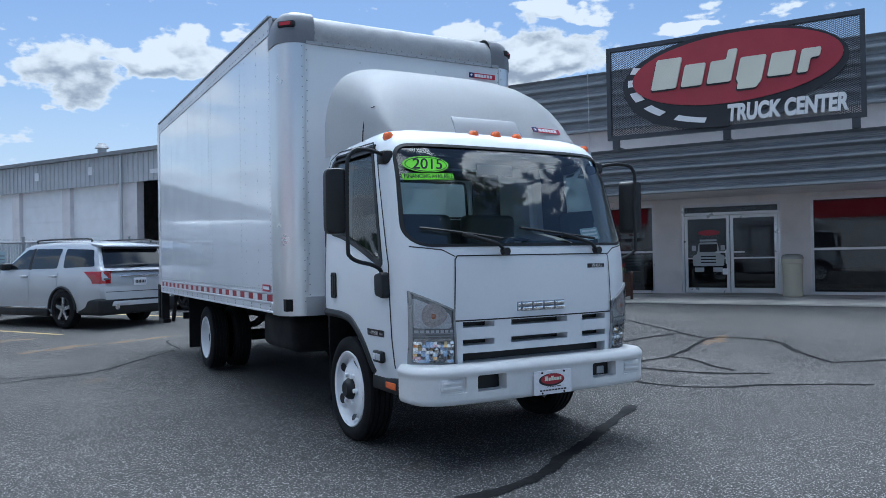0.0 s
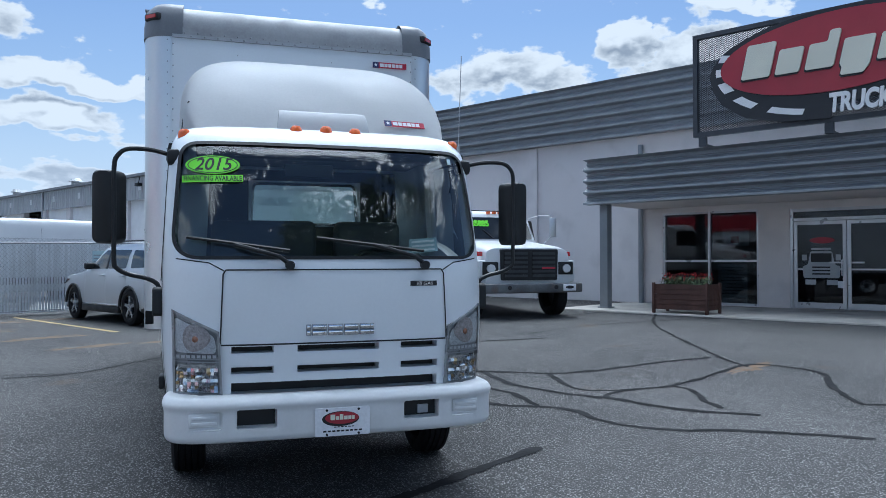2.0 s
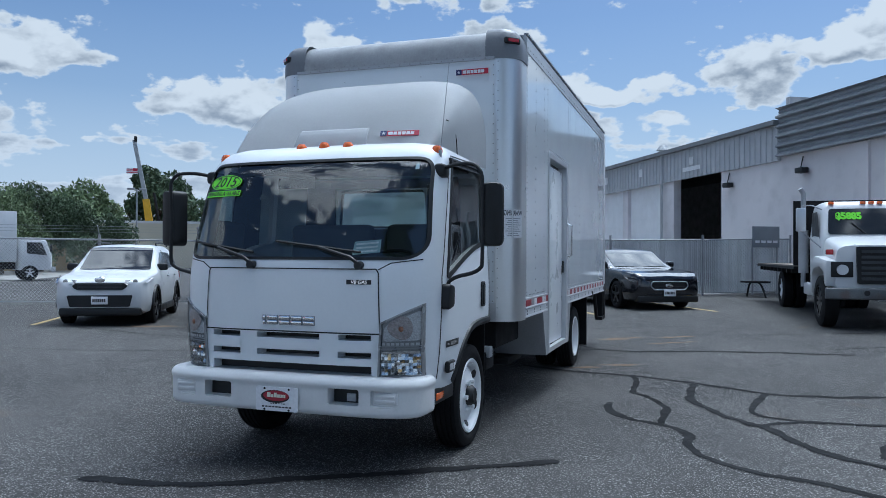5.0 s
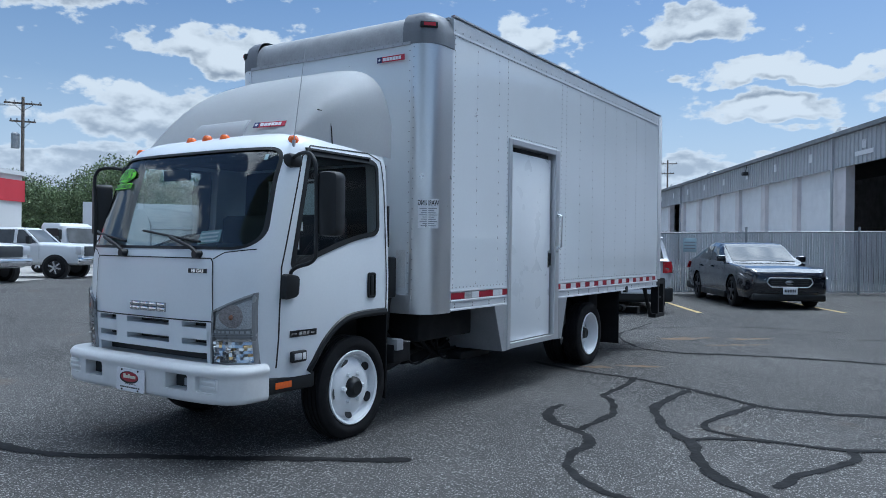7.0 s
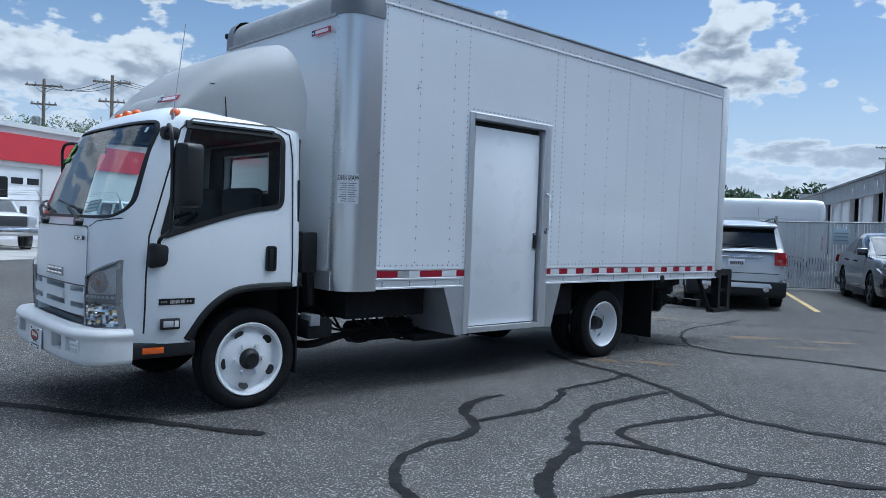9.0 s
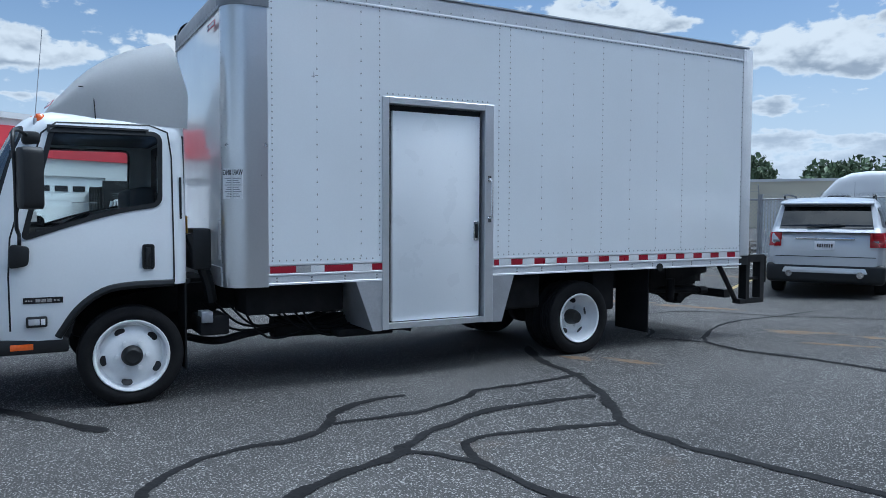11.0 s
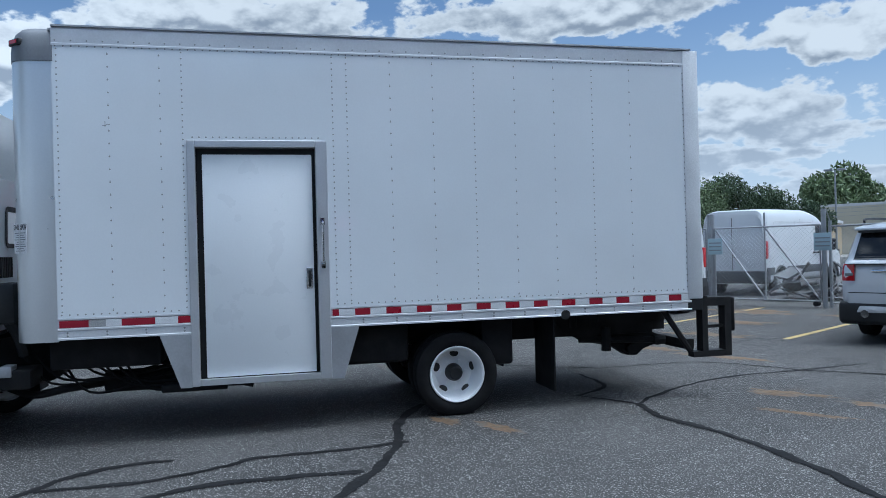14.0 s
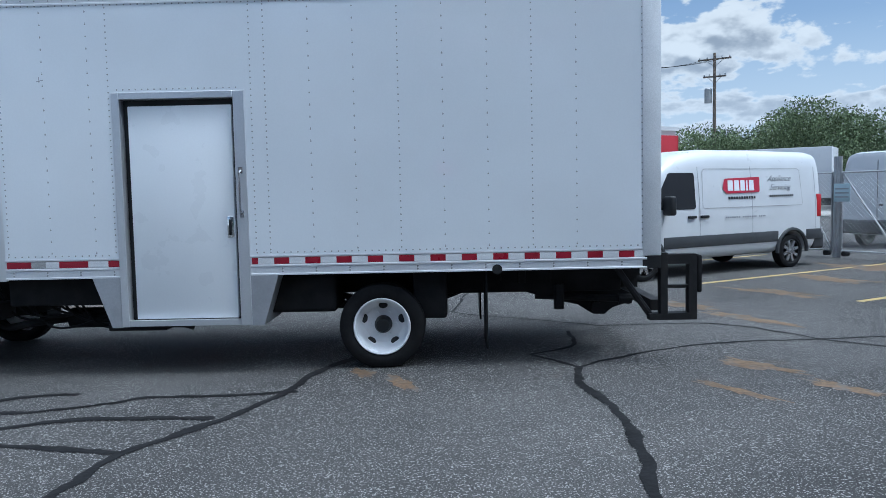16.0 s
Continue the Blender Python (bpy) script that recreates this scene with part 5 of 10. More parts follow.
def build_bumper():
    # wrapped moulding: outline in plan, swept over a rounded section
    n = 36
    sec = rounded([(0.0, 0.395), (-0.015, 0.42), (-0.015, 0.565), (-0.03, 0.60), (0.0, 0.640), (0.16, 0.640), (0.16, 0.395)], 0.02, 3)
    bm = ebm()
    rings = []
    for i in range(n + 1):
        t = math.pi * i / n
        c, s = math.cos(t), math.sin(t)
        cx, cy = 0.945 * math.copysign(abs(c) ** 0.42, c), 0.20 - 0.345 * abs(s) ** 0.42
        nx, ny = math.copysign(abs(c) ** 1.6, c), -abs(s) ** 1.6
        l = math.hypot(nx, ny)
        nx, ny = nx / l, ny / l
        rings.append([bm.verts.new((cx - nx * d, cy - ny * d, z)) for d, z in sec])
    for A, B in zip(rings, rings[1:]):
        for i in range(len(A)):
            j = (i + 1) % len(A)
            bm.faces.new((A[i], A[j], B[j], B[i]))
    bm.faces.new(rings[0])
    bm.faces.new(rings[-1][::-1])
    b = part("bumper", bm, BUMPERWHITE, TRUCK, "white moulded bumper")
    cuts = []
    for s in (-1, 1):
        bm = ebm()
        prism(bm, rounded([(s * 0.36, 0.47), (s * 0.575, 0.47), (s * 0.575, 0.575), (s * 0.36, 0.575)], 0.015, 3), -0.3, -0.07, "y")
        cuts.append(bm)
        bm = ebm()
        prism(bm, rounded([(s * 0.65, 0.47), (s * 0.84, 0.47), (s * 0.84, 0.575), (s * 0.65, 0.575)], 0.02, 3), -0.3, -0.115, "y")
        cuts.append(bm)
    cut(b, cuts)
    for s in (-1, 1):
        bm = ebm()
        box(bm, *sorted((s * 0.365, s * 0.57)), -0.075, -0.069, 0.475, 0.57)
        part("recess_panel", bm, BLACK, b, "black recess", False)
        bm = bbox(*sorted((s * 0.665, s * 0.825)), -0.125, -0.10, 0.485, 0.56, 0.008)
        fl = part("fog_lamp_blank", bm, BUMPERWHITE, b, "moulded white lamp blank")
        for k in range(2):
            bm = bbox(*sorted((s * 0.68, s * 0.81)), -0.131, -0.124, 0.497 + 0.03 * k, 0.515 + 0.03 * k, 0.003)
            part("rib", bm, BUMPERWHITE, fl)
    bm = bbox(0.46, 0.525, -0.085, -0.072, 0.485, 0.535, 0.003)
    part("tow_cover", bm, ALUD, b, "grey tow eye cover")
    # dealer plate
    bm = ebm()
    prism(bm, rounded([(-0.155, 0.405), (0.155, 0.405), (0.155, 0.562), (-0.155, 0.562)], 0.012, 3), -0.178, -0.172, "y")
    pl = part("dealer_plate", bm, MARKWHITE, b, "white dealer plate with a red oval")
    bm = ebm()
    prism(bm, [(-0.005 + 0.095 * math.cos(t), 0.505 + 0.034 * math.sin(t)) for t in [i * math.pi / 16 for i in range(32)]], -0.1805, -0.178, "y")
    part("oval", bm, SIGNRED, pl, "red oval", False)
    bm = ebm()
    prism(bm, [(-0.012 + 0.105 * math.cos(t), 0.50 + 0.042 * math.sin(t)) for t in [i * math.pi / 16 for i in range(32)]], -0.1795, -0.1781, "y")
    part("oval_shadow", bm, MARKBLACK, pl, "black oval edge", False)
    bm = ebm()
    at = -0.07
    for w, h in ((0.026, 0.03), (0.018, 0.02), (0.02, 0.03), (0.02, 0.02), (0.018, 0.02), (0.014, 0.02)):
        box(bm, at, at + w, -0.1825, -0.181, 0.495, 0.495 + h)
        at += w + 0.004
    part("name_blocks", bm, SIGNCREAM, pl, "pale letter-sized blocks", False)
    bm = ebm()
    for k in range(9):
        box(bm, -0.11 + k * 0.025, -0.092 + k * 0.025, -0.1795, -0.1785, 0.428, 0.437)
    for k in range(6):
        box(bm, -0.05 + k * 0.02, -0.036 + k * 0.02, -0.1795, -0.1785, 0.452, 0.457)
    part("text_bars", bm, MARKBLACK, pl, "small dark bars", False)
    bm = ebm()
    for x in (-0.09, 0.09):
        for z in (0.55, 0.415):
            rod(bm, (x, -0.178, z), (x, -0.183, z), 0.007, 8)
    part("plate_screws", bm, CHASSIS, pl)


build_bumper()


def wheel(name, x, y, s, deep, R=0.385, rim=0.268, z=0.378, width=0.215):
    """Tyre and white steel rim; s: which way it faces. deep: a dished dual rear wheel."""
    w = part(name, tyre_bm(x, y, z, s, R, rim, width), RUBBER, TRUCK, "black commercial tyre")
    bm = ebm()
    h = width / 2
    if deep:
        prof = [(h * 0.9, rim + 0.004), (h * 0.98, rim - 0.004), (h * 0.9, rim - 0.018), (0.0, rim - 0.03), (-0.03, rim - 0.05), (-0.06, rim - 0.085), (-0.065, 0.10), (-0.06, 0.0)]
    else:
        prof = [(h * 0.86, rim + 0.004), (h * 0.94, rim - 0.004), (h * 0.86, rim - 0.022), (h * 0.35, rim - 0.035), (h * 0.30, rim - 0.05), (h * 0.55, rim - 0.08), (h * 0.72, rim - 0.12), (h * 0.72, 0.085), (h * 0.70, 0.0)]
    revolve(bm, [(s * a, r) for a, r in prof], "x", 40, (x, y, z))
    disc = part("rim", bm, STEELWHITE, w, "white painted steel rim")
    # hand holes, nuts and hub
    ah = (-0.045 if deep else h * 0.50)
    for k in range(5):
        t = 2 * math.pi * k / 5 + (0.3 if deep else 0.75)
        rr = rim - 0.072 if not deep else rim - 0.078
        bm = ebm()
        pts = []
        for i in range(14):
            a = 2 * math.pi * i / 14
            u, v = 0.042 * math.cos(a), 0.028 * math.sin(a)
            yy, zz = rr + v, u
            pts.append((yy * math.cos(t) - zz * math.sin(t), yy * math.sin(t) + zz * math.cos(t)))
        A = [bm.verts.new((x + s * (ah + 0.018 - (0.012 if deep else -0.010) * ((py * py + pz * pz) ** 0.5 - rr) / 0.02), y + py, z + pz)) for py, pz in pts]
        bm.faces.new(A)
        part("hand_hole", bm, MARKBLACK, disc, "dark hand hole", False)
    ab = (-0.065 if deep else h * 0.72)
    for k in range(6):
        bm = ebm()
        t = 2 * math.pi * k / 6
        c = (y + 0.112 * math.cos(t), z + 0.112 * math.sin(t))
        rod(bm, (x + s * ab, *c), (x + s * (ab + 0.03), *c), 0.017, 8)
        part("wheel_nut", bm, STEELWHITE, disc)
    bm = ebm()
    e = 0.115 if deep else 0.05
    revolve(bm, [(s * (ab - 0.01), 0.082), (s * (ab + e * 0.5), 0.078), (s * (ab + e), 0.058), (s * (ab + e + 0.004), 0.05), (s * (ab + e - 0.004), 0.0)], "x", 24, (x, y, z))
    part("hub", bm, BLACK, disc, "black hub")
    return w


def tyre_bm(x, y, z, s, R, rim, width):
    bm = ebm()
    h = width / 2
    prof = [(-h * 0.8, rim), (-h * 0.98, rim + 0.03), (-h, (R + rim) / 2), (-h * 0.93, R - 0.03), (-h * 0.80, R - 0.006)]
    for a in (-0.55, -0.18, 0.18, 0.55):
        prof += [(h * (a - 0.06), R), (h * (a - 0.05), R - 0.011), (h * (a + 0.05), R - 0.011), (h * (a + 0.06), R)]
    prof += [(h * 0.80, R - 0.006), (h * 0.93, R - 0.03), (h, (R + rim) / 2), (h * 0.98, rim + 0.03), (h * 0.8, rim)]
    revolve(bm, prof, "x", 56, (x, y, z), True)
    # flatten where it stands
    for v in bm.verts:
        if v.co.z < 0.006 + z - 0.378:
            v.co.z = 0.006 + z - 0.378
    return bm


for s in (-1, 1):
    wheel("front_wheel", s * 0.842, 1.10, s, False, R=0.392, rim=0.280, z=0.349)
    wheel("rear_wheel", s * 0.955, 5.46, s, True, R=0.388, rim=0.256)
    part("inner_rear_tyre", tyre_bm(s * 0.68, 5.46, 0.378, s, 0.385, 0.268, 0.215), RUBBER, TRUCK, "black inner dual tyre")


def build_mirrors():
    for s in (-1, 1):
        bm = ebm()
        arm = smooth_path([(s * 0.92, 0.42, 2.02), (s * 1.05, 0.37, 2.045), (s * 1.17, 0.33, 2.04), (s * 1.225, 0.32, 2.0), (s * 1.245, 0.32, 1.93), (s * 1.245, 0.33, 1.70), (s * 1.245, 0.33, 1.40), (s * 1.23, 0.335, 1.345), (s * 1.17, 0.345, 1.31), (s * 1.07, 0.345, 1.285), (s * 1.01, 0.345, 1.25), (s * 1.0, 0.345, 1.20)], 5)
        tube(bm, arm, 0.0135, 8)
        mr = part("mirror_arm", bm, BLACK, TRUCK, "black tubular mirror arm")
        bm = ebm()
        prism(bm, rounded([(0.27, 1.06), (0.40, 1.08), (0.41, 1.22), (0.28, 1.24)], 0.035, 4), *sorted((s * 0.965, s * 1.035)), "x")
        bm2 = bevelled(bm, 0.012, 2)
        part("lower_bracket", bm2, BLACK, mr)
        bm = bbox(*sorted((s * 0.87, s * 0.965)), 0.37, 0.50, 1.96, 2.06, 0.03)
        part("upper_bracket", bm, BLACK, mr)
        # head: rounded back towards the front, glass towards the rear
        bm = ebm()
        rings = []
        for yy, k in ((0.345, 0.55), (0.355, 0.80), (0.38, 0.95), (0.42, 1.0), (0.47, 1.0), (0.48, 0.97)):
            rings.append([bm.verts.new((s * 1.282 + (px - 1.272) * k, yy, 1.705 + (pz - 1.69) * (0.9 + 0.1 * k if k < 1 else 1))) for px, pz in rounded([(1.19, 1.475), (1.354, 1.475), (1.354, 1.905), (1.19, 1.905)], 0.05, 4)])
        for A, B in zip(rings, rings[1:]):
            for i in range(len(A)):
                j = (i + 1) % len(A)
                bm.faces.new((A[i], A[j], B[j], B[i]))
        bm.faces.new(rings[0])
        bm.faces.new(rings[-1][::-1])
        turn = Matrix.Translation((s * 1.282, 0.43, 0)) @ Matrix.Rotation(radians(s * 20), 4, "Z") @ Matrix.Translation((-s * 1.282, -0.43, 0))
        part("mirror_head", bm, BLACK, mr, "black mirror head", True, turn)
        bm = ebm()
        for z0, z1 in ((1.50, 1.60), (1.62, 1.885)):
            prism(bm, rounded([(s * 1.282 - 0.072, z0), (s * 1.282 + 0.072, z0), (s * 1.282 + 0.072, z1), (s * 1.282 - 0.072, z1)], 0.03, 3), 0.4805, 0.483, "y")
        part("mirror_glass", bm, MIRRORGLASS, mr, "mirror glass", False, turn)


build_mirrors()


def build_roof_gear():
    # air deflector: lofted shell, open at the back, its rear edge raked, with a tip low on each side
    bm = ebm()
    st = [(0.52, 2.215, 0.80), (0.565, 2.285, 0.82), (0.63, 2.37, 0.84), (0.72, 2.485, 0.865), (0.83, 2.60, 0.885), (0.96, 2.70, 0.90), (1.12, 2.785, 0.915), (1.28, 2.845, 0.925), (1.42, 2.885, 0.93)]
    rings = []
    n = 48
    for y, top, w in st:
        u = (y - 0.52) / 0.90
        base = 2.19 - 0.05 * u
        row = []
        for i in range(n + 1):
            t = math.pi * i / n
            c, s = math.cos(t), math.sin(t)
            z = base + (top - base) * abs(s) ** 0.38
            back = 0.26 * u * u * (2.885 - z) if z > 2.24 else 0.26 * u * u * (0.645 - 2.0 * (2.24 - z))
            row.append(bm.verts.new((w * math.copysign(abs(c) ** 0.38, c) * (1 - 0.03 * s * u), y + back, z)))
        rings.append(row)
    for A, B in zip(rings, rings[1:]):
        for i in range(n):
            bm.faces.new((A[i], A[i + 1], B[i + 1], B[i]))
    bmesh.ops.solidify(bm, geom=bm.faces[:], thickness=0.02)
    f = part("air_deflector", bm, DEFLWHITE, TRUCK, "white fibreglass roof air deflector")
    # pressed panel on its nose, its shade in the grey; side decal and aerial
    bm = ebm()
    prism(bm, [(0.525, 2.225), (0.575, 2.325), (0.615, 2.37), (0.69, 2.39), (0.78, 2.30), (0.60, 2.19)], -0.31, 0.31, "x")
    for v in bm.verts:
        v.co.x *= 1 - 0.45 * (v.co.z - 2.19)
    part("nose_panel", bevelled(bm, 0.008, 2), NOSESHADE, f, "raised nose panel greyed to stand for its shade")
    for cx, cy, cz, rx, rz, par in ((0.55, 0.578, 2.305, 58, 7, f), (0.735, 1.786, 3.025, 90, 0, TRUCK)):
        m = Matrix.Translation((cx, cy, cz)) @ pose(0, 0, 0, rx, 0, rz)
        bm = ebm()
        box(bm, -0.145, 0.145, -0.024, 0.024, 0.010, 0.013)
        st_ = part("maker_sticker", bm, REDPLASTIC, par, "red and blue maker's sticker", False, m)
        bm = ebm()
        box(bm, -0.145, -0.095, -0.024, 0.024, 0.0135, 0.015)
        part("blue_field", bm, BLUEMARK, st_, "dark blue field", False)
        bm = ebm()
        pts = [((0.016 if i % 2 == 0 else 0.007) * math.sin(i * math.pi / 5) - 0.12, (0.016 if i % 2 == 0 else 0.007) * math.cos(i * math.pi / 5)) for i in range(10)]
        prism(bm, pts, 0.0152, 0.0165, "z")
        at = -0.085
        for w in (0.04, 0.032, 0.032, 0.032, 0.032, 0.032):
            box(bm, at, at + w - 0.006, -0.014, 0.014, 0.0135, 0.015)
            at += w
        part("white_shapes", bm, MARKWHITE, st_, "white star and letter-sized blocks", False)
    m = Matrix.Translation((-1.205, 2.30, 1.085)) @ pose(0, 0, 0, 90, 0, -90)
    bm = ebm()
    box(bm, -0.11, 0.11, -0.03, 0.03, 0.0, 0.004)
    st_ = part("maker_sticker", bm, REDPLASTIC, TRUCK, "red and blue maker's sticker", False, m)
    bm = ebm()
    box(bm, -0.075, 0.10, -0.014, 0.014, 0.0045, 0.006)
    part("white_shapes", bm, MARKWHITE, st_, "white letter-sized blocks", False)
    for x, y, z in ((-0.865, 0.515, 2.15), (-0.19, 0.485, 2.20), (0.0, 0.48, 2.205), (0.19, 0.485, 2.20), (0.865, 0.515, 2.15)):
        bm = ebm()
        revolve(bm, [(-0.02, 0.040), (0.012, 0.040), (0.03, 0.036), (0.046, 0.024), (0.052, 0.0)], "z", 16, (x, y - 0.02, z))
        mk = part("marker_lamp", bm, AMBER, TRUCK, "amber roof marker lamp")
        bm = ebm()
        rod(bm, (x, y - 0.02, z - 0.03), (x, y - 0.02, z - 0.015), 0.045, 14)
        part("lamp_base", bm, BLACK, mk)
    bm = ebm()
    rod(bm, (0.90, 0.46, 2.12), (0.945, 0.52, 2.80), 0.0028, 6)
    rod(bm, (0.90, 0.46, 2.06), (0.902, 0.463, 2.16), 0.012, 8)
    part("aerial", bm, LIGHTTRIM, TRUCK, "thin radio aerial")
    for s in (-1, 1):
        bm = ebm()
        tube(bm, smooth_path([(s * 0.893, 0.87, 2.18), (s * 0.889, 0.865, 2.28), (s * 0.872, 0.855, 2.385), (s * 0.858, 0.82, 2.415), (s * 0.845, 0.76, 2.425)], 4), 0.004, 6)
        part("deflector_seam", bm, CHASSIS, f, "dark seam")


build_roof_gear()


def build_wipers_stickers():
    for x0, x1, xa in ((-0.84, -0.28, -0.28), (-0.12, 0.52, 0.52)):
        bm = ebm()
        pts = [(x0 + (x1 - x0) * i / 8, front_y(x0 + (x1 - x0) * i / 8, 1.52 - 0.075 * i / 8, 0.022), 1.52 - 0.075 * i / 8) for i in range(9)]
        tube(bm, pts, 0.009, 6)
        w = part("wiper", bm, BLACK, TRUCK, "black windscreen wiper")
        bm = ebm()
        tube(bm, [(xa, front_y(xa, 1.365, 0.02), 1.365), (xa - 0.06, front_y(xa, 1.41, 0.045), 1.41), (xa - 0.22, front_y(xa - 0.22, 1.455, 0.04), 1.455), (xa - 0.30, front_y(xa - 0.3, 1.47, 0.028), 1.475)], 0.013, 8)
        rod(bm, (xa, front_y(xa, 1.36, -0.01), 1.36), (xa, front_y(xa, 1.36, 0.05), 1.36), 0.026, 12)
        part("wiper_arm", bm, BLACK, w)
    # price stickers inside the glass
    cx, cz = -0.70, 1.955
    oval = [(cx + 0.155 * math.cos(t), cz + 0.058 * math.sin(t)) for t in [2 * math.pi * i / 40 for i in range(40)]]
    st = part("year_sticker", front_patch(oval, 0.0035, 4), GREEN, TRUCK, "bright green oval year sticker")
    part("oval_line", line_on(front_pt, [(cx + 0.14 * math.cos(t), cz + 0.05 * math.sin(t)) for t in [2 * math.pi * i / 40 for i in range(41)]], 0.005, 0.005, 1), MARKBLACK, st, "black outline")
    bar = densify([(-0.872, 1.845), (-0.53, 1.85), (-0.53, 1.893), (-0.872, 1.888)], 0.03)
    fs = part("finance_sticker", front_patch(bar, 0.0035, 3), GREEN, TRUCK, "bright green finance sticker")

    def bent(ob, x, z, out):
        """Lay flat lettering on the curved screen, baked into its mesh."""
        for v in ob.data.vertices:
            px, pz = x + v.co.x, z + v.co.y
            v.co = Vector((px, front_y(px, pz, out), pz))
        ob.matrix_basis = Matrix()

    bent(letters("year_text", "2015", 0.105, MARKBLACK, st, Matrix(), 0.0, "", "CENTER", 0.25, 0.0015, 1.0), cx, cz, 0.0055)
    bent(letters("finance_text", "FINANCING AVAILABLE", 0.043, MARKBLACK, fs, Matrix(), 0.0, "", "CENTER", 0.0, 0.0008, 0.72), -0.70, 1.869, 0.0055)
    card = densify([(0.44, 1.425), (0.63, 1.445), (0.625, 1.53), (0.445, 1.515)], 0.05)
    cd = part("dash_card", front_patch(card, -0.03, 3), TEALCARD, TRUCK, "pale teal printed card behind the screen")
    for k in range(3):
        part("card_bar", line_on(front_pt, [(0.46, 1.445 + 0.026 * k), (0.61, 1.458 + 0.026 * k)], 0.012, -0.027, 4), MARKWHITE, cd, "pale lettering bar")
    bl = densify([(0.775, 2.015), (0.80, 2.015), (0.80, 2.055), (0.775, 2.055)], 0.03)
    part("toll_tag", front_patch(bl, -0.004, 2), TEALCARD, TRUCK, "small pale blue tag")
    # papers in the driver's window
    for y0, y1, z0, z1 in ((0.40, 0.50, 1.53, 1.59), (0.41, 0.46, 1.40, 1.475)):
        bm = ebm()
        bm.faces.new([bm.verts.new((side_x(y, z, -0.016), y, z)) for y, z in ((y0, z0), (y1, z0), (y1, z1), (y0, z1))])
        part("window_paper", bm, MARKWHITE, TRUCK, "small white paper in the window", False)


build_wipers_stickers()


def build_interior():
    bm = bbox(-0.86, 0.86, 0.16, 0.52, 1.0, 1.36, 0.06, 3)
    for v in bm.verts:
        if v.co.y < 0.3:
            v.co.x *= 0.9
    d = part("dashboard", bm, INTERIOR, TRUCK, "dark grey dashboard")
    bm = bbox(0.22, 0.62, 0.34, 0.52, 1.34, 1.44, 0.04, 3)
    part("instrument_hood", bm, INTERIOR, d)
    bm = ebm()
    c, ax = Vector((0.43, 0.66, 1.36)), Vector((0, -0.50, 0.86)).normalized()
    a = Vector((1, 0, 0))
    b = ax.cross(a)
    tube(bm, [c + 0.205 * (math.cos(t) * a + math.sin(t) * b) for t in [2 * math.pi * i / 32 for i in range(32)]], 0.016, 8, True)
    for t in (0.3, 2.84, 4.71):
        rod(bm, c - ax * 0.03, c + 0.2 * (math.cos(t) * a + math.sin(t) * b), 0.014, 6)
    rod(bm, c - ax * 0.05, c - ax * 0.005, 0.06, 14)
    rod(bm, c - ax * 0.35, c - ax * 0.04, 0.035, 10)
    part("steering_wheel", bm, BLACK, TRUCK, "black steering wheel")
    for x0, x1 in ((0.16, 0.70), (-0.72, 0.06)):
        bm = bbox(x0, x1, 0.75, 1.22, 1.0, 1.17, 0.05, 3)
        s = part("cab_seat", bm, SEATCLOTH, TRUCK, "grey cloth cab seat")
        bm = bbox(x0 + 0.02, x1 - 0.02, 1.18, 1.33, 1.12, 1.68, 0.05, 3)
        part("seat_back", bm, SEATCLOTH, s)
    # dark lining: back wall round the rear window, headlining, door cards
    bm = ebm()
    for x0, x1, z0, z1 in ((-0.90, -0.43, 0.95, 2.08), (0.43, 0.90, 0.95, 2.08), (-0.43, 0.43, 0.95, 1.65), (-0.43, 0.43, 2.0, 2.08)):
        box(bm, x0, x1, 1.49, 1.51, z0, z1)
    part("back_lining", bm, INTERIOR, TRUCK, "dark cab back lining with a window opening", False)
    bm = bbox(-0.80, 0.80, 0.58, 1.48, 2.10, 2.125, 0.008)
    part("headlining", bm, SEATCLOTH, TRUCK, "grey cab headlining")
    for s in (-1, 1):
        bm = bbox(*sorted((s * 0.86, s * 0.90)), 0.45, 1.46, 0.95, 1.36, 0.015)
        part("door_card", bm, INTERIOR, TRUCK, "dark inner door lining")
    bm = bbox(-0.70, 0.70, 0.40, 0.55, 2.03, 2.09, 0.02)
    part("header_trim", bm, INTERIOR, TRUCK, "grey headlining edge")
    bm = bbox(-0.28, 0.02, 0.28, 0.30, 1.90, 1.98, 0.008)
    part("rear_mirror", bm, BLACK, TRUCK)
    bm = front_back_patch(RW, 1.535)
    g = part("rear_window", bm, GLASS, TRUCK, "cab rear window")
    g.visible_shadow = False
    part("rear_seal", band_on(lambda x, z, o: (x, 1.553 + o, z), scaled(RW, -0.02), scaled(RW, 0.02), 0.006), BLACK, TRUCK)
    for k in range(7):
        bm = ebm()
        box(bm, 0.30 + k * 0.045, 0.325 + k * 0.045, 1.545, 1.565, 1.38, 1.56)
        part("cab_vent", bm, BLACK, TRUCK, smooth=False)
    bm = ebm()
    box(bm, 0.62, 0.78, 1.551, 1.556, 1.30, 1.44)
    part("caution_label", bm, CRANEYELLOW, TRUCK, "yellow caution label", False)


def front_back_patch(poly, y):
    bm = ebm()
    bm.faces.new([bm.verts.new((x, y, z)) for x, z in poly])
    return bm


build_interior()

# ---- cargo box ----
BX0, BX1, BY0, BY1, BZ0, BZ1 = -1.20, 1.137, 1.80, 7.98, 0.87, 3.41


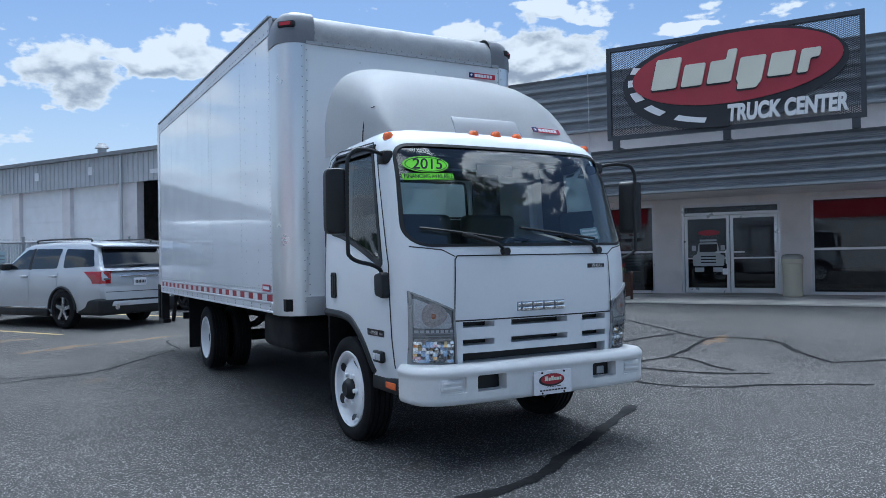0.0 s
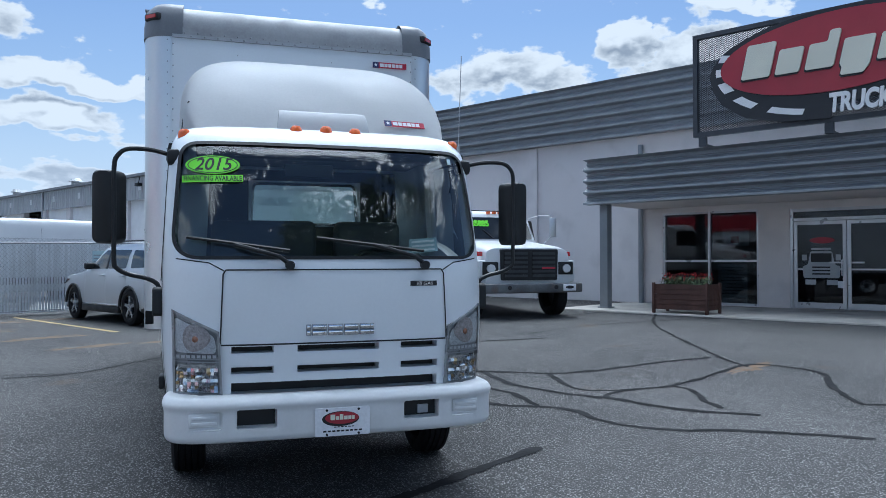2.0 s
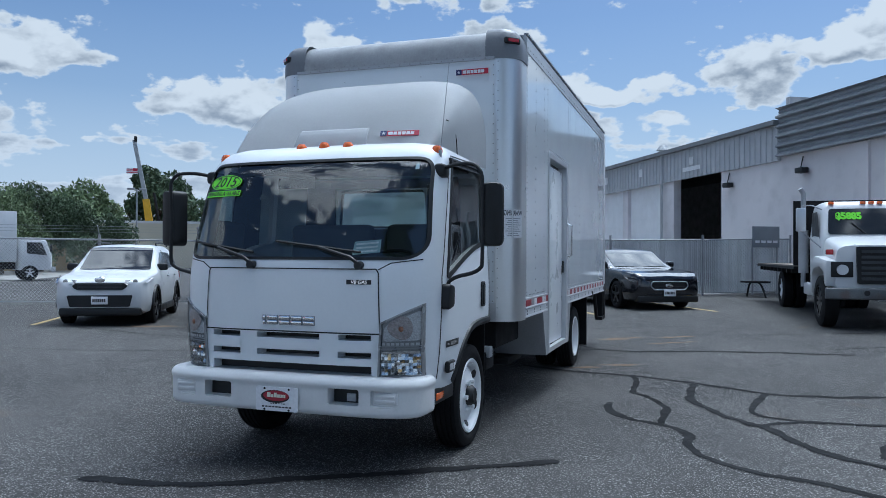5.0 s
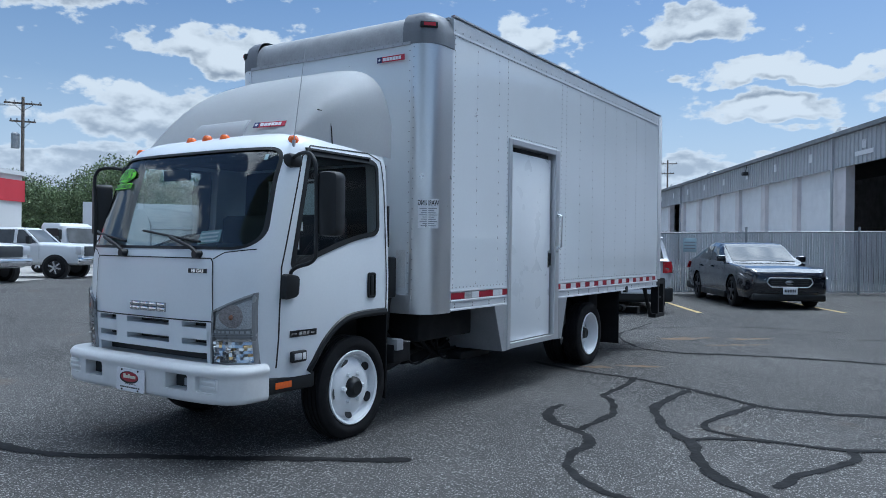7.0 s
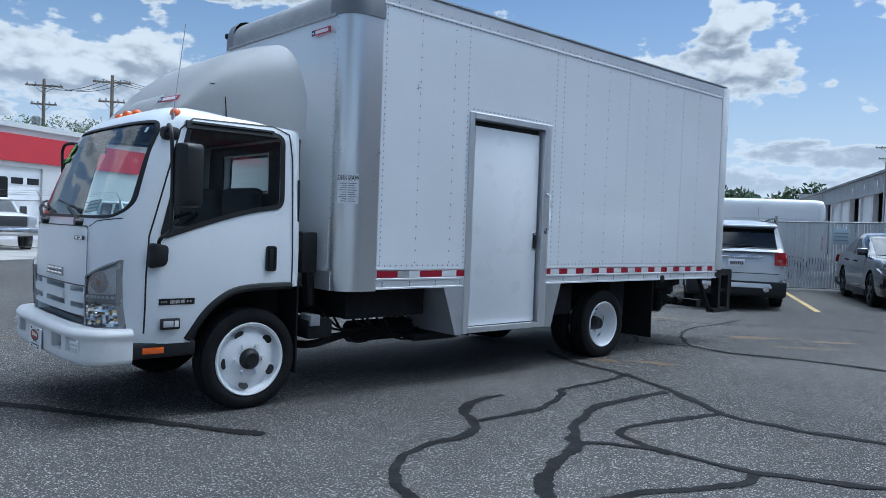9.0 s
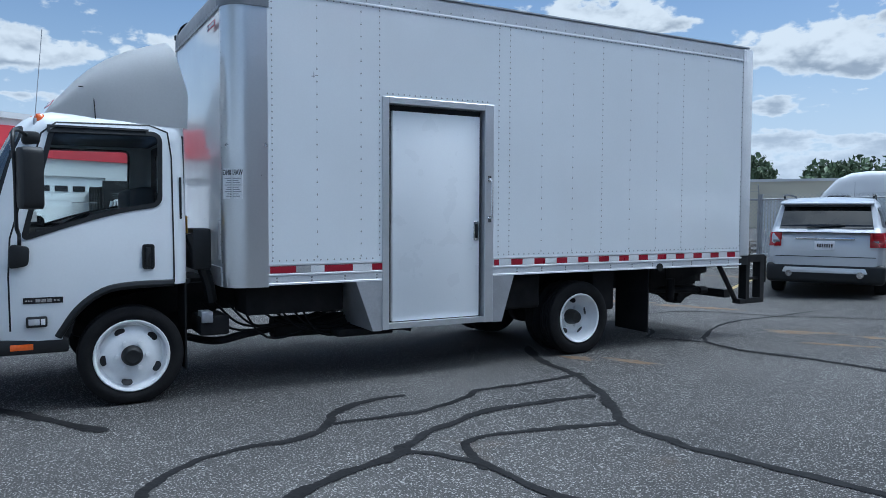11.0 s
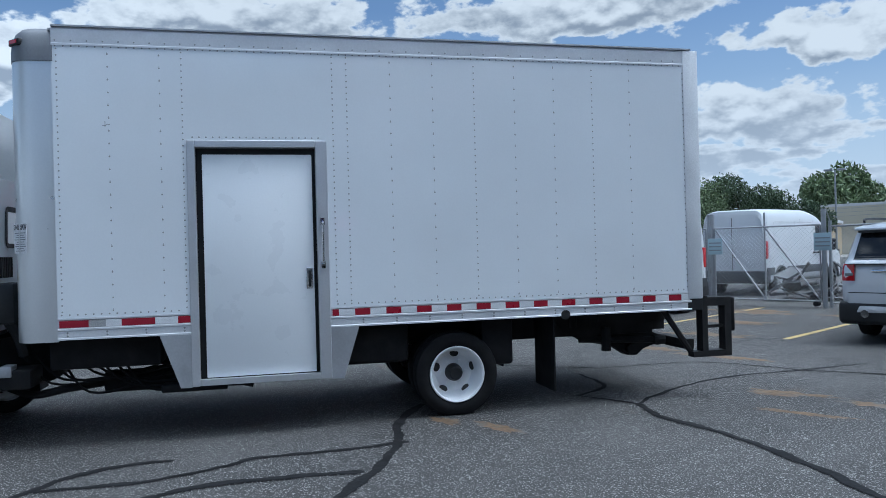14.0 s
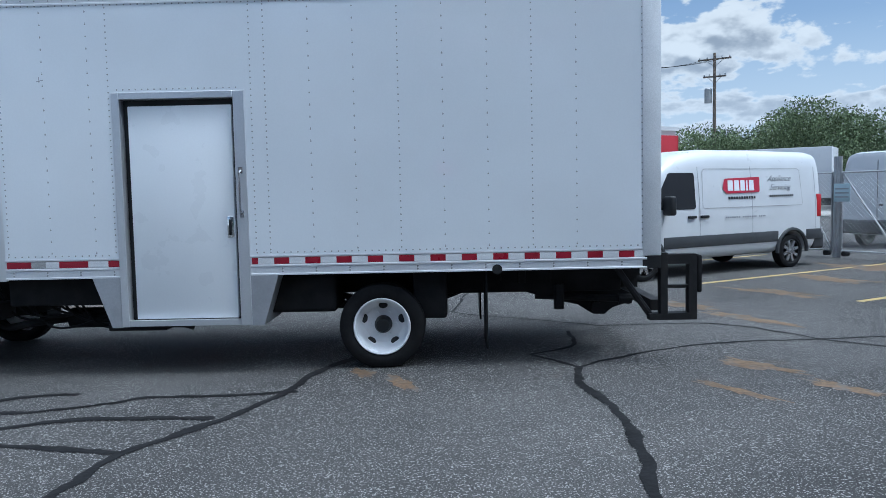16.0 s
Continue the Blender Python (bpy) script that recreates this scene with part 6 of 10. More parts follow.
def build_box():
    # side panels with the door opening in the driver's side
    bm = ebm()
    t = 0.03
    pz0, pz1 = 1.03, 3.27
    for y0, y1, z0, z1 in ((2.13, 3.16, pz0, pz1), (4.31, 7.80, pz0, pz1), (3.16, 4.31, 2.49, pz1)):
        box(bm, BX1 - t, BX1, y0, y1, z0, z1)
    part("side_panel", bm, FRP, TRUCK, "white riveted side panel with a doorway", False)
    bm = ebm()
    box(bm, BX0, BX0 + t, 2.13, 7.80, pz0, pz1)
    part("side_panel", bm, FRP, TRUCK, "white riveted side panel", False)
    bm = ebm()
    box(bm, -1.02, 0.955, BY0, BY0 + t, 1.02, 3.13)
    part("front_panel", bm, FRP, TRUCK, "white front wall of the box", False)
    bm = ebm()
    box(bm, -1.02, 0.955, BY0 - 0.012, BY0 + t, 0.86, 1.02)
    part("front_sill", bm, ALU, TRUCK, "aluminium front sill", False)
    # rounded front posts
    for s, xe in ((1, BX1), (-1, BX0)):
        r = 0.19
        pts = [(xe - s * (r + 0.012), BY0 - 0.006)]
        for i in range(9):
            a = math.pi / 2 * i / 8
            pts.append((xe - s * r + s * r * math.sin(a), BY0 + r - r * math.cos(a) - 0.006))
        pts += [(xe, 2.13), (xe - s * 0.03, 2.13)]
        for i in range(9):
            a = math.pi / 2 * (8 - i) / 8
            pts.append((xe - s * r + s * (r - 0.03) * math.sin(a), BY0 + r - (r - 0.03) * math.cos(a)))
        pts.append((xe - s * (r + 0.012), BY0 + 0.02))
        bm = ebm()
        prism(bm, pts, 0.86, 3.13, "z")
        part("corner_post", bm, POSTMETAL, TRUCK, "rounded aluminium corner post")
        # moulded roof corner with a recessed clearance lamp
        bm = ebm()
        rows = []
        for z, k in ((3.13, 0.0), (3.22, 0.0), (3.30, 0.012), (3.36, 0.035), (3.40, 0.075), (3.42, 0.13)):
            row = []
            for i in range(11):
                a = math.pi / 2 * i / 10
                rr = r + 0.01 - k
                row.append(bm.verts.new((xe - s * r + s * rr * math.sin(a), BY0 + r - rr * math.cos(a), z)))
            row.append(bm.verts.new((xe - s * k + s * 0.01, 2.14, z)))
            row.insert(0, bm.verts.new((xe - s * 0.29, BY0 + k - 0.012, z)))
            rows.append(row)
        for A, B in zip(rows, rows[1:]):
            for i in range(len(A) - 1):
                bm.faces.new((A[i], A[i + 1], B[i + 1], B[i]))
        c = bm.verts.new((xe - s * 0.29, 2.14, 3.425))
        for i in range(len(rows[-1]) - 1):
            bm.faces.new((rows[-1][i], rows[-1][i + 1], c))
        c = bm.verts.new((xe - s * 0.29, 2.14, 3.13))
        for i in range(len(rows[0]) - 1):
            bm.faces.new((rows[0][i + 1], rows[0][i], c))
        cap = part("roof_corner", bm, CAPGREY, TRUCK, "grey moulded roof corner cap")
        bm = ebm()
        mm = Matrix.Translation((xe - s * 0.075, BY0 + 0.065, 3.285)) @ pose(0, 0, 0, 0, 0, s * 45)
        box(bm, -0.075, 0.075, -0.035, 0.012, -0.028, 0.028, mm)
        part("lamp_recess", bevelled(bm, 0.012), BLACK, cap, "dark lamp recess")
        bm = ebm()
        box(bm, -0.05, 0.05, -0.042, -0.03, -0.014, 0.014, mm)
        part("clearance_lamp", bm, REDLENS, cap, "small red clearance lamp", False)
    # curved front header between the caps
    bm = ebm()
    prof = [(BY0 - 0.012, 3.13), (BY0 - 0.012, 3.20)]
    for i in range(8):
        a = math.pi / 2 * i / 7
        prof.append((BY0 + 0.17 - 0.182 * math.cos(a), 3.21 + 0.19 * math.sin(a)))
    prof += [(BY0 + 0.34, 3.40), (BY0 + 0.34, 3.36), (BY0 + 0.05, 3.18), (BY0 + 0.05, 3.13)]
    prism(bm, prof, -0.915, 0.85, "x")
    part("front_header", bm, HEADER, TRUCK, "curved aluminium front header")
    bm = ebm()
    box(bm, -0.99, 0.93, BY0 - 0.016, BY0 - 0.001, 3.125, 3.150)
    part("header_lip", bm, ALUD, TRUCK, smooth=False)
    # roof skin, rails and rear frame
    bm = ebm()
    box(bm, BX0 + 0.03, BX1 - 0.03, 2.10, 7.93, 3.385, 3.405)
    part("roof", bm, ALUD, TRUCK, "dull aluminium roof skin", False)
    for xe, s in ((BX1, 1), (BX0, -1)):
        bm = ebm()
        prism(bm, [(xe - s * 0.03, 3.26), (xe + s * 0.006, 3.26), (xe + s * 0.006, 3.275), (xe + s * 0.001, 3.28), (xe + s * 0.004, 3.39), (xe - s * 0.01, 3.41), (xe - s * 0.06, 3.41), (xe - s * 0.06, 3.38)], 2.13, 7.83, "y")
        part("top_rail", bm, RAIL, TRUCK, "pale aluminium top rail", False)
        bm = ebm()
        box(bm, *sorted((xe - s * 0.025, xe + s * 0.012)), 2.13, 7.87, 3.412, 3.426)
        part("roof_edge", bm, ALUD, TRUCK, "dark roof edge strip", False)
        spans = ((2.13, 3.155), (4.315, 7.82)) if s > 0 else ((2.13, 7.82),)
        for y0, y1 in spans:
            bm = ebm()
            prism(bm, [(xe - s * 0.05, 0.872), (xe + s * 0.004, 0.872), (xe + s * 0.004, 0.885), (xe, 0.89), (xe, 0.945), (xe + s * 0.006, 0.95), (xe + s * 0.006, 0.963), (xe, 0.968), (xe, 1.032), (xe + s * 0.005, 1.036), (xe + s * 0.005, 1.05), (xe - s * 0.03, 1.05)], y0, y1, "y")
            part("bottom_rail", bm, RAIL, TRUCK, "aluminium bottom rail", False)
        bm = bbox(*sorted((xe - s * 0.14, xe + s * 0.008)), 7.78, 7.945, 0.98, 3.41, 0.01)
        part("rear_post", bm, TAPE, TRUCK, "white rear frame post")
    bm = ebm()
    box(bm, BX0 + 0.14, BX1 - 0.14, 7.84, 7.945, 3.18, 3.40)
    box(bm, BX0 + 0.14, BX1 - 0.14, 7.84, 7.945, 0.88, 1.02)
    part("rear_frame", bm, TAPE, TRUCK, smooth=False)
    bm = ebm()
    for k in range(7):
        z = 1.02 + k * 0.308
        box(bm, BX0 + 0.15, BX1 - 0.15, 7.90, 7.94, z + 0.006, z + 0.302)
    part("roll_up_door", bm, TAPE, TRUCK, "white roll-up rear door", False)
    bm = ebm()
    box(bm, BX0 + 0.02, 0.98, BY0 + 0.03, 7.95, 0.90, 1.0)
    part("box_floor", bm, CHASSIS, TRUCK, smooth=False)
    # reflective tape
    def tape(xe, s, y0, y1, mt, lb):
        bm = ebm()
        box(bm, *sorted((xe + s * 0.0005, xe + s * 0.0035)), y0, y1, 0.972, 1.028)
        part("tape_strip", bm, mt, TRUCK, lb, False)

    for y0, y1, mt in ((2.14, 2.36, RED), (2.36, 2.49, TAPECREASE), (2.49, 2.61, TAPE), (2.61, 2.87, RED), (2.87, 3.05, TAPE), (3.05, 3.155, RED)):
        tape(BX1, 1, y0, y1, mt, "")
    y = 4.33
    k = 0
    while y < 7.78:
        w = 0.055 if k == 0 else (0.135 if k % 2 == 0 else 0.142)
        tape(BX1, 1, y, min(y + w, 7.8), RED if k % 2 == 0 else TAPE, "")
        y += w
        k += 1
    y, k = 2.14, 0
    while y < 7.78:
        w = 0.15 if k % 2 == 0 else 0.15
        tape(BX0, -1, y, min(y + w, 7.8), RED if k % 2 == 0 else TAPE, "")
        y += w
        k += 1
    # rivets: low domes on their own islands
    bm = ebm()

    def rivet(x, y, z, nx, ny, r=0.0075):
        n = Vector((nx, ny, 0))
        a, b = Vector((0, 0, 1)), n.cross(Vector((0, 0, 1)))
        c = Vector((x, y, z))
        ring = [bm.verts.new(c + r * (math.cos(math.pi * i / 3) * a + math.sin(math.pi * i / 3) * b)) for i in range(6)]
        top = [bm.verts.new(c + n * r * 0.55 + 0.55 * r * (math.cos(math.pi * i / 3) * a + math.sin(math.pi * i / 3) * b)) for i in range(6)]
        for i in range(6):
            j = (i + 1) % 6
            bm.faces.new((ring[i], ring[j], top[j], top[i]))
        bm.faces.new(top)

    cols = [(2.165, 0.052), (2.55, 0.105), (2.95, 0.105), (3.125, 0.052), (4.375, 0.052), (4.50, 0.052)] + [(4.50 + 0.387 * i, 0.105 if i % 3 else 0.058) for i in range(1, 8)] + [(7.78, 0.058)]
    for xe, s in ((BX1, 1), (BX0, -1)):
        for y, step in cols:
            z = 1.10
            while z < 3.24:
                if not (s > 0 and 3.13 < y < 4.34 and z < 2.5):
                    rivet(xe, y, z, s, 0)
                if step > 0.1:
                    rivet(xe, y, z + 0.012, s, 0, 0.003)
                z += step
        for z, step in ((3.255, 0.06), (3.30, 0.12), (1.075, 0.06)):
            y = 2.16
            while y < 7.78:
                if not (s > 0 and 3.1 < y < 4.36 and z < 2.5):
                    rivet(xe + s * (0.004 if z > 3 else 0), y, z, s, 0)
                y += step
        y = 2.2
        while y < 7.78:
            if not (s > 0 and 3.1 < y < 4.36):
                for z in (0.905, 0.93):
                    rivet(xe, y, z, s, 0, 0.009)
            y += 0.30
    for s, xe in ((1, BX1), (-1, BX0)):
        z = 0.95
        while z < 3.1:
            rivet(xe - s * 0.215, BY0 - 0.007, z, 0, -1, 0.006)
            rivet(xe - s * 0.175, BY0 - 0.004, z + 0.03, 0, -1, 0.006)
            z += 0.085
    x = -0.9
    while x < 0.86:
        rivet(x, BY0 - 0.012, 3.165, 0, -1)
        rivet(x + 0.05, BY0 - 0.017, 3.138, 0, -1)
        x += 0.10
    for x in (-0.5, 0.25):
        z = 1.1
        while z < 3.1:
            rivet(x, BY0, z, 0, -1, 0.005)
            z += 0.16
    y = 3.2
    while y < 4.28:
        rivet(BX1, y, 2.525, 1, 0)
        y += 0.055
    tagged(part("rivets", bm, RIVET, TRUCK, "rows of small rivets", False), kind="stuff")
    # mirror-written caution notice on the driver's post
    m = Matrix.Translation((1.083, 1.858, 1.705)) @ pose(0, 0, 0, 90, 0, 45)
    bm = ebm()
    box(bm, -0.088, 0.088, -0.122, 0.122, 0.0, 0.003)
    wn_ = part("warning_notice", bm, MARKWHITE, TRUCK, "white mirror-written warning notice", False, m)
    letters("warning_text", "WARNING", 0.062, MARKBLACK, wn_, Matrix.Translation((0, 0.088, 0.0035)), 0.0006, "", "CENTER", 0, 0.001, -0.60)
    bm = ebm()
    for k in range(9):
        w = 0.075 - 0.012 * ((k * 5) % 3)
        box(bm, -w, w, 0.04 - k * 0.018, 0.046 - k * 0.018, 0.0032, 0.0042)
    part("text_bars", bm, MARKGREY, wn_, "grey unreadable lines", False)
    bm = ebm()
    box(bm, 0.80, 0.90, BY0 - 0.004, BY0 - 0.001, 1.08, 1.40)
    part("spec_label", bm, TAPE, TRUCK, "small pale data label", False)
    # small dent on the side, drawn as flat grey marks instead of relief
    bm = ebm()
    for a, b, c, d in ((2.50, 2.61, 2.53, 2.615), (2.52, 2.60, 2.525, 2.65), (2.53, 2.62, 2.56, 2.625)):
        box(bm, BX1 + 0.0005, BX1 + 0.002, a, c, b, d)
    part("dent_mark", bm, MARKGREY, TRUCK, "grey mark drawn for a small dent", False)


build_box()


def build_side_door():
    # frame with a stepped rebate, the leaf set back
    F = part("door_frame", ring_frame(3.15, 4.315, 0.43, 2.50, 0.065, 0.10, 0.06, 0.05, 0.985, BX1 + 0.012), ALU, TRUCK, "aluminium doorway frame", False)
    bm = ebm()
    box(bm, 1.02, 1.05, 3.215, 4.215, 0.48, 2.44)
    part("weather_seal", bm, BLACK, F, "black rubber seal", False)
    bm = bbox(1.05, 1.10, 3.268, 4.185, 0.492, 2.385, 0.008)
    L = part("side_door", bm, DOORWHITE, TRUCK, "white flush side door, shut")
    bm = bbox(1.10, 1.112, 4.115, 4.172, 1.215, 1.40, 0.02, 3)
    h = part("latch", bm, CHROME, L, "chrome paddle latch")
    bm = bbox(1.112, 1.13, 4.132, 4.156, 1.235, 1.375, 0.008)
    part("paddle", bm, BLACK, h)
    bm = ebm()
    tube(bm, [(1.15, 4.262, 1.42), (1.20, 4.262, 1.44), (1.20, 4.262, 1.78), (1.15, 4.262, 1.80)], 0.010, 8)
    box(bm, 1.149, 1.156, 4.245, 4.28, 1.39, 1.45)
    box(bm, 1.149, 1.156, 4.245, 4.28, 1.77, 1.83)
    part("grab_handle", bm, CHROME, F, "slim grab handle")
    bm = ebm()
    box(bm, 1.10, BX1 + 0.012, 3.216, 4.214, 0.435, 0.485)
    part("threshold", bm, ALU, F, "bright threshold plate", False)
    # step well below the floor
    bm = ebm()
    poly = [(2.90, 0.868), (3.06, 0.425), (4.42, 0.425), (4.56, 0.868)]
    prism(bm, poly, 0.46, 0.98, "x")
    part("step_well", bm, ALUD, TRUCK, "aluminium step well box", False)
    for pts in ([(2.90, 0.872), (3.06, 0.425), (3.15, 0.425), (3.15, 0.872)], [(4.315, 0.872), (4.315, 0.425), (4.42, 0.425), (4.56, 0.872)]):
        bm = ebm()
        prism(bm, pts, 0.98, BX1 + 0.004, "x")
        part("step_cheek", bm, ALUD, TRUCK, "dull aluminium cheek plate", False)


def ring_frame(y0, y1, z0, z1, wl, wr, wt_, wb, x0, x1):
    bm = ebm()
    box(bm, x0, x1, y0, y0 + wl, z0, z1)
    box(bm, x0, x1, y1 - wr, y1, z0, z1)
    box(bm, x0, x1, y0 + wl, y1 - wr, z1 - wt_, z1)
    return bevelled(bm, 0.004, 1)


build_side_door()


def build_chassis():
    # side fuel tank ahead of the rear axle; plate added behind to blacken underside
    bm = bbox(0.40, 0.93, 4.40, 5.04, 0.50, 0.85, 0.04, 3)
    part("side_tank", bm, CHASSIS, TRUCK, "black tank ahead of the rear wheels")
    bm = bbox(0.50, 0.54, 6.02, 7.72, 0.60, 0.86, 0.01)
    part("underbody_blackout", bm, CHASSIS, TRUCK, "black plate added to darken the underbody")
    # low black pipe and shield under the doorway
    bm = bbox(0.62, 0.80, 2.86, 3.42, 0.335, 0.405, 0.015)
    part("exhaust_shield", bm, CHASSIS, TRUCK, "black shield under the doorway")
    bm = ebm()
    tube(bm, [(0.71, 3.40, 0.375), (0.71, 3.55, 0.372), (0.72, 3.64, 0.35)], 0.026, 10)
    part("exhaust_tail", bm, CHASSIS, TRUCK, "black exhaust end")
    for s in (-1, 1):
        bm = ebm()
        x = s * 0.42
        prism(bm, [(0.3, 0.56), (0.9, 0.60), (1.6, 0.62), (7.9, 0.62), (7.9, 0.88), (1.6, 0.86), (0.9, 0.74), (0.3, 0.70)], *sorted((x - 0.035, x + 0.035)), "x")
        part("frame_rail", bm, CHASSIS, TRUCK, "black steel frame rail", False)
    for y in (1.75, 2.6, 3.6, 4.6, 5.57, 6.5, 7.4):
        bm = ebm()
        box(bm, -0.385, 0.385, y - 0.04, y + 0.04, 0.70, 0.82)
        part("cross_member", bm, CHASSIS, TRUCK, smooth=False)
    for y in [2.2 + 0.4 * k for k in range(15)]:
        bm = ebm()
        box(bm, -1.15, 0.97, y - 0.03, y + 0.03, 0.862, 0.898)
        part("floor_bearer", bm, CHASSIS, TRUCK, smooth=False)
    bm = ebm()
    rod(bm, (-0.75, 1.10, 0.343), (0.75, 1.10, 0.343), 0.05, 10)
    part("front_axle", bm, CHASSIS, TRUCK)
    bm = ebm()
    rod(bm, (-0.9, 5.46, 0.378), (0.9, 5.46, 0.378), 0.07, 12)
    revolve(bm, [(-0.16, 0.0), (-0.14, 0.10), (-0.05, 0.17), (0.05, 0.17), (0.14, 0.10), (0.16, 0.0)], "x", 20, (0, 5.46, 0.385))
    part("rear_axle", bm, CHASSIS, TRUCK)
    for s in (-1, 1):
        bm = ebm()
        for k in range(4):
            n = 10
            pts = [(4.95 + 1.24 * i / n, 0.47 + 0.016 * k + 0.13 * (2 * i / n - 1) ** 2) for i in range(n + 1)]
            prism(bm, pts + [(a, b + 0.013) for a, b in pts[::-1]], *sorted((s * 0.45, s * 0.52)), "x")
        part("leaf_spring", bm, CHASSIS, TRUCK, smooth=False)
        bm = ebm()
        box(bm, *sorted((s * 0.55, s * 1.07)), 6.40, 6.415, 0.16, 0.86)
        part("mud_flap", bm, RUBBER, TRUCK, "black rear mud flap", False)
    bm = ebm()
    rod(bm, (0, 2.2, 0.55), (0, 5.4, 0.42), 0.045, 10)
    part("drive_shaft", bm, CHASSIS, TRUCK)
    bm = bbox(-0.30, 0.30, 0.7, 1.9, 0.42, 0.90, 0.06)
    part("engine_block", bm, CHASSIS, TRUCK)
    # hydraulic hoses, battery box and a tank behind the cab
    bm = bbox(0.55, 0.92, 1.62, 1.86, 0.46, 0.62, 0.02)
    bx = part("battery_box", bm, CHASSIS, TRUCK, "black battery box")
    bm = bbox(0.78, 0.945, 1.63, 1.72, 0.57, 0.66, 0.006)
    part("filter_can", bm, ALUD, bx, "grey metal filter body")
    bm = bbox(-0.90, -0.5, 2.5, 3.5, 0.46, 0.80, 0.08, 3)
    part("fuel_tank", bm, CHASSIS, TRUCK, "black fuel tank")
    bm = bbox(0.50, 0.90, 2.0, 2.88, 0.60, 0.86, 0.02)
    part("floor_locker", bm, CHASSIS, TRUCK, "black under-floor locker")
    bm = ebm()
    rod(bm, (0.45, 2.35, 0.42), (0.45, 3.9, 0.42), 0.10, 14)
    tube(bm, smooth_path([(0.45, 3.9, 0.42), (0.47, 4.1, 0.44), (0.55, 4.2, 0.42), (0.62, 4.28, 0.40)], 4), 0.035, 8)
    tube(bm, smooth_path([(0.4, 1.55, 0.40), (0.6, 1.8, 0.36), (0.62, 2.05, 0.40), (0.45, 2.4, 0.42)], 4), 0.035, 8)
    part("exhaust", bm, CHASSIS, TRUCK, "dark exhaust silencer and pipe")
    random.seed(5)
    for k in range(9):
        bm = ebm()
        y0 = 1.7 + 0.1 * k
        tube(bm, smooth_path([(0.55 + 0.02 * k, y0, 0.70), (0.65, y0 + 0.25, 0.42 + random.uniform(-0.06, 0.1)), (0.6, y0 + 0.7, 0.40 + random.uniform(-0.05, 0.1)), (0.5, y0 + 1.1, 0.55)], 5), 0.011, 6)
        part("hose", bm, CHASSIS, TRUCK, "dark rubber hose")
    bm = ebm()
    tube(bm, smooth_path([(0.80, 1.57, 1.30), (0.80, 1.66, 1.05), (0.74, 1.72, 0.9), (0.7, 1.76, 0.72)], 4), 0.05, 8)
    part("intake_hose", bm, BLACK, TRUCK, "black intake hose")
    bm = ebm()
    tube(bm, smooth_path([(-0.7, 1.57, 1.30), (-0.74, 1.66, 1.0), (-0.7, 1.74, 0.8)], 4), 0.05, 8)
    part("intake_hose", bm, BLACK, TRUCK, "black intake hose")
    for x0, x1, z0, z1 in ((0.52, 0.86, 1.0, 1.34), (-0.86, -0.4, 0.6, 1.0)):
        part("air_intake", bbox(x0, x1, 1.58, 1.73, z0, z1, 0.02), BLACK, TRUCK, "black air intake box behind the cab")
    # rear underride guard and dock bumpers
    for s in (-1, 1):
        x0, x1 = sorted((s * 1.03 - 0.03, s * 1.14 - 0.03))
        bm = ebm()
        box(bm, x0, x1, 7.95, 8.01, 0.40, 1.0)
        box(bm, x0, x1, 8.011, 8.27, 0.90, 0.985)
        box(bm, x0, x1, 7.85, 7.949, 0.40, 0.455)
        box(bm, x0, x1, 8.011, 8.27, 0.40, 0.46)
        box(bm, x0, x1, 8.20, 8.27, 0.46, 0.90)
        box(bm, x0 + 0.03, x1 - 0.03, 8.011, 8.20, 0.68, 0.71)
        d = part("dock_bumper", bm, CHASSIS, TRUCK, "black steel dock bumper", False)
        bm = bbox(x0, x1, 8.271, 8.315, 0.64, 0.975, 0.015)
        part("rubber_block", bm, RUBBER, d, "black rubber block")
        bm = ebm()
        rod(bm, (s * 1.02, 7.88, 0.43), (s * 1.02, 7.56, 0.89), 0.03, 8)
        part("stay", bm, CHASSIS, d)
        bm = ebm()
        box(bm, *sorted((s * 0.9, s * 1.138)), 7.781, 7.944, 0.87, 0.979)
        part("lower_corner", bm, BLACK, d, smooth=False)
    bm = ebm()
    box(bm, -0.85, 0.80, 7.94, 8.04, 0.44, 0.54)
    part("rear_bar", bm, CHASSIS, TRUCK, "black rear step bar", False)
    bm = ebm()
    prism(bm, [(6.55, 0.86), (6.75, 0.62), (6.98, 0.55), (7.10, 0.60), (7.35, 0.62), (7.62, 0.70), (7.9, 0.74), (7.9, 0.86)], -0.6, 0.55, "x")
    part("lift_housing", bm, CHASSIS, TRUCK, "black steel lift housing", False)
    bm = ebm()
    prism(bm, [(6.80, 0.62), (7.02, 0.52), (7.32, 0.455), (7.47, 0.36), (7.58, 0.355), (7.66, 0.42), (7.82, 0.47), (7.86, 0.55), (7.70, 0.62), (7.55, 0.66), (7.30, 0.60)], 0.30, 0.44, "x")
    for y, z, r in ((7.50, 0.43, 0.055), (7.80, 0.50, 0.045), (7.0, 0.58, 0.05)):
        rod(bm, (0.26, y, z), (0.50, y, z), r, 12)
    part("lift_arm", bm, CHASSIS, TRUCK, "black tail lift arm with pivot pins", False)
    bm = bbox(0.46, 0.92, 5.74, 6.05, 0.42, 0.86, 0.03)
    part("axle_box", bm, CHASSIS, TRUCK, "black box behind the rear axle")
    for y in (6.55, 6.72, 6.78, 7.02):
        bm = ebm()
        rod(bm, (0.72, y, 0.86), (0.72, y, 0.74 - 0.03 * (y > 6.6)), 0.010, 6)
        part("hanger_bolt", bm, CHASSIS, TRUCK)
    bm = ebm()
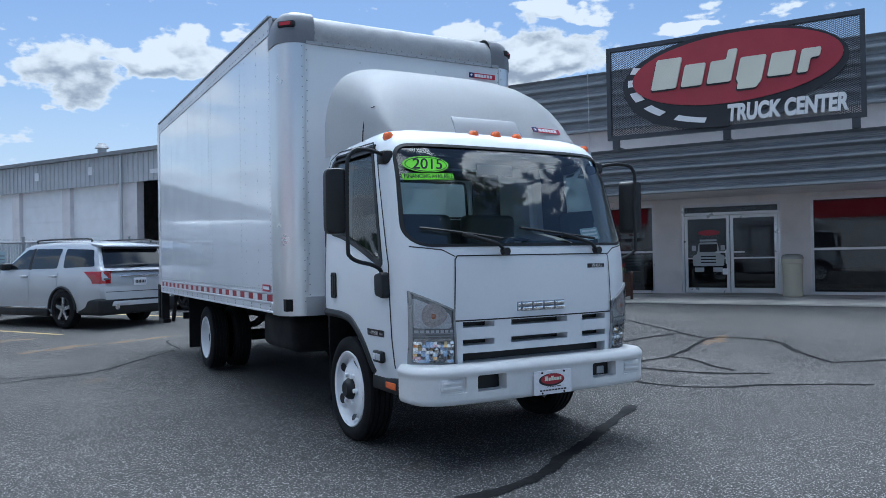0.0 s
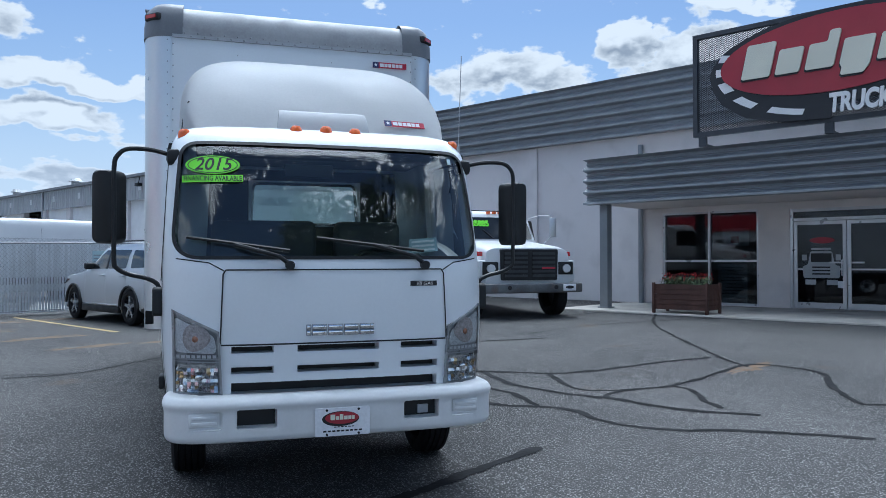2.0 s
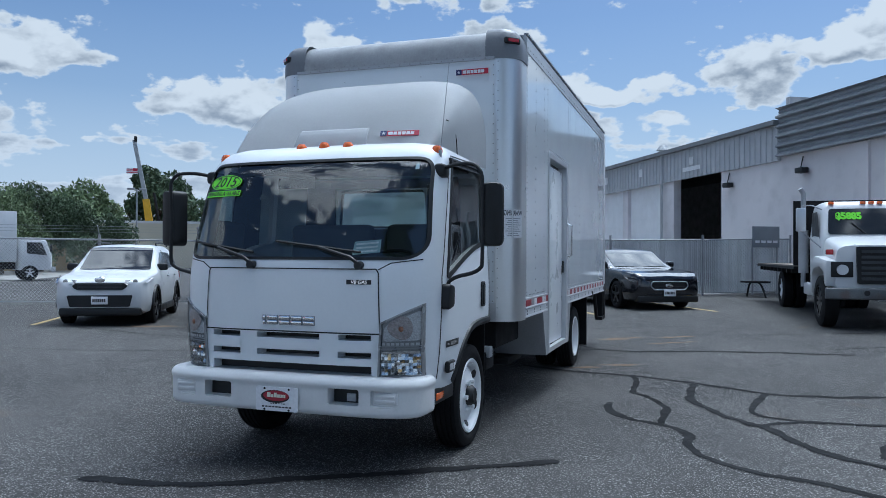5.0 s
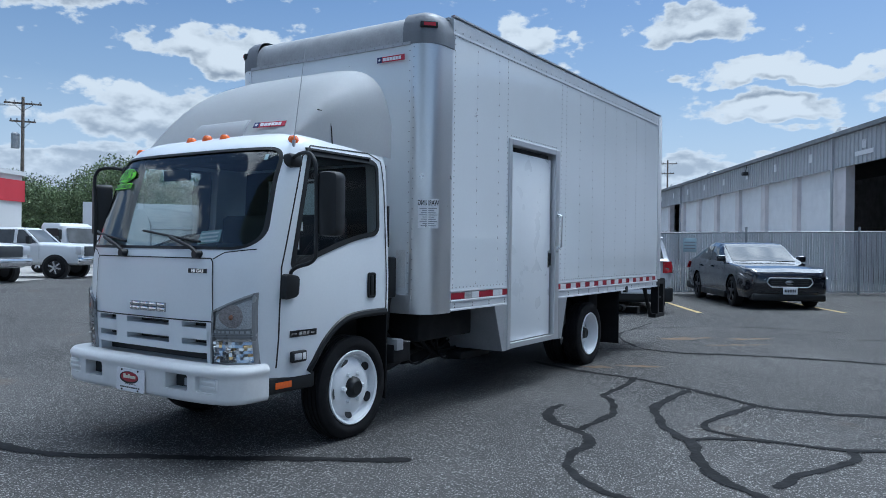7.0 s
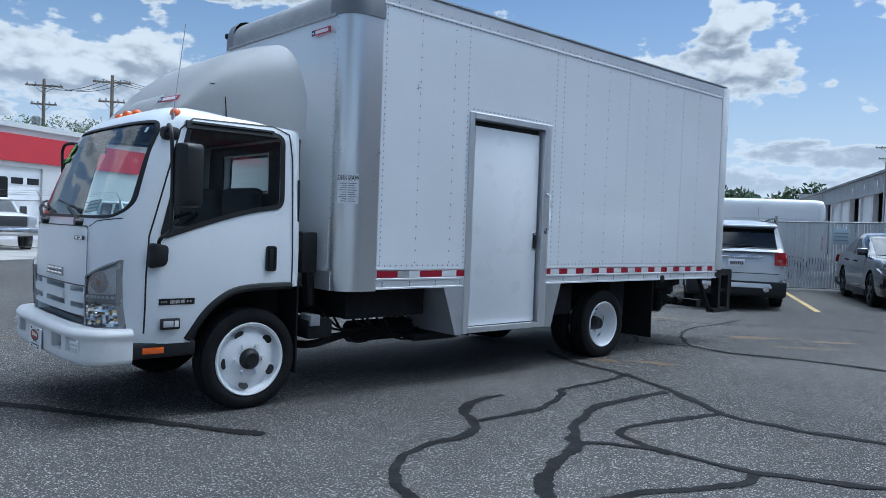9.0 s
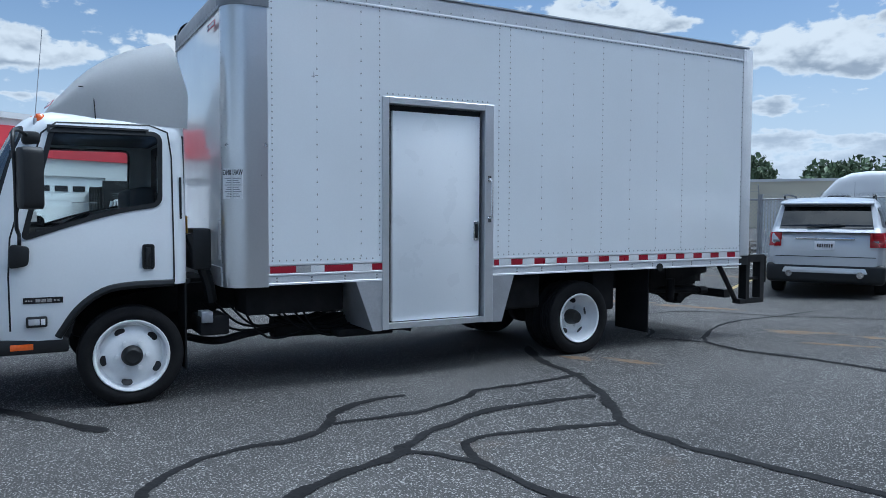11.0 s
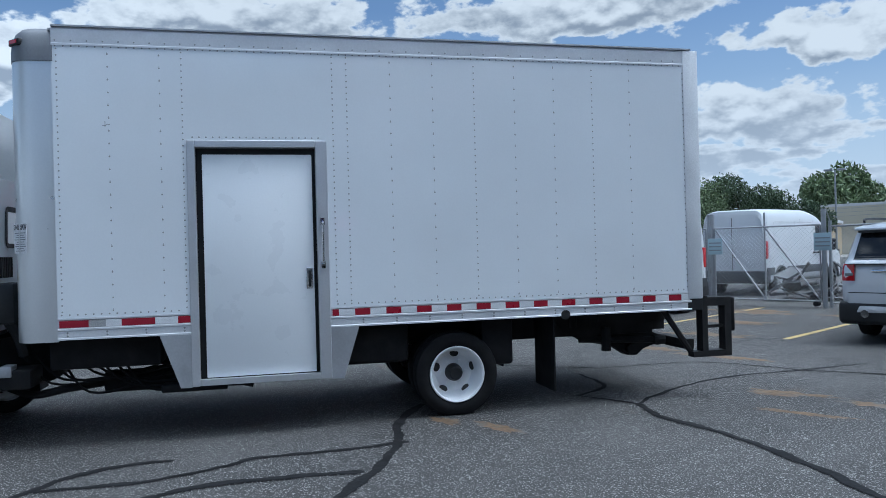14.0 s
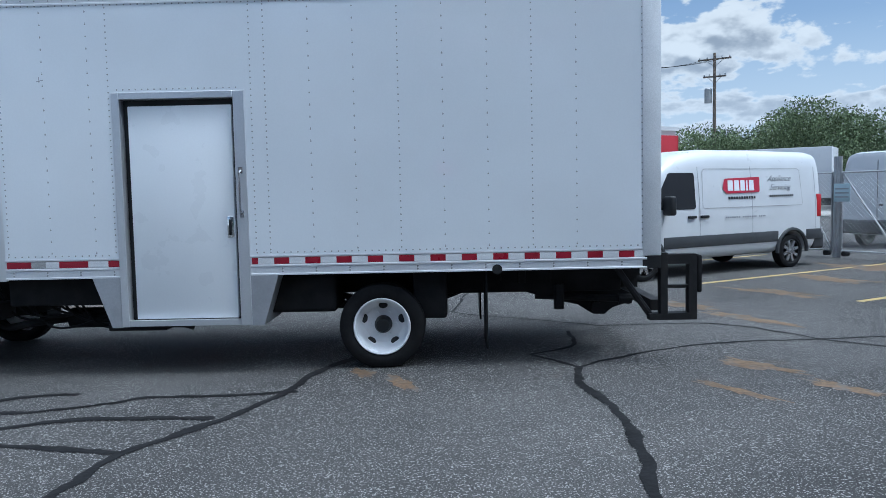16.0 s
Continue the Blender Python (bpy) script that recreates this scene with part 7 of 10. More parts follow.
    rod(bm, (0.5, 6.9, 0.56), (0.62, 7.75, 0.53), 0.035, 8)
    rod(bm, (0.62, 7.68, 0.53), (0.62, 7.80, 0.53), 0.05, 10)
    rod(bm, (0.72, 7.1, 0.70), (0.72, 7.1, 0.46), 0.05, 10)
    part("tail_pipe", bm, CHASSIS, TRUCK)
    bm = ebm()
    rod(bm, (1.10, 6.50, 0.885), (1.148, 6.50, 0.885), 0.045, 14)
    part("round_grommet", bm, BLACK, TRUCK, "black round grommet")


build_chassis()


# ---- other vehicles; each is built facing -y, then set down turned ----
def loft(bm, rings, caps=True):
    R = [[bm.verts.new(p) for p in r] for r in rings]
    for A, B in zip(R, R[1:]):
        for i in range(len(A)):
            j = (i + 1) % len(A)
            bm.faces.new((A[i], A[j], B[j], B[i]))
    if caps:
        bm.faces.new(R[0][::-1])
        bm.faces.new(R[-1])
    return bm


def section(y, zb, zt, w, p=5.0, tumble=0.06, n=28):
    mid, half = (zb + zt) / 2, (zt - zb) / 2
    pts = []
    for i in range(n):
        t = 2 * math.pi * i / n
        c, s = math.cos(t), math.sin(t)
        z = math.copysign(abs(s) ** (2 / p), s)
        x = w * math.copysign(abs(c) ** (2 / p), c) * (1 - tumble * z)
        pts.append((x, y, mid + half * z))
    return pts


def plan_ring(z, ya, yb, w, p=6.0, n=32):
    mid, half = (ya + yb) / 2, (yb - ya) / 2
    pts = []
    for i in range(n):
        t = 2 * math.pi * i / n
        c, s = math.cos(t), math.sin(t)
        pts.append((w * math.copysign(abs(c) ** (2 / p), c), mid + half * math.copysign(abs(s) ** (2 / p), s), z))
    return pts


def road_wheel(par, x, y, R, s, rim_mat, spokes=5, width=0.22, rim=0.68, name="wheel"):
    bm = ebm()
    h, r = width / 2, R * rim
    revolve(bm, [(-h * 0.8, r), (-h, r + 0.03), (-h, R * 0.86), (-h * 0.8, R * 0.985), (-h * 0.5, R), (h * 0.5, R), (h * 0.8, R * 0.985), (h, R * 0.86), (h, r + 0.03), (h * 0.8, r)], "x", 32, (x, y, R), True)
    w = part(name, bm, RUBBER, par, "black tyre")
    bm = ebm()
    revolve(bm, [(s * h * 0.85, r + 0.004), (s * h * 0.92, r - 0.008), (s * h * 0.3, r - 0.02), (s * h * 0.1, r * 0.8), (s * h * 0.1, 0.0)], "x", 28, (x, y, R))
    part("rim_barrel", bm, BLACKALLOY, w)
    bm = ebm()
    for k in range(spokes):
        t = 2 * math.pi * k / spokes + 0.3
        c, sn = math.cos(t), math.sin(t)
        for (r0, w0, r1, w1) in ((0.05, 0.035, r - 0.006, 0.03),):
            q = []
            for rr, ww in ((r0, -w0), (r1, -w1), (r1, w1), (r0, w0)):
                q.append((y + rr * c - ww * sn, R + rr * sn + ww * c))
            A = [bm.verts.new((x + s * h * 0.5, a, b)) for a, b in q]
            B = [bm.verts.new((x + s * (h * 0.86), a, b)) for a, b in q]
            bm.faces.new(B)
            for i in range(4):
                bm.faces.new((A[i], A[(i + 1) % 4], B[(i + 1) % 4], B[i]))
    rod(bm, (x + s * h * 0.4, y, R), (x + s * h * 0.9, y, R), 0.07, 14)
    part("spokes", bm, rim_mat, w, "alloy spokes", False)
    return w


def bars(bm, x, z, w, n, y, h=0.05, gap=0.35):
    """A row of plain bars for unreadable plate writing."""
    step = w / n
    for k in range(n):
        box(bm, x - w / 2 + k * step, x - w / 2 + (k + 1 - gap) * step, y - 0.002, y, z - h / 2, z + h / 2)


def number_plate(par, y, z, s, name="number_plate"):
    """Plate facing -y (s=-1) or +y (s=1)."""
    bm = bbox(-0.155, 0.155, min(y, y + s * 0.012), max(y, y + s * 0.012), z - 0.078, z + 0.078, 0.006)
    p = part(name, bm, MARKWHITE, par, "white number plate with dark bars")
    bm = ebm()
    bars(bm, 0, z, 0.25, 7, y + s * 0.0155 + (0.002 if s > 0 else 0.0), 0.06)
    part("plate_bars", bm, MARKBLACK, p, smooth=False)


def along(tab, y):
    """Smooth look-up in a table of (y, value)."""
    if y <= tab[0][0]:
        return tab[0][1]
    for (a, va), (b, vb) in zip(tab, tab[1:]):
        if y <= b:
            t = (y - a) / (b - a)
            return va + (vb - va) * t
    return tab[-1][1]


def make_car(name, label, m, c):
    car = thing(name, label, "car", m)
    L, W, H, zb = c["L"], c["W"], c["H"], c["clear"]
    hw = W / 2
    f, r = -L / 2, L / 2
    hood, belt = c["hood"], c["belt"]
    rw = c.get("rear_w", 0.94)
    ax_f, ax_r, R = c["ax_f"], c["ax_r"], c["R"]
    g0, g1, t0, t1 = c["g0"], c["g1"], c["t0"], c["t1"]
    wtop = hw * c.get("top_w", 0.74)
    # outlines along the car: top line, underside, half widths at the waist and at the roof
    top_line = [(f, hood - 0.26), (f + 0.05, hood - 0.15), (f + 0.2, hood - 0.075), (f + 0.55, hood - 0.02), (f + 0.9, hood), (g0, belt - 0.005), (g0 + 0.12, belt + 0.06), (t0 - 0.14, H - 0.10), (t0 + 0.1, H - 0.035), (t0 + 0.6, H),
                (t1 - 0.75, H - 0.005), (t1 - 0.2, H - 0.045), (t1, H - 0.085), (g1 - 0.06, c["deck"] + 0.05), (g1, c["deck"]), (max(g1 + 0.02, r - 0.12), c["deck"] - 0.03), (r - 0.02, c["deck"] - 0.12), (r, c["deck"] - 0.30)]
    under = [(f, zb + 0.20), (f + 0.06, zb + 0.06), (f + 0.25, zb), (r - 0.45, zb + 0.02), (r - 0.15, zb + 0.08), (r, zb + 0.24)]
    waist = [(f, hw * 0.72), (f + 0.06, hw * 0.83), (f + 0.25, hw * 0.94), (f + 0.7, hw * 0.985), (0.0, hw), (r - 0.6, hw * 0.99), (r - 0.18, hw * rw), (r - 0.05, hw * (rw - 0.03)), (r, hw * (rw - 0.10))]
    crown = [(f, 0.80), (g0, 0.86), (t0 - 0.1, wtop / hw + 0.03), (t0 + 0.5, wtop / hw), (t1 - 0.4, wtop / hw), (t1, wtop / hw - 0.01), (g1, 0.86 if g1 < r - 0.3 else wtop / hw + 0.10), (r, 0.80)]

    def shape(y):
        """Half section from the keel up to the roof's middle."""
        zt, z0, w = along(top_line, y), along(under, y), along(waist, y)
        wt = hw * along(crown, y) * min(1.0, w / hw + 0.03)
        zl = min(belt, zt - 0.035)
        wl = w * 0.955
        rise = zt - zl
        wt = min(wt, wl) if rise > 0.1 else wl * 0.95
        return [(0.0, z0), (w * 0.80, z0), (w * 0.95, z0 + 0.05), (w * 0.985, z0 + 0.16), (w, z0 + 0.34 * (zl - z0)), (w * 0.998, z0 + 0.62 * (zl - z0)), (w * 0.985, zl - 0.10 * min(1, (zl - z0) / 0.5)), (wl, zl),
                (wl + (wt - wl) * 0.45, zl + rise * 0.5), (wt + 0.012 * min(1, rise * 4), zl + rise * 0.82), (wt - 0.05, zl + rise * 0.955), (wt * 0.62, zt - 0.006), (0.0, zt + 0.006)]

    def side_at(y, z, out):
        pts = shape(y)[4:11]
        for (xa, za), (xb, zc) in zip(pts, pts[1:]):
            if z <= zc:
                return xa + (xb - xa) * max(0.0, (z - za) / max(1e-4, zc - za)) + out
        return pts[-1][0] + out

    ys = sorted(set([round(f + (r - f) * i / 64, 4) for i in range(65)] + [round(p[0], 4) for p in top_line if f <= p[0] <= r]))
    rings = []
    for y in ys:
        half = shape(y)
        rings.append([(x, y, z) for x, z in half] + [(-x, y, z) for x, z in half[-2:0:-1]])
    body = part("body", loft(ebm(), rings), c["paint"], car, c.get("paint_label", ""))
    cuts = []
    for y in (ax_f, ax_r):
        for s in (-1, 1):
            bm = ebm()
            revolve(bm, [(s * hw * 1.1, 0.0), (s * hw * 1.1, R + 0.055), (s * (hw - 0.32), R + 0.055), (s * (hw - 0.32), 0.0)], "x", 28, (0, y, R + 0.01))
            cuts.append(bm)
    for s in (-1, 1):
        for y in c["doors"]:
            bm = ebm()
            box(bm, *sorted((s * (hw - 0.05), s * (hw + 0.05))), y - 0.005, y + 0.005, zb + 0.2, belt - 0.02)
            cuts.append(bm)
    cut(body, cuts)

    def pane(poly, s, name, label):
        """A pane laid a little proud of the body's side."""
        dense = densify(rounded(poly, 0.045, 3), 0.08)
        cy, cz = sum(p[0] for p in dense) / len(dense), sum(p[1] for p in dense) / len(dense)
        bm = ebm()
        rows = [[bm.verts.new((s * side_at(cy + (y - cy) * k, cz + (z - cz) * k, 0.004), cy + (y - cy) * k, cz + (z - cz) * k)) for y, z in dense] for k in (1.0, 0.6, 0.25)]
        for A, B in zip(rows, rows[1:]):
            for i in range(len(dense)):
                bm.faces.new((A[i], A[(i + 1) % len(dense)], B[(i + 1) % len(dense)], B[i]))
        bm.faces.new(rows[-1])
        return part(name, bm, c["glass"], car, label)

    def screen(ya, yb, wide, name, label):
        """Windscreen or rear window on the sloping top line."""
        bm = ebm()
        rows = []
        for i in range(9):
            y = ya + (yb - ya) * i / 8
            w = min(hw * along(crown, y), along(waist, y) * 0.95) * wide
            d = along(top_line, y + 0.01) - along(top_line, y - 0.01)
            nrm = Vector((0, -d, 0.02)).normalized() * 0.006
            rows.append([bm.verts.new(Vector((w * k / 4, y, along(top_line, y) + 0.006 - 0.010 * abs(k / 4) ** 2)) + nrm) for k in range(-4, 5)])
        for A, B in zip(rows, rows[1:]):
            for i in range(8):
                bm.faces.new((A[i], A[i + 1], B[i + 1], B[i]))
        return part(name, bm, c["glass"], car, label)

    screen(g0 + 0.06, t0 - 0.06, 0.90, "windscreen", "dark reflecting windscreen")
    screen(t1 + 0.03, g1 - 0.04, 0.88, "rear_window", "dark tinted rear window")
    for s in (-1, 1):
        for poly in c["panes"]:
            pane(poly, s, "side_window", "dark tinted side window")
        post = c["pillars"][0]
        bm = ebm()
        zz = [belt + 0.02 + (H - 0.15 - belt) * k / 3 for k in range(4)]
        rows = [[bm.verts.new((s * side_at(post + d, z, 0.006), post + d, z)) for d in (-0.045, 0.045)] for z in zz]
        for A, B in zip(rows, rows[1:]):
            bm.faces.new((A[0], A[1], B[1], B[0]))
        part("door_post", bm, BLACK, car, "black door post")
    # mirror, handles, door gaps, sill
        bm = bbox(*sorted((s * (hw - 0.12), s * (hw + 0.10))), c["cowl"] + 0.12, c["cowl"] + 0.26, belt + 0.01, belt + 0.16, 0.04, 3)
        part("door_mirror", bm, c.get("mirror", c["paint"]), car, "door mirror")
        for y in c["handles"]:
            bm = bbox(*sorted((s * (hw - 0.02), s * (hw + 0.03))), y - 0.11, y + 0.11, belt - 0.14, belt - 0.10, 0.012)
            part("door_handle", bm, c.get("handle", c["paint"]), car)
        bm = bbox(*sorted((s * (hw - 0.08), s * (hw + 0.004))), ax_f + R + 0.1, ax_r - R - 0.1, zb - 0.02, zb + 0.13, 0.02)
        part("sill", bm, c["clad"], car, "dark sill")
        if c.get("chrome_sill"):
            bm = bbox(*sorted((s * (hw - 0.02), s * (hw + 0.008))), ax_f + R + 0.15, ax_r - R - 0.15, zb + 0.14, zb + 0.165, 0.004)
            part("sill_strip", bm, CHROME, car, "bright strip")
        for y in (ax_f, ax_r):
            if c.get("arches"):
                bm = ebm()
                tube(bm, [(s * (hw - 0.012), y + (R + 0.065) * math.cos(a), R + 0.01 + (R + 0.065) * math.sin(a)) for a in [math.pi * (i / 14) for i in range(15)]], 0.03, 6)
                part("arch_trim", bm, c["clad"], car)
            road_wheel(car, s * (hw - 0.12), y, R, s, c["rims"])
        if c.get("rails"):
            bm = ebm()
            tube(bm, smooth_path([(s * (wtop - 0.05), t0 + 0.25, H - 0.03), (s * (wtop - 0.05), t0 + 0.35, H + 0.035), (s * (wtop - 0.05), t1 - 0.35, H + 0.035), (s * (wtop - 0.05), t1 - 0.2, H - 0.03)], 4), 0.018, 6)
            part("roof_rail", bm, c["rail_mat"], car, "roof rail")
        # lamps
        bm = ebm()
        hx0, hx1 = hw * c.get("lamp_in", 0.55), hw * 0.90
        z0, z1 = c["lamp_z"]
        pts = [(s * hx0, f - 0.02, z0), (s * hw * 0.93, f + 0.16, z0 + 0.03), (s * (hw * 0.995), f + 0.5, z1), (s * hx0, f + 0.05, z1 - 0.03)]
        A = [bm.verts.new(p) for p in pts]
        B = [bm.verts.new((p[0] * 0.985, p[1] + 0.12, p[2])) for p in pts]
        bm.faces.new(A)
        bm.faces.new(B)
        for i in range(4):
            bm.faces.new((A[i], A[(i + 1) % 4], B[(i + 1) % 4], B[i]))
        hl = part("headlamp", bm, LAMPGLASS, car, "smoked headlamp", False)
        bm = ebm()
        rod(bm, (s * (hx0 + hx1) / 2, f + 0.05, (z0 + z1) / 2), (s * (hx0 + hx1) / 2, f + 0.145, (z0 + z1) / 2), 0.045, 14)
        part("projector", bm, CHROME, hl)
        z0, z1, x0 = c["tail"]
        bm = ebm()
        rows = []
        for i in range(9):
            z = z0 + (z1 - z0) * i / 8
            ya = r - 0.24 - 0.26 * (i / 8) ** 1.6
            row = [(s * side_at(ya + (r - 0.012 - ya) * k / 8, z, 0.016), ya + (r - 0.012 - ya) * k / 8, z) for k in range(9)]
            xc = abs(row[-1][0]) - 0.012
            row += [(s * (xc + (x0 - xc) * k / 4), r + 0.014, z) for k in range(5)]
            rows.append([bm.verts.new(p) for p in row])
        for A, B in zip(rows, rows[1:]):
            for k in range(len(A) - 1):
                bm.faces.new((A[k], A[k + 1], B[k + 1], B[k]))
        bmesh.ops.recalc_face_normals(bm, faces=bm.faces[:])
        bmesh.ops.solidify(bm, geom=bm.faces[:], thickness=0.03 * s)
        tl = part("tail_lamp", bm, TAILRED if c.get("spoiler") else REDLENS, car, "red tail lamp", False)
        bm = bbox(*sorted((s * (x0 + 0.02), s * (hw * (rw - 0.09)))), r - 0.1, r + 0.020, z0 + 0.07, z0 + 0.11, 0.006)
        part("reverse_lens", bm, LAMPGLASS, tl, "clear lens")
    # grille and bumpers
    gz0, gz1, gw = c["grille"]
    bm = ebm()
    prism(bm, rounded([(-gw * 0.8, gz0), (gw * 0.8, gz0), (gw, (gz0 + gz1) / 2), (gw * 0.9, gz1), (-gw * 0.9, gz1), (-gw, (gz0 + gz1) / 2)], 0.04), f - 0.012, f + 0.2, "y")
    g = part("grille", bm, BLACK, car, "black grille", False)
    if c.get("grille_rim"):
        bm = ebm()
        tube(bm, [(x, f - 0.016, z) for x, z in rounded([(-gw * 0.8, gz0), (gw * 0.8, gz0), (gw, (gz0 + gz1) / 2), (gw * 0.9, gz1), (-gw * 0.9, gz1), (-gw, (gz0 + gz1) / 2)], 0.04)], 0.011, 6, True)
        part("grille_rim", bm, ALU, g, "chrome rim")
    for k in range(4):
        bm = ebm()
        z = gz0 + (gz1 - gz0) * (k + 0.6) / 4.4
        box(bm, -gw * 0.8, gw * 0.8, f - 0.02, f - 0.01, z - 0.008, z + 0.008)
        part("grille_bar", bm, BODYGREY, g, smooth=False)
    bm = ebm()
    revolve(bm, [(f - 0.035, 0.0), (f - 0.03, 0.05), (f - 0.012, 0.06)], "y", 18, (0, 0, c.get("badge_z", (gz0 + gz1) / 2)))
    for v in bm.verts:
        v.co.x *= 1.7
    part("badge", bm, CHROME, g, "plain oval badge")
    bm = bbox(-hw * 0.82, hw * 0.82, f - 0.005, f + 0.3, zb - 0.01, zb + 0.15, 0.04, 3)
    part("front_apron", bm, c["clad"], car, "dark lower bumper")
    bm = ebm()
    prism(bm, rounded([(-hw * 0.6, zb + 0.17), (hw * 0.6, zb + 0.17), (hw * 0.66, gz0 - 0.10), (-hw * 0.66, gz0 - 0.10)], 0.03), f - 0.008, f + 0.2, "y")
    part("lower_intake", bm, BLACK, car, "black lower air intake", False)
    bm = bbox(-hw * 0.955, hw * 0.955, ax_r + R + 0.06, r + 0.012, zb + 0.02, zb + c.get("rear_clad", 0.24), 0.07, 4)
    part("rear_apron", bm, c["clad"], car, "dark lower rear bumper")
    if c.get("front_plate"):
        number_plate(car, f - 0.03, c["front_plate"], -1)
    if c.get("rear_plate"):
        number_plate(car, r + 0.004, c["rear_plate"], 1)
        bm = bbox(-0.46, 0.46, r - 0.07, r + 0.012, c["rear_plate"] + 0.10, c["rear_plate"] + 0.14, 0.012)
        part("tailgate_trim", bm, CHROME, car, "bright tailgate trim")
    if c.get("spoiler"):
        for z, h in ((c["deck"] - 0.03, 0.006), (zb + 0.48, 0.006)):
            bm = ebm()
            box(bm, -hw * 0.80, hw * 0.80, r - 0.06, r + 0.004, z - h, z + h)
            part("tailgate_gap", bm, BLACK, car, "dark tailgate joint", False)
        bm = ebm()
        prism(bm, rounded([(t1 - 0.25, H - 0.06), (t1 + 0.16, H - 0.10), (t1 + 0.17, H - 0.14), (t1 - 0.05, H - 0.15)], 0.015, 2), -wtop * 0.96, wtop * 0.96, "x")
        part("rear_spoiler", bevelled(bm, 0.01, 2), c["paint"], car, "silver roof spoiler")
        bm = ebm()
        prism(bm, [(t1 + 0.0, H - 0.155), (t1 + 0.15, H - 0.145), (t1 + 0.15, H - 0.175)], -wtop * 0.9, wtop * 0.9, "x")
        part("spoiler_underside", bm, BLACK, car, smooth=False)
        bm = ebm()
        prism(bm, rounded([(-0.66, zb + 0.20), (0.66, zb + 0.20), (0.62, zb + 0.29), (-0.62, zb + 0.29)], 0.02, 3), r - 0.1, r + 0.026, "y")
        part("bumper_blade", bevelled(bm, 0.008, 2), ALU, car, "silver lower bumper blade")
    if c.get("pipes"):
        for s in (-1, 1):
            bm = ebm()
            rod(bm, (s * 0.55, r - 0.2, zb + 0.18), (s * 0.55, r + 0.04, zb + 0.18), 0.055, 14)
            part("exhaust_tip", bm, CHROME, car)
        bm = bbox(-hw * 0.45, hw * 0.45, r - 0.1, r + 0.002, zb + 0.26, zb + 0.285, 0.006)
        part("bumper_strip", bm, CHROME, car)
        bm = ebm()
        rod(bm, (-0.30, t1 + 0.20, belt + 0.10), (0.28, t1 + 0.24, belt + 0.06), 0.012, 6)
        part("rear_wiper", bm, BLACK, car)
    for s in (-1, 1):
        bm = ebm()
        rod(bm, (s * 0.55 - 0.3, g0 + 0.16, belt + 0.05), (s * 0.45 + 0.2, g0 + 0.2, belt + 0.06), 0.01, 6)
        part("wiper", bm, BLACK, car)
    return car


def site_pose(x, y, yaw):
    """Pose on the lot from site coordinates and a turn against the site."""
    p = SITE @ Vector((x, y, 0))
    return pose(p.x, p.y, gz(x), 0, 0, 30 + yaw)


SUV = dict(L=4.9, W=1.93, H=1.765, clear=0.25, hood=1.08, belt=1.17, deck=1.17, cowl=-0.88, ax_f=-1.58, ax_r=1.28, R=0.375, g0=-1.0, g1=2.38, t0=-0.15, t1=2.12, paint=SILVER,
           glass=CARGLASS, clad=BLACK, rims=ALLOY, doors=(-0.95, 0.15, 1.12), handles=(0.0, 1.0), pillars=(0.14,), panes=(((-0.86, 1.19), (0.09, 1.20), (0.11, 1.615), (-0.10, 1.61)), ((0.19, 1.20), (1.06, 1.21), (1.10, 1.61), (0.20, 1.62)), ((1.27, 1.215), (2.20, 1.24), (2.08, 1.575), (1.24, 1.605))), top_w=0.78, lamp_z=(0.80, 0.95),
           tail=(0.90, 1.14, 0.68), grille=(0.66, 0.92, 0.50), arches=True, rails=True, rail_mat=BLACK, chrome_sill=True, rear_plate=0.92, pipes=True, rear_clad=0.36, rear_w=0.93, spoiler=True, mirror=BLACK, paint_label="silver painted body")
make_car("suv", "silver sport utility car parked nose to the fence", site_pose(5.42, 13.62, 180), SUV)
SEDAN = dict(L=5.15, W=1.93, H=1.53, clear=0.20, hood=0.98, belt=1.02, deck=1.08, cowl=-0.95, ax_f=-1.55, ax_r=1.32, R=0.345, g0=-1.05, g1=1.95, t0=-0.12, t1=1.05, paint=DARKBLUE,
             glass=CARGLASS, clad=BLACK, rims=BLACKALLOY, doors=(-0.9, 0.15, 1.1), handles=(0.0, 1.0), pillars=(0.27,), panes=(((-0.82, 1.05), (0.22, 1.06), (0.25, 1.40), (-0.12, 1.385)), ((0.32, 1.06), (1.30, 1.09), (1.02, 1.37), (0.34, 1.40))), lamp_z=(0.66, 0.80),
             tail=(0.80, 0.98, 0.55), grille=(0.50, 0.70, 0.50), grille_rim=True, front_plate=0.42, paint_label="glossy near-black body", top_w=0.78)
make_car("sedan", "glossy near-black saloon car with tinted windows on the lot", site_pose(9.03, 14.45, 0), SEDAN)
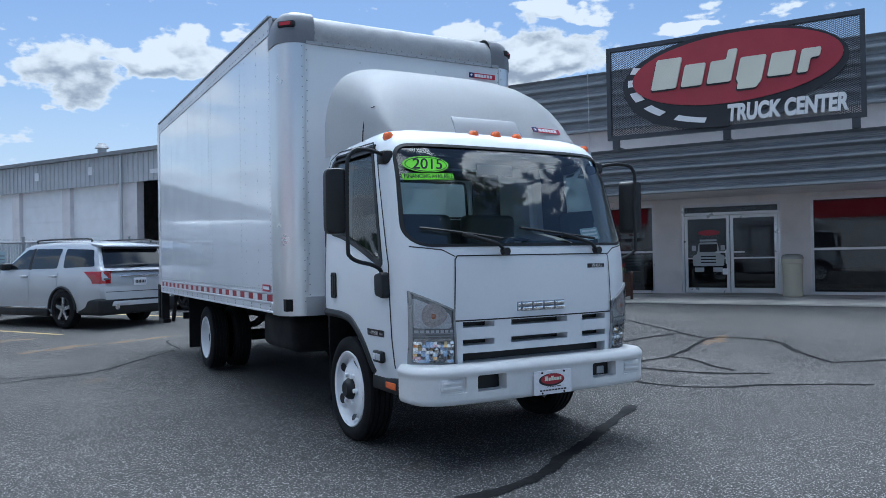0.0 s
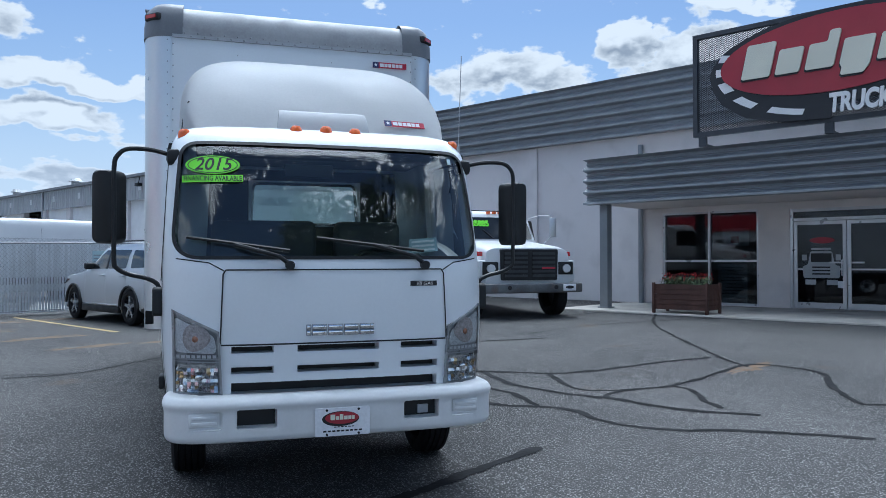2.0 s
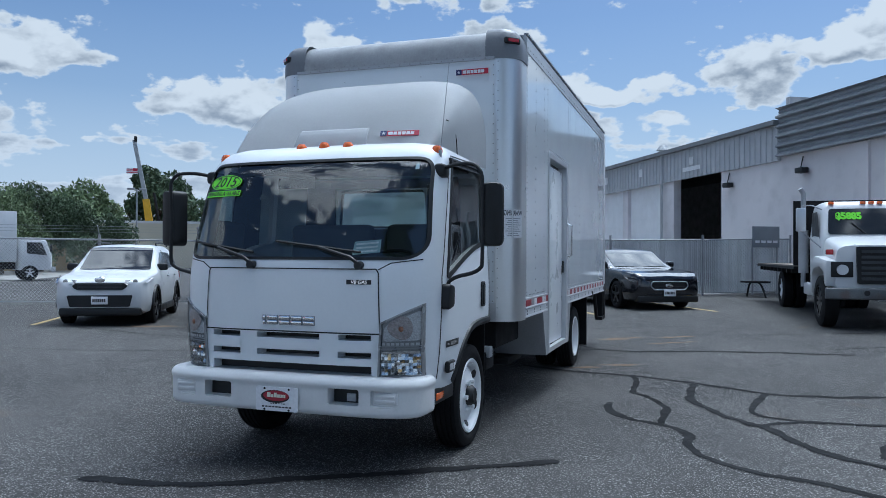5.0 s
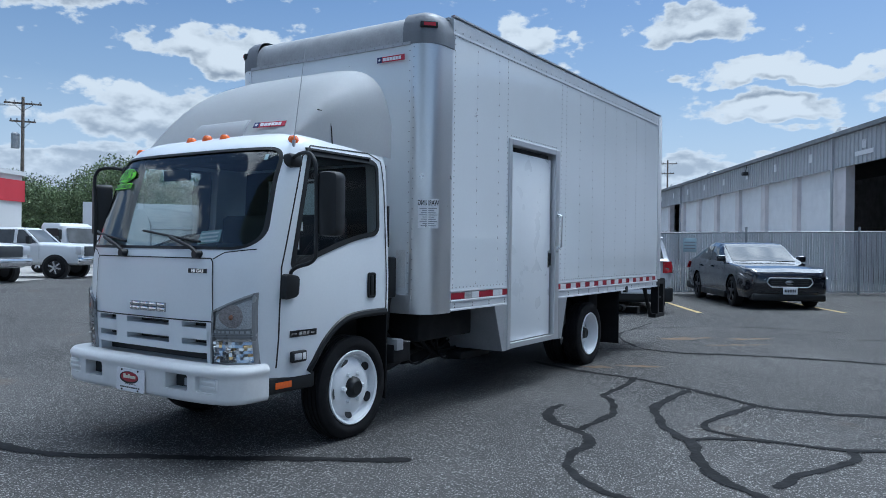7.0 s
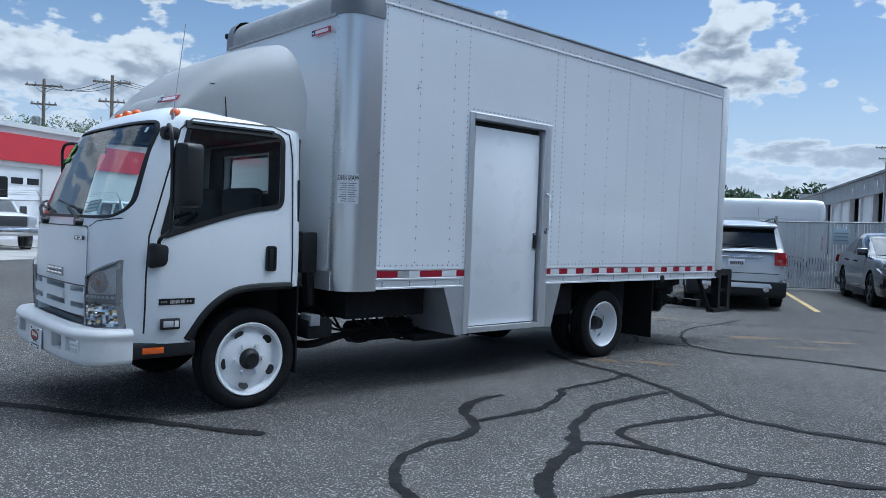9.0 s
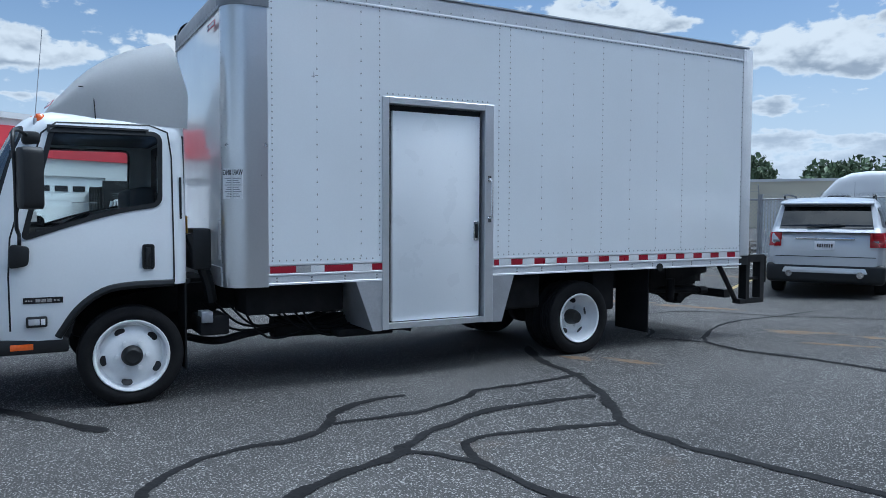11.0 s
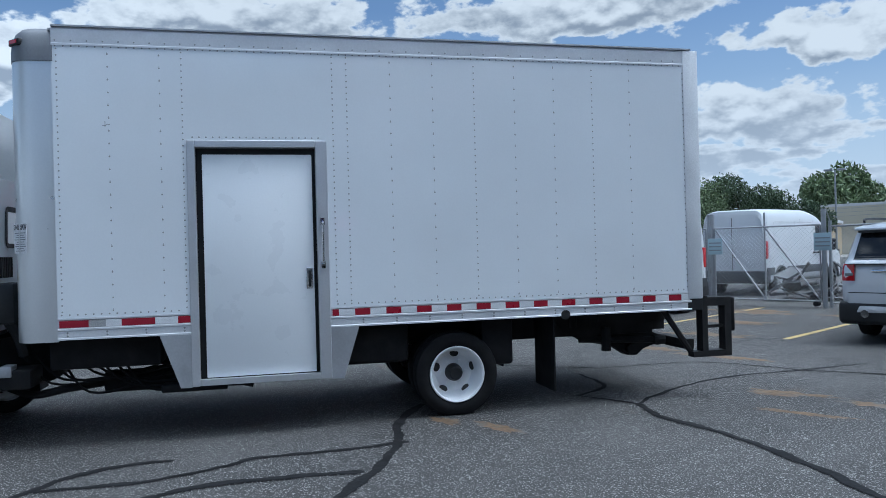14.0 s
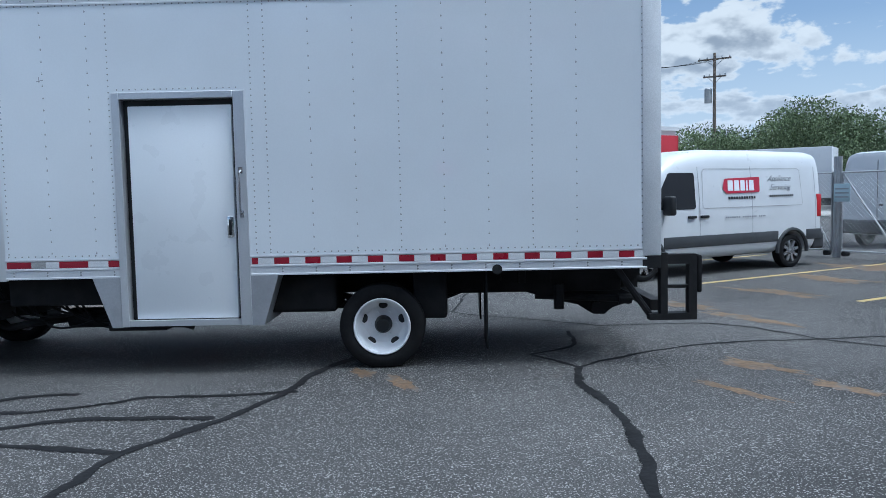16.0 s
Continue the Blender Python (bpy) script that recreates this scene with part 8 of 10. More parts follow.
CROSS = dict(L=4.6, W=1.86, H=1.66, clear=0.22, hood=1.03, belt=1.08, deck=1.08, cowl=-0.9, ax_f=-1.38, ax_r=1.31, R=0.355, g0=-1.05, g1=2.15, t0=-0.15, t1=1.75, paint=WHITE_FAR,
             glass=CARGLASS, clad=BLACK, rims=BLACKALLOY, doors=(-0.85, 0.15, 1.1), handles=(0.0, 1.0), pillars=(0.22,), panes=(((-0.84, 1.11), (0.17, 1.12), (0.20, 1.49), (-0.16, 1.475)), ((0.27, 1.12), (1.10, 1.14), (1.08, 1.47), (0.28, 1.49)), ((1.30, 1.17), (1.85, 1.20), (1.72, 1.43), (1.27, 1.46))), lamp_z=(0.83, 0.95), lamp_in=0.5,
             tail=(0.85, 1.02, 0.55), grille=(0.72, 0.86, 0.52), arches=True, rails=True, rail_mat=BLACK, front_plate=0.52, mirror=BLACK, badge_z=0.93, paint_label="white body")
make_car("crossover", "white crossover car with black trim parked by the fence", site_pose(-3.75, 13.1, 0), CROSS)


def make_van(name, label, m, lettered=True, high=0.0):
    """Full-size panel van, facing -y."""
    van = thing(name, label, "van", m)
    hw, H = 1.0, 2.49 + high
    st = [(-2.90, 0.42, 0.95, 0.80), (-2.84, 0.34, 1.12, 0.92), (-2.6, 0.32, 1.24, 0.985), (-2.25, 0.32, 1.36, hw), (-2.05, 0.32, 1.44, hw), (-1.52, 0.32, 2.12, hw), (-1.15, 0.32, 2.34 + high * 0.7, hw), (-0.75, 0.32, H - 0.06, hw), (-0.3, 0.32, H, hw), (1.0, 0.32, H, hw), (2.65, 0.32, H - 0.02, hw), (2.85, 0.34, H - 0.06, 0.985), (2.91, 0.42, H - 0.2, 0.95)]
    fine = []
    for a, b in zip(st, st[1:]):
        k = max(1, int((b[0] - a[0]) / 0.15))
        fine += [tuple(a[j] + (b[j] - a[j]) * i / k for j in range(4)) for i in range(k)]
    fine.append(st[-1])
    rings = []
    for y, z0, z1, w in fine:
        r = section(y, z0, z1, w, 9.0, 0.0, 36)
        rings.append([(x * (1 - 0.15 * max(0, (z - 1.1) / 1.4) ** 1.5), yy, z) for x, yy, z in r])
    body = part("body", loft(ebm(), rings), WHITE_FAR, van, "white panel van body")
    cuts = []
    for y in (-1.95, 1.98):
        for s in (-1, 1):
            bm = ebm()
            revolve(bm, [(s * 1.2, 0.0), (s * 1.2, 0.43), (s * 0.62, 0.43), (s * 0.62, 0.0)], "x", 28, (0, y, 0.37))
            cuts.append(bm)
    cut(body, cuts)

    def wx(z):
        return hw * (1 - 0.15 * max(0, (z - 1.1) / 1.4) ** 1.5)

    def top(y):
        for a, b in zip(st, st[1:]):
            if y <= b[0]:
                return a[2] + (b[2] - a[2]) * (y - a[0]) / (b[0] - a[0])
        return st[-1][2]

    # windscreen sheet over the sloping nose
    bm = ebm()
    rows = []
    for y in (-2.06, -1.9, -1.75, -1.62, -1.50):
        z = top(y) + 0.012
        w = wx(z) * 0.93
        rows.append([bm.verts.new((w * k / 4, y - 0.004, z + 0.004 - 0.03 * (k / 4) ** 6)) for k in range(-4, 5)])
    for A, B in zip(rows, rows[1:]):
        for i in range(8):
            bm.faces.new((A[i], A[i + 1], B[i + 1], B[i]))
    part("windscreen", bm, mat_van_glass(), van, "grey-tinted windscreen")
    for s in (-1, 1):
        bm = ebm()
        poly = rounded([(-1.80, 1.32), (-0.72, 1.32), (-0.72, 2.02), (-1.36, 2.02)], 0.06)
        bm.faces.new([bm.verts.new((s * (wx(z) + 0.006), y, z)) for y, z in poly])
        part("cab_window", bm, MARKBLACK, van, "dark cab window", False)
        bm = bbox(*sorted((s * (hw + 0.02), s * (hw + 0.26))), -1.58, -1.44, 1.22, 1.58, 0.04, 3)
        part("door_mirror", bm, BLACK, van, "large black door mirror")
        bm = ebm()
        for y0, y1 in ((-1.52, 1.55), (2.41, 2.87)):
            box(bm, *sorted((s * (hw - 0.03), s * (hw + 0.012))), y0, y1, 0.58, 0.80)
        part("side_cladding", bevelled(bm, 0.015), BODYGREY, van, "dark grey side moulding")
        for y in (-1.95, 1.98):
            bm = ebm()
            tube(bm, [(s * (hw - 0.005), y + 0.45 * math.cos(a), 0.37 + 0.45 * math.sin(a)) for a in [math.pi * (i / 14) * 1.06 - 0.1 for i in range(15)]], 0.04, 6)
            part("arch_trim", bm, BODYGREY, van)
            road_wheel(van, s * 0.87, y, 0.355, s, ALLOY, 8)
        for y in (-0.62, 0.80, 2.70):
            bm = ebm()
            prev = None
            for k in range(8):
                z = 0.6 + k * (H - 0.95) / 7
                row = [bm.verts.new((s * (wx(z) + 0.004), y + d, z)) for d in (-0.006, 0.006)]
                if prev:
                    bm.faces.new((prev[0], prev[1], row[1], row[0]))
                prev = row
            part("door_gap", bm, MARKGREY, van, smooth=False)
        for y in (-0.82, -0.5):
            bm = bbox(*sorted((s * (hw - 0.02), s * (hw + 0.03))), y - 0.1, y + 0.1, 1.14, 1.19, 0.012)
            part("door_handle", bm, BLACK, van)
        # pressed side crease, its shade drawn as a flat grey strip
        bm = ebm()
        poly = rounded([(-0.55, 1.32), (2.3, 1.32), (2.25, 2.1), (-0.5, 2.1)], 0.08, 4)
        part("side_crease_shade", line_strip(poly, s, wx), TAPECREASE, van, smooth=False)
        # head and tail lamps
        bm = ebm()
        pts = [(s * 0.62, -2.945, 0.90), (s * 0.90, -2.89, 0.92), (s * 1.005, -2.55, 1.24), (s * 0.74, -2.87, 1.17)]
        A = [bm.verts.new(p) for p in pts]
        B = [bm.verts.new((p[0] * 0.97, p[1] + 0.2, p[2])) for p in pts]
        bm.faces.new(A)
        bm.faces.new(B)
        for i in range(4):
            bm.faces.new((A[i], A[(i + 1) % 4], B[(i + 1) % 4], B[i]))
        hl = part("headlamp", bm, VANLAMP, van, "clear headlamp", False)
        bm = ebm()
        rod(bm, (s * 0.78, -2.925, 1.03), (s * 0.78, -2.80, 1.03), 0.055, 12)
        part("projector", bm, CHROME, hl)
        bm = bbox(*sorted((s * 0.88, s * 0.99)), 2.75, 2.905, 1.05, 1.55, 0.03)
        part("tail_lamp", bm, REDLENS, van, "red tail lamp")
        bm = bbox(*sorted((s * 0.25, s * 0.62)), -2.30, -2.12, 1.375, 1.41, 0.012)
        part("bonnet_vent", bm, BLACK, van)
        bm = ebm()
        rod(bm, (s * 0.70, -2.08, 1.47), (s * 0.12, -2.02, 1.53), 0.012, 6)
        part("wiper", bm, BLACK, van)
        # thin grey bar painted in for the shade of the rear door crease
        bm = ebm()
        box(bm, *sorted((s * 0.03, s * 0.84)), 2.912, 2.918, 1.25, 1.26)
        part("rear_crease_shade", bm, TAPECREASE, van, smooth=False)
    bm = ebm()
    prism(bm, rounded([(-0.46, 0.78), (0.46, 0.78), (0.60, 0.94), (0.56, 1.13), (-0.56, 1.13), (-0.60, 0.94)], 0.05), -2.925, -2.7, "y")
    g = part("grille", bm, BLACK, van, "black grille", False)
    for z in (0.86, 0.92, 0.98, 1.04):
        bm = ebm()
        box(bm, -0.5, 0.5, -2.935, -2.926, z - 0.01, z + 0.01)
        part("grille_bar", bm, BODYGREY, g, smooth=False)
    bm = ebm()
    revolve(bm, [(-2.955, 0.0), (-2.945, 0.055), (-2.927, 0.06)], "y", 18, (0, 0, 0.97))
    for v in bm.verts:
        v.co.x *= 1.9
    part("badge", bm, CHROME, g, "plain oval badge")
    bm = bbox(-0.97, 0.97, -2.93, -2.45, 0.34, 0.74, 0.09, 4)
    part("front_bumper", bm, BODYGREY, van, "dark grey front bumper")
    bm = bbox(-0.45, 0.45, -2.938, -2.9, 0.40, 0.50, 0.02)
    part("lower_intake", bm, BLACK, van)
    bm = bbox(-0.99, 0.99, 2.65, 3.0, 0.36, 0.72, 0.05, 3)
    part("rear_bumper", bm, BODYGREY, van, "dark grey rear bumper")
    bm = ebm()
    box(bm, -0.006, 0.006, 2.91, 2.922, 0.75, H - 0.25)
    box(bm, -0.15, -0.05, 2.91, 2.94, 1.08, 1.12)
    part("rear_door_gap", bm, MARKBLACK, van, smooth=False)
    if lettered:
        # driver's side lettering: name block, script, unreadable lines as bars
        x0 = wx(1.75) + 0.012
        bm = ebm()
        A = rounded([(0.10, 1.60), (1.02, 1.62), (1.04, 1.93), (0.06, 1.90), (0.0, 1.70)], 0.04, 3)
        bm.faces.new([bm.verts.new((wx(z) + 0.010, y, z)) for y, z in A])
        lg = part("logo_field", bm, REDPLASTIC, van, "red logo field", False)
        bm = ebm()
        at = 0.13
        for w in (0.17, 0.16, 0.15, 0.07, 0.16):
            bm.faces.new([bm.verts.new((wx(z) + 0.014, y, z)) for y, z in ((at, 1.655), (at + w - 0.02, 1.655), (at + w - 0.02, 1.865), (at + 0.015, 1.865))])
            at += w + 0.01
        part("logo_blocks", bm, MARKWHITE, lg, "white letter-sized blocks", False)
        bm = ebm()
        for k in range(11):
            bm.faces.new([bm.verts.new((wx(z) + 0.010, y, z)) for y, z in ((0.14 + k * 0.07, 1.49), (0.19 + k * 0.07, 1.49), (0.19 + k * 0.07, 1.54), (0.14 + k * 0.07, 1.54))])
        part("number_bars", bm, MARKBLACK, lg, "row of dark bars", False)
        bm = ebm()
        for k in range(20):
            bm.faces.new([bm.verts.new((wx(z) + 0.010, y, z)) for y, z in ((0.05 + k * 0.05 + 0.06 * (k // 8), 1.115), (0.085 + k * 0.05 + 0.06 * (k // 8), 1.115), (0.085 + k * 0.05 + 0.06 * (k // 8), 1.145), (0.05 + k * 0.05 + 0.06 * (k // 8), 1.145))])
        part("small_bars", bm, MARKGREY, lg, "row of small grey bars", False)
        bm = ebm()
        for k in range(12):
            bm.faces.new([bm.verts.new((wx(z) + 0.010, y, z)) for y, z in ((1.30 + k * 0.06, 1.515), (1.345 + k * 0.06, 1.515), (1.345 + k * 0.06, 1.555), (1.30 + k * 0.06, 1.555))])
        part("address_bars", bm, MARKBLACK, lg, "row of dark bars", False)
        Mt = pose(0, 0, 0, 90, 0, 90)
        letters("script_text", "Appliance", 0.17, MARKGREY, van, Matrix.Translation((wx(1.9) + 0.008, 1.62, 1.89)) @ Mt @ pose(0, 0, 0, 7, 0, 0), 0.002, "grey script lettering", "CENTER", 0.35)
        letters("script_text", "Servicing", 0.17, MARKGREY, van, Matrix.Translation((wx(1.7) + 0.012, 1.62, 1.71)) @ Mt @ pose(0, 0, 0, 5, 0, 0), 0.002, "grey script lettering", "CENTER", 0.35)
    return van


VAN_GLASS = []


def mat_van_glass():
    if not VAN_GLASS:
        VAN_GLASS.append(mat("van_windscreen", (0.09, 0.095, 0.10), 0.10, vary=0.4, grain=0.05, scale=1.2, coat=0.0, spec=0.16, rvary=0.02))
    return VAN_GLASS[0]


def line_strip(poly, s, wx):
    """A thin flat strip along a closed outline on a van side."""
    bm = ebm()
    inner = scaled(poly, -0.012)
    A = [bm.verts.new((s * (wx(z) + 0.004), y, z)) for y, z in poly]
    B = [bm.verts.new((s * (wx(z) + 0.004), y, z)) for y, z in inner]
    for i in range(len(poly)):
        j = (i + 1) % len(poly)
        bm.faces.new((A[i], A[j], B[j], B[i]))
    return bm


make_van("panel_van", "white panel van with a red logo and dark cladding", site_pose(-0.80, 12.80, 0) @ Matrix.Diagonal((0.915, 1, 0.935, 1)))
make_van("panel_van", "white panel van standing behind the gate", site_pose(-1.55, 23.3, 180), False)
make_van("panel_van", "long white high-roof van behind the slatted fence", site_pose(5.95, 24.6, -90), False, 0.30)


def make_flatbed(m):
    """Old bonneted flatbed lorry, facing -y, front axle at y = 0."""
    t = thing("flatbed_truck", "white bonneted flatbed truck with black grille and chrome bumper", "truck", m)
    # bonnet
    rings = []
    for y, z0, z1, w in ((-0.78, 0.75, 1.46, 0.98), (-0.74, 0.72, 1.58, 1.02), (-0.5, 0.74, 1.64, 1.03), (0.2, 0.95, 1.72, 0.98), (0.62, 1.0, 1.78, 0.95)):
        rings.append(section(y, z0, z1, w, 8.0, 0.05))
    part("bonnet", loft(ebm(), rings), WHITE_FAR, t, "white bonnet")
    for s in (-1, 1):
        bm = ebm()
        prism(bm, [(0.60, 0.62), (0.60, 1.0), (0.42, 1.12), (-0.1, 1.16), (-0.5, 1.05), (-0.62, 0.80), (-0.76, 0.80), (-0.76, 1.30), (0.3, 1.38), (0.7, 1.3), (0.7, 0.62)], *sorted((s * 0.78, s * 1.16)), "x")
        part("wing", bevelled(bm, 0.05, 2), WHITE_FAR, t, "white front wing")
        bm = bbox(*sorted((s * 0.72, s * 1.08)), -0.80, -0.76, 0.98, 1.27, 0.015)
        h = part("headlamp", bm, BLACK, t, "square headlamp with black surround")
        bm = ebm()
        rod(bm, (s * 0.90, -0.84, 1.12), (s * 0.90, -0.79, 1.12), 0.095, 18)
        part("lens", bm, ALU, h, "round sealed lens")
        bm = bbox(*sorted((s * 1.0, s * 1.12)), -0.60, -0.52, 1.40, 1.50, 0.01)
        part("marker_lamp", bm, REDLENS, t, "red marker lamp")
        # wheels
        road_wheel(t, s * 1.0, 0.0, 0.50, s, BLACKALLOY, 10, 0.28, 0.58, "front_wheel")
        for k in (0.86, 0.56):
            road_wheel(t, s * k, 5.6, 0.50, s, STEELWHITE, 6, 0.26, 0.58, "rear_wheel")
        # mirrors on tubular arms
        bm = ebm()
        tube(bm, [(s * 0.90, 0.95, 2.34), (s * 1.10, 0.80, 2.42), (s * 1.32, 0.66, 2.42), (s * 1.34, 0.66, 1.90), (s * 0.96, 0.72, 1.55)], 0.014, 6)
        a = part("mirror_arm", bm, ALUD, t, "bright mirror bracket")
        bm = bbox(*sorted((s * 1.25, s * 1.43)), 0.58, 0.64, 1.88, 2.36, 0.02)
        part("mirror_head", bm, ALU, a, "bright mirror head")
        bm = ebm()
        poly = rounded([(0.78, 1.72), (1.55, 1.72), (1.55, 2.30), (1.0, 2.30)], 0.06)
        bm.faces.new([bm.verts.new((s * 0.972, y, z)) for y, z in poly])
        part("door_window", bm, MARKBLACK, t, "dark door window", False)
        bm = bbox(*sorted((s * 0.70, s * 1.10)), 0.75, 1.75, 0.55, 0.80, 0.03)
        part("step_tank", bm, ALU, t, "aluminium step tank")
    # cab
    rings = []
    for z, y0, w in ((0.95, 0.62, 0.97), (1.70, 0.62, 0.985), (1.78, 0.66, 0.975), (2.38, 0.98, 0.90), (2.46, 1.04, 0.87), (2.52, 1.16, 0.78)):
        rings.append(plan_ring(z, y0, 1.95, w, 9.0))
    part("cab", loft(ebm(), rings), WHITE_FAR, t, "white cab")
    bm = ebm()
    poly = rounded([(-0.84, 1.82), (0.84, 1.82), (0.78, 2.36), (-0.78, 2.36)], 0.07)
    bm.faces.new([bm.verts.new((x, 0.66 + (z - 1.78) * 0.533 - 0.012, z)) for x, z in poly])
    ws = part("windscreen", bm, CARGLASS, t, "dark windscreen", False)
    letters("price_text", "$5885", 0.215, GREEN, ws, Matrix.Translation((-0.44, 0.66 + 0.42 * 0.533 - 0.025, 2.20)) @ pose(0, 0, 0, 62, 0, 0), 0.003, "bright green price figures", "CENTER", 0, 0.012, 0.85)
    for s in (-1, 1):
        bm = ebm()
        rod(bm, (0.42 * s + 0.25, 0.665, 1.83), (0.42 * s + 0.02, 0.775, 2.06), 0.012, 6)
        part("wiper", bm, BLACK, t)
    for x in (-0.72, -0.15, 0.0, 0.15, 0.72):
        bm = bbox(x - 0.05, x + 0.05, 1.0, 1.06, 2.455, 2.51, 0.01)
        part("roof_lamp", bm, AMBER, t, "amber roof lamp")
    # grille, bumper
    bm = ebm()
    prism(bm, rounded([(-0.66, 0.86), (0.66, 0.86), (0.68, 1.55), (-0.68, 1.55)], 0.04), -0.84, -0.7, "y")
    g = part("grille", bm, BLACK, t, "black grille", False)
    for k in range(6):
        for x in (-0.33, 0.33):
            bm = ebm()
            box(bm, x - 0.27, x + 0.27, -0.865, -0.838, 0.93 + k * 0.10, 0.985 + k * 0.10)
            part("grille_bar", bm, BODYGREY, g, smooth=False)
    bm = ebm()
    box(bm, 0.28, 0.60, -0.868, -0.866, 1.11, 1.15)
    part("red_script_bar", bm, REDPLASTIC, g, "red script-sized bar", False)
    bm = bbox(-1.20, 1.20, -1.0, -0.86, 0.58, 0.79, 0.03, 3)
    b = part("front_bumper", bm, SCRAP, t, "dull metal bumper")
    for x in (-0.55, 0.55):
        bm = ebm()
        rod(bm, (x, -1.004, 0.70), (x, -0.99, 0.70), 0.05, 12)
        part("tow_hole", bm, MARKBLACK, b)
    bm = bbox(0.72, 1.03, -1.012, -1.0, 0.62, 0.77, 0.004)
    p = part("dealer_plate", bm, MARKWHITE, b, "white dealer plate")
    bm = ebm()
    prism(bm, [(0.875 + 0.10 * math.cos(a), 0.70 + 0.035 * math.sin(a)) for a in [i * math.pi / 10 for i in range(20)]], -1.0155, -1.0125, "y")
    part("oval", bm, MARKBLACK, p, smooth=False)
    # chassis and flat deck
    for x in (-0.43, 0.43):
        bm = ebm()
        box(bm, x - 0.05, x + 0.05, -0.7, 8.3, 0.72, 0.98)
        part("frame_rail", bm, CHASSIS, t, smooth=False)
    bm = ebm()
    box(bm, -1.22, 1.22, 2.2, 8.4, 1.08, 1.14)
    d = part("deck", bm, CHASSIS, t, "dark steel edged deck", False)
    for k in range(10):
        bm = ebm()
        box(bm, -1.2 + k * 0.24, -0.97 + k * 0.24, 2.22, 8.38, 1.141, 1.17)
        part("plank", bm, PALLET, d, smooth=False)
    bm = ebm()
    box(bm, -1.22, 1.22, 2.2, 2.28, 1.17, 2.62)
    part("headboard", bm, CHASSIS, t, "black headboard", False)
    for k in range(9):
        bm = ebm()
        box(bm, -1.2, 1.2, 2.6 + k * 0.65, 2.7 + k * 0.65, 0.98, 1.08)
        part("deck_bearer", bm, CHASSIS, t, smooth=False)
    # exhaust stack with perforated guard
    bm = ebm()
    tube(bm, [(-1.05, 2.05, 0.7), (-1.05, 2.05, 2.66), (-1.06, 2.04, 2.78), (-1.12, 2.02, 2.88)], 0.052, 12)
    s_ = part("exhaust_pipe", bm, ALUD, t, "bright exhaust stack")
    bm = ebm()
    rod(bm, (-1.05, 2.05, 1.0), (-1.05, 2.05, 1.95), 0.10, 16)
    part("stack_guard", bm, ALUD, s_, "perforated guard")
    bm = bbox(-0.4, 0.4, -0.5, 1.0, 0.55, 1.0, 0.05)
    part("engine", bm, CHASSIS, t)
    return t


make_flatbed(pose(5.85, 11.35, gz(10.5), 0, 0, 3) @ Matrix.Diagonal((1, 1, 0.96, 1)))


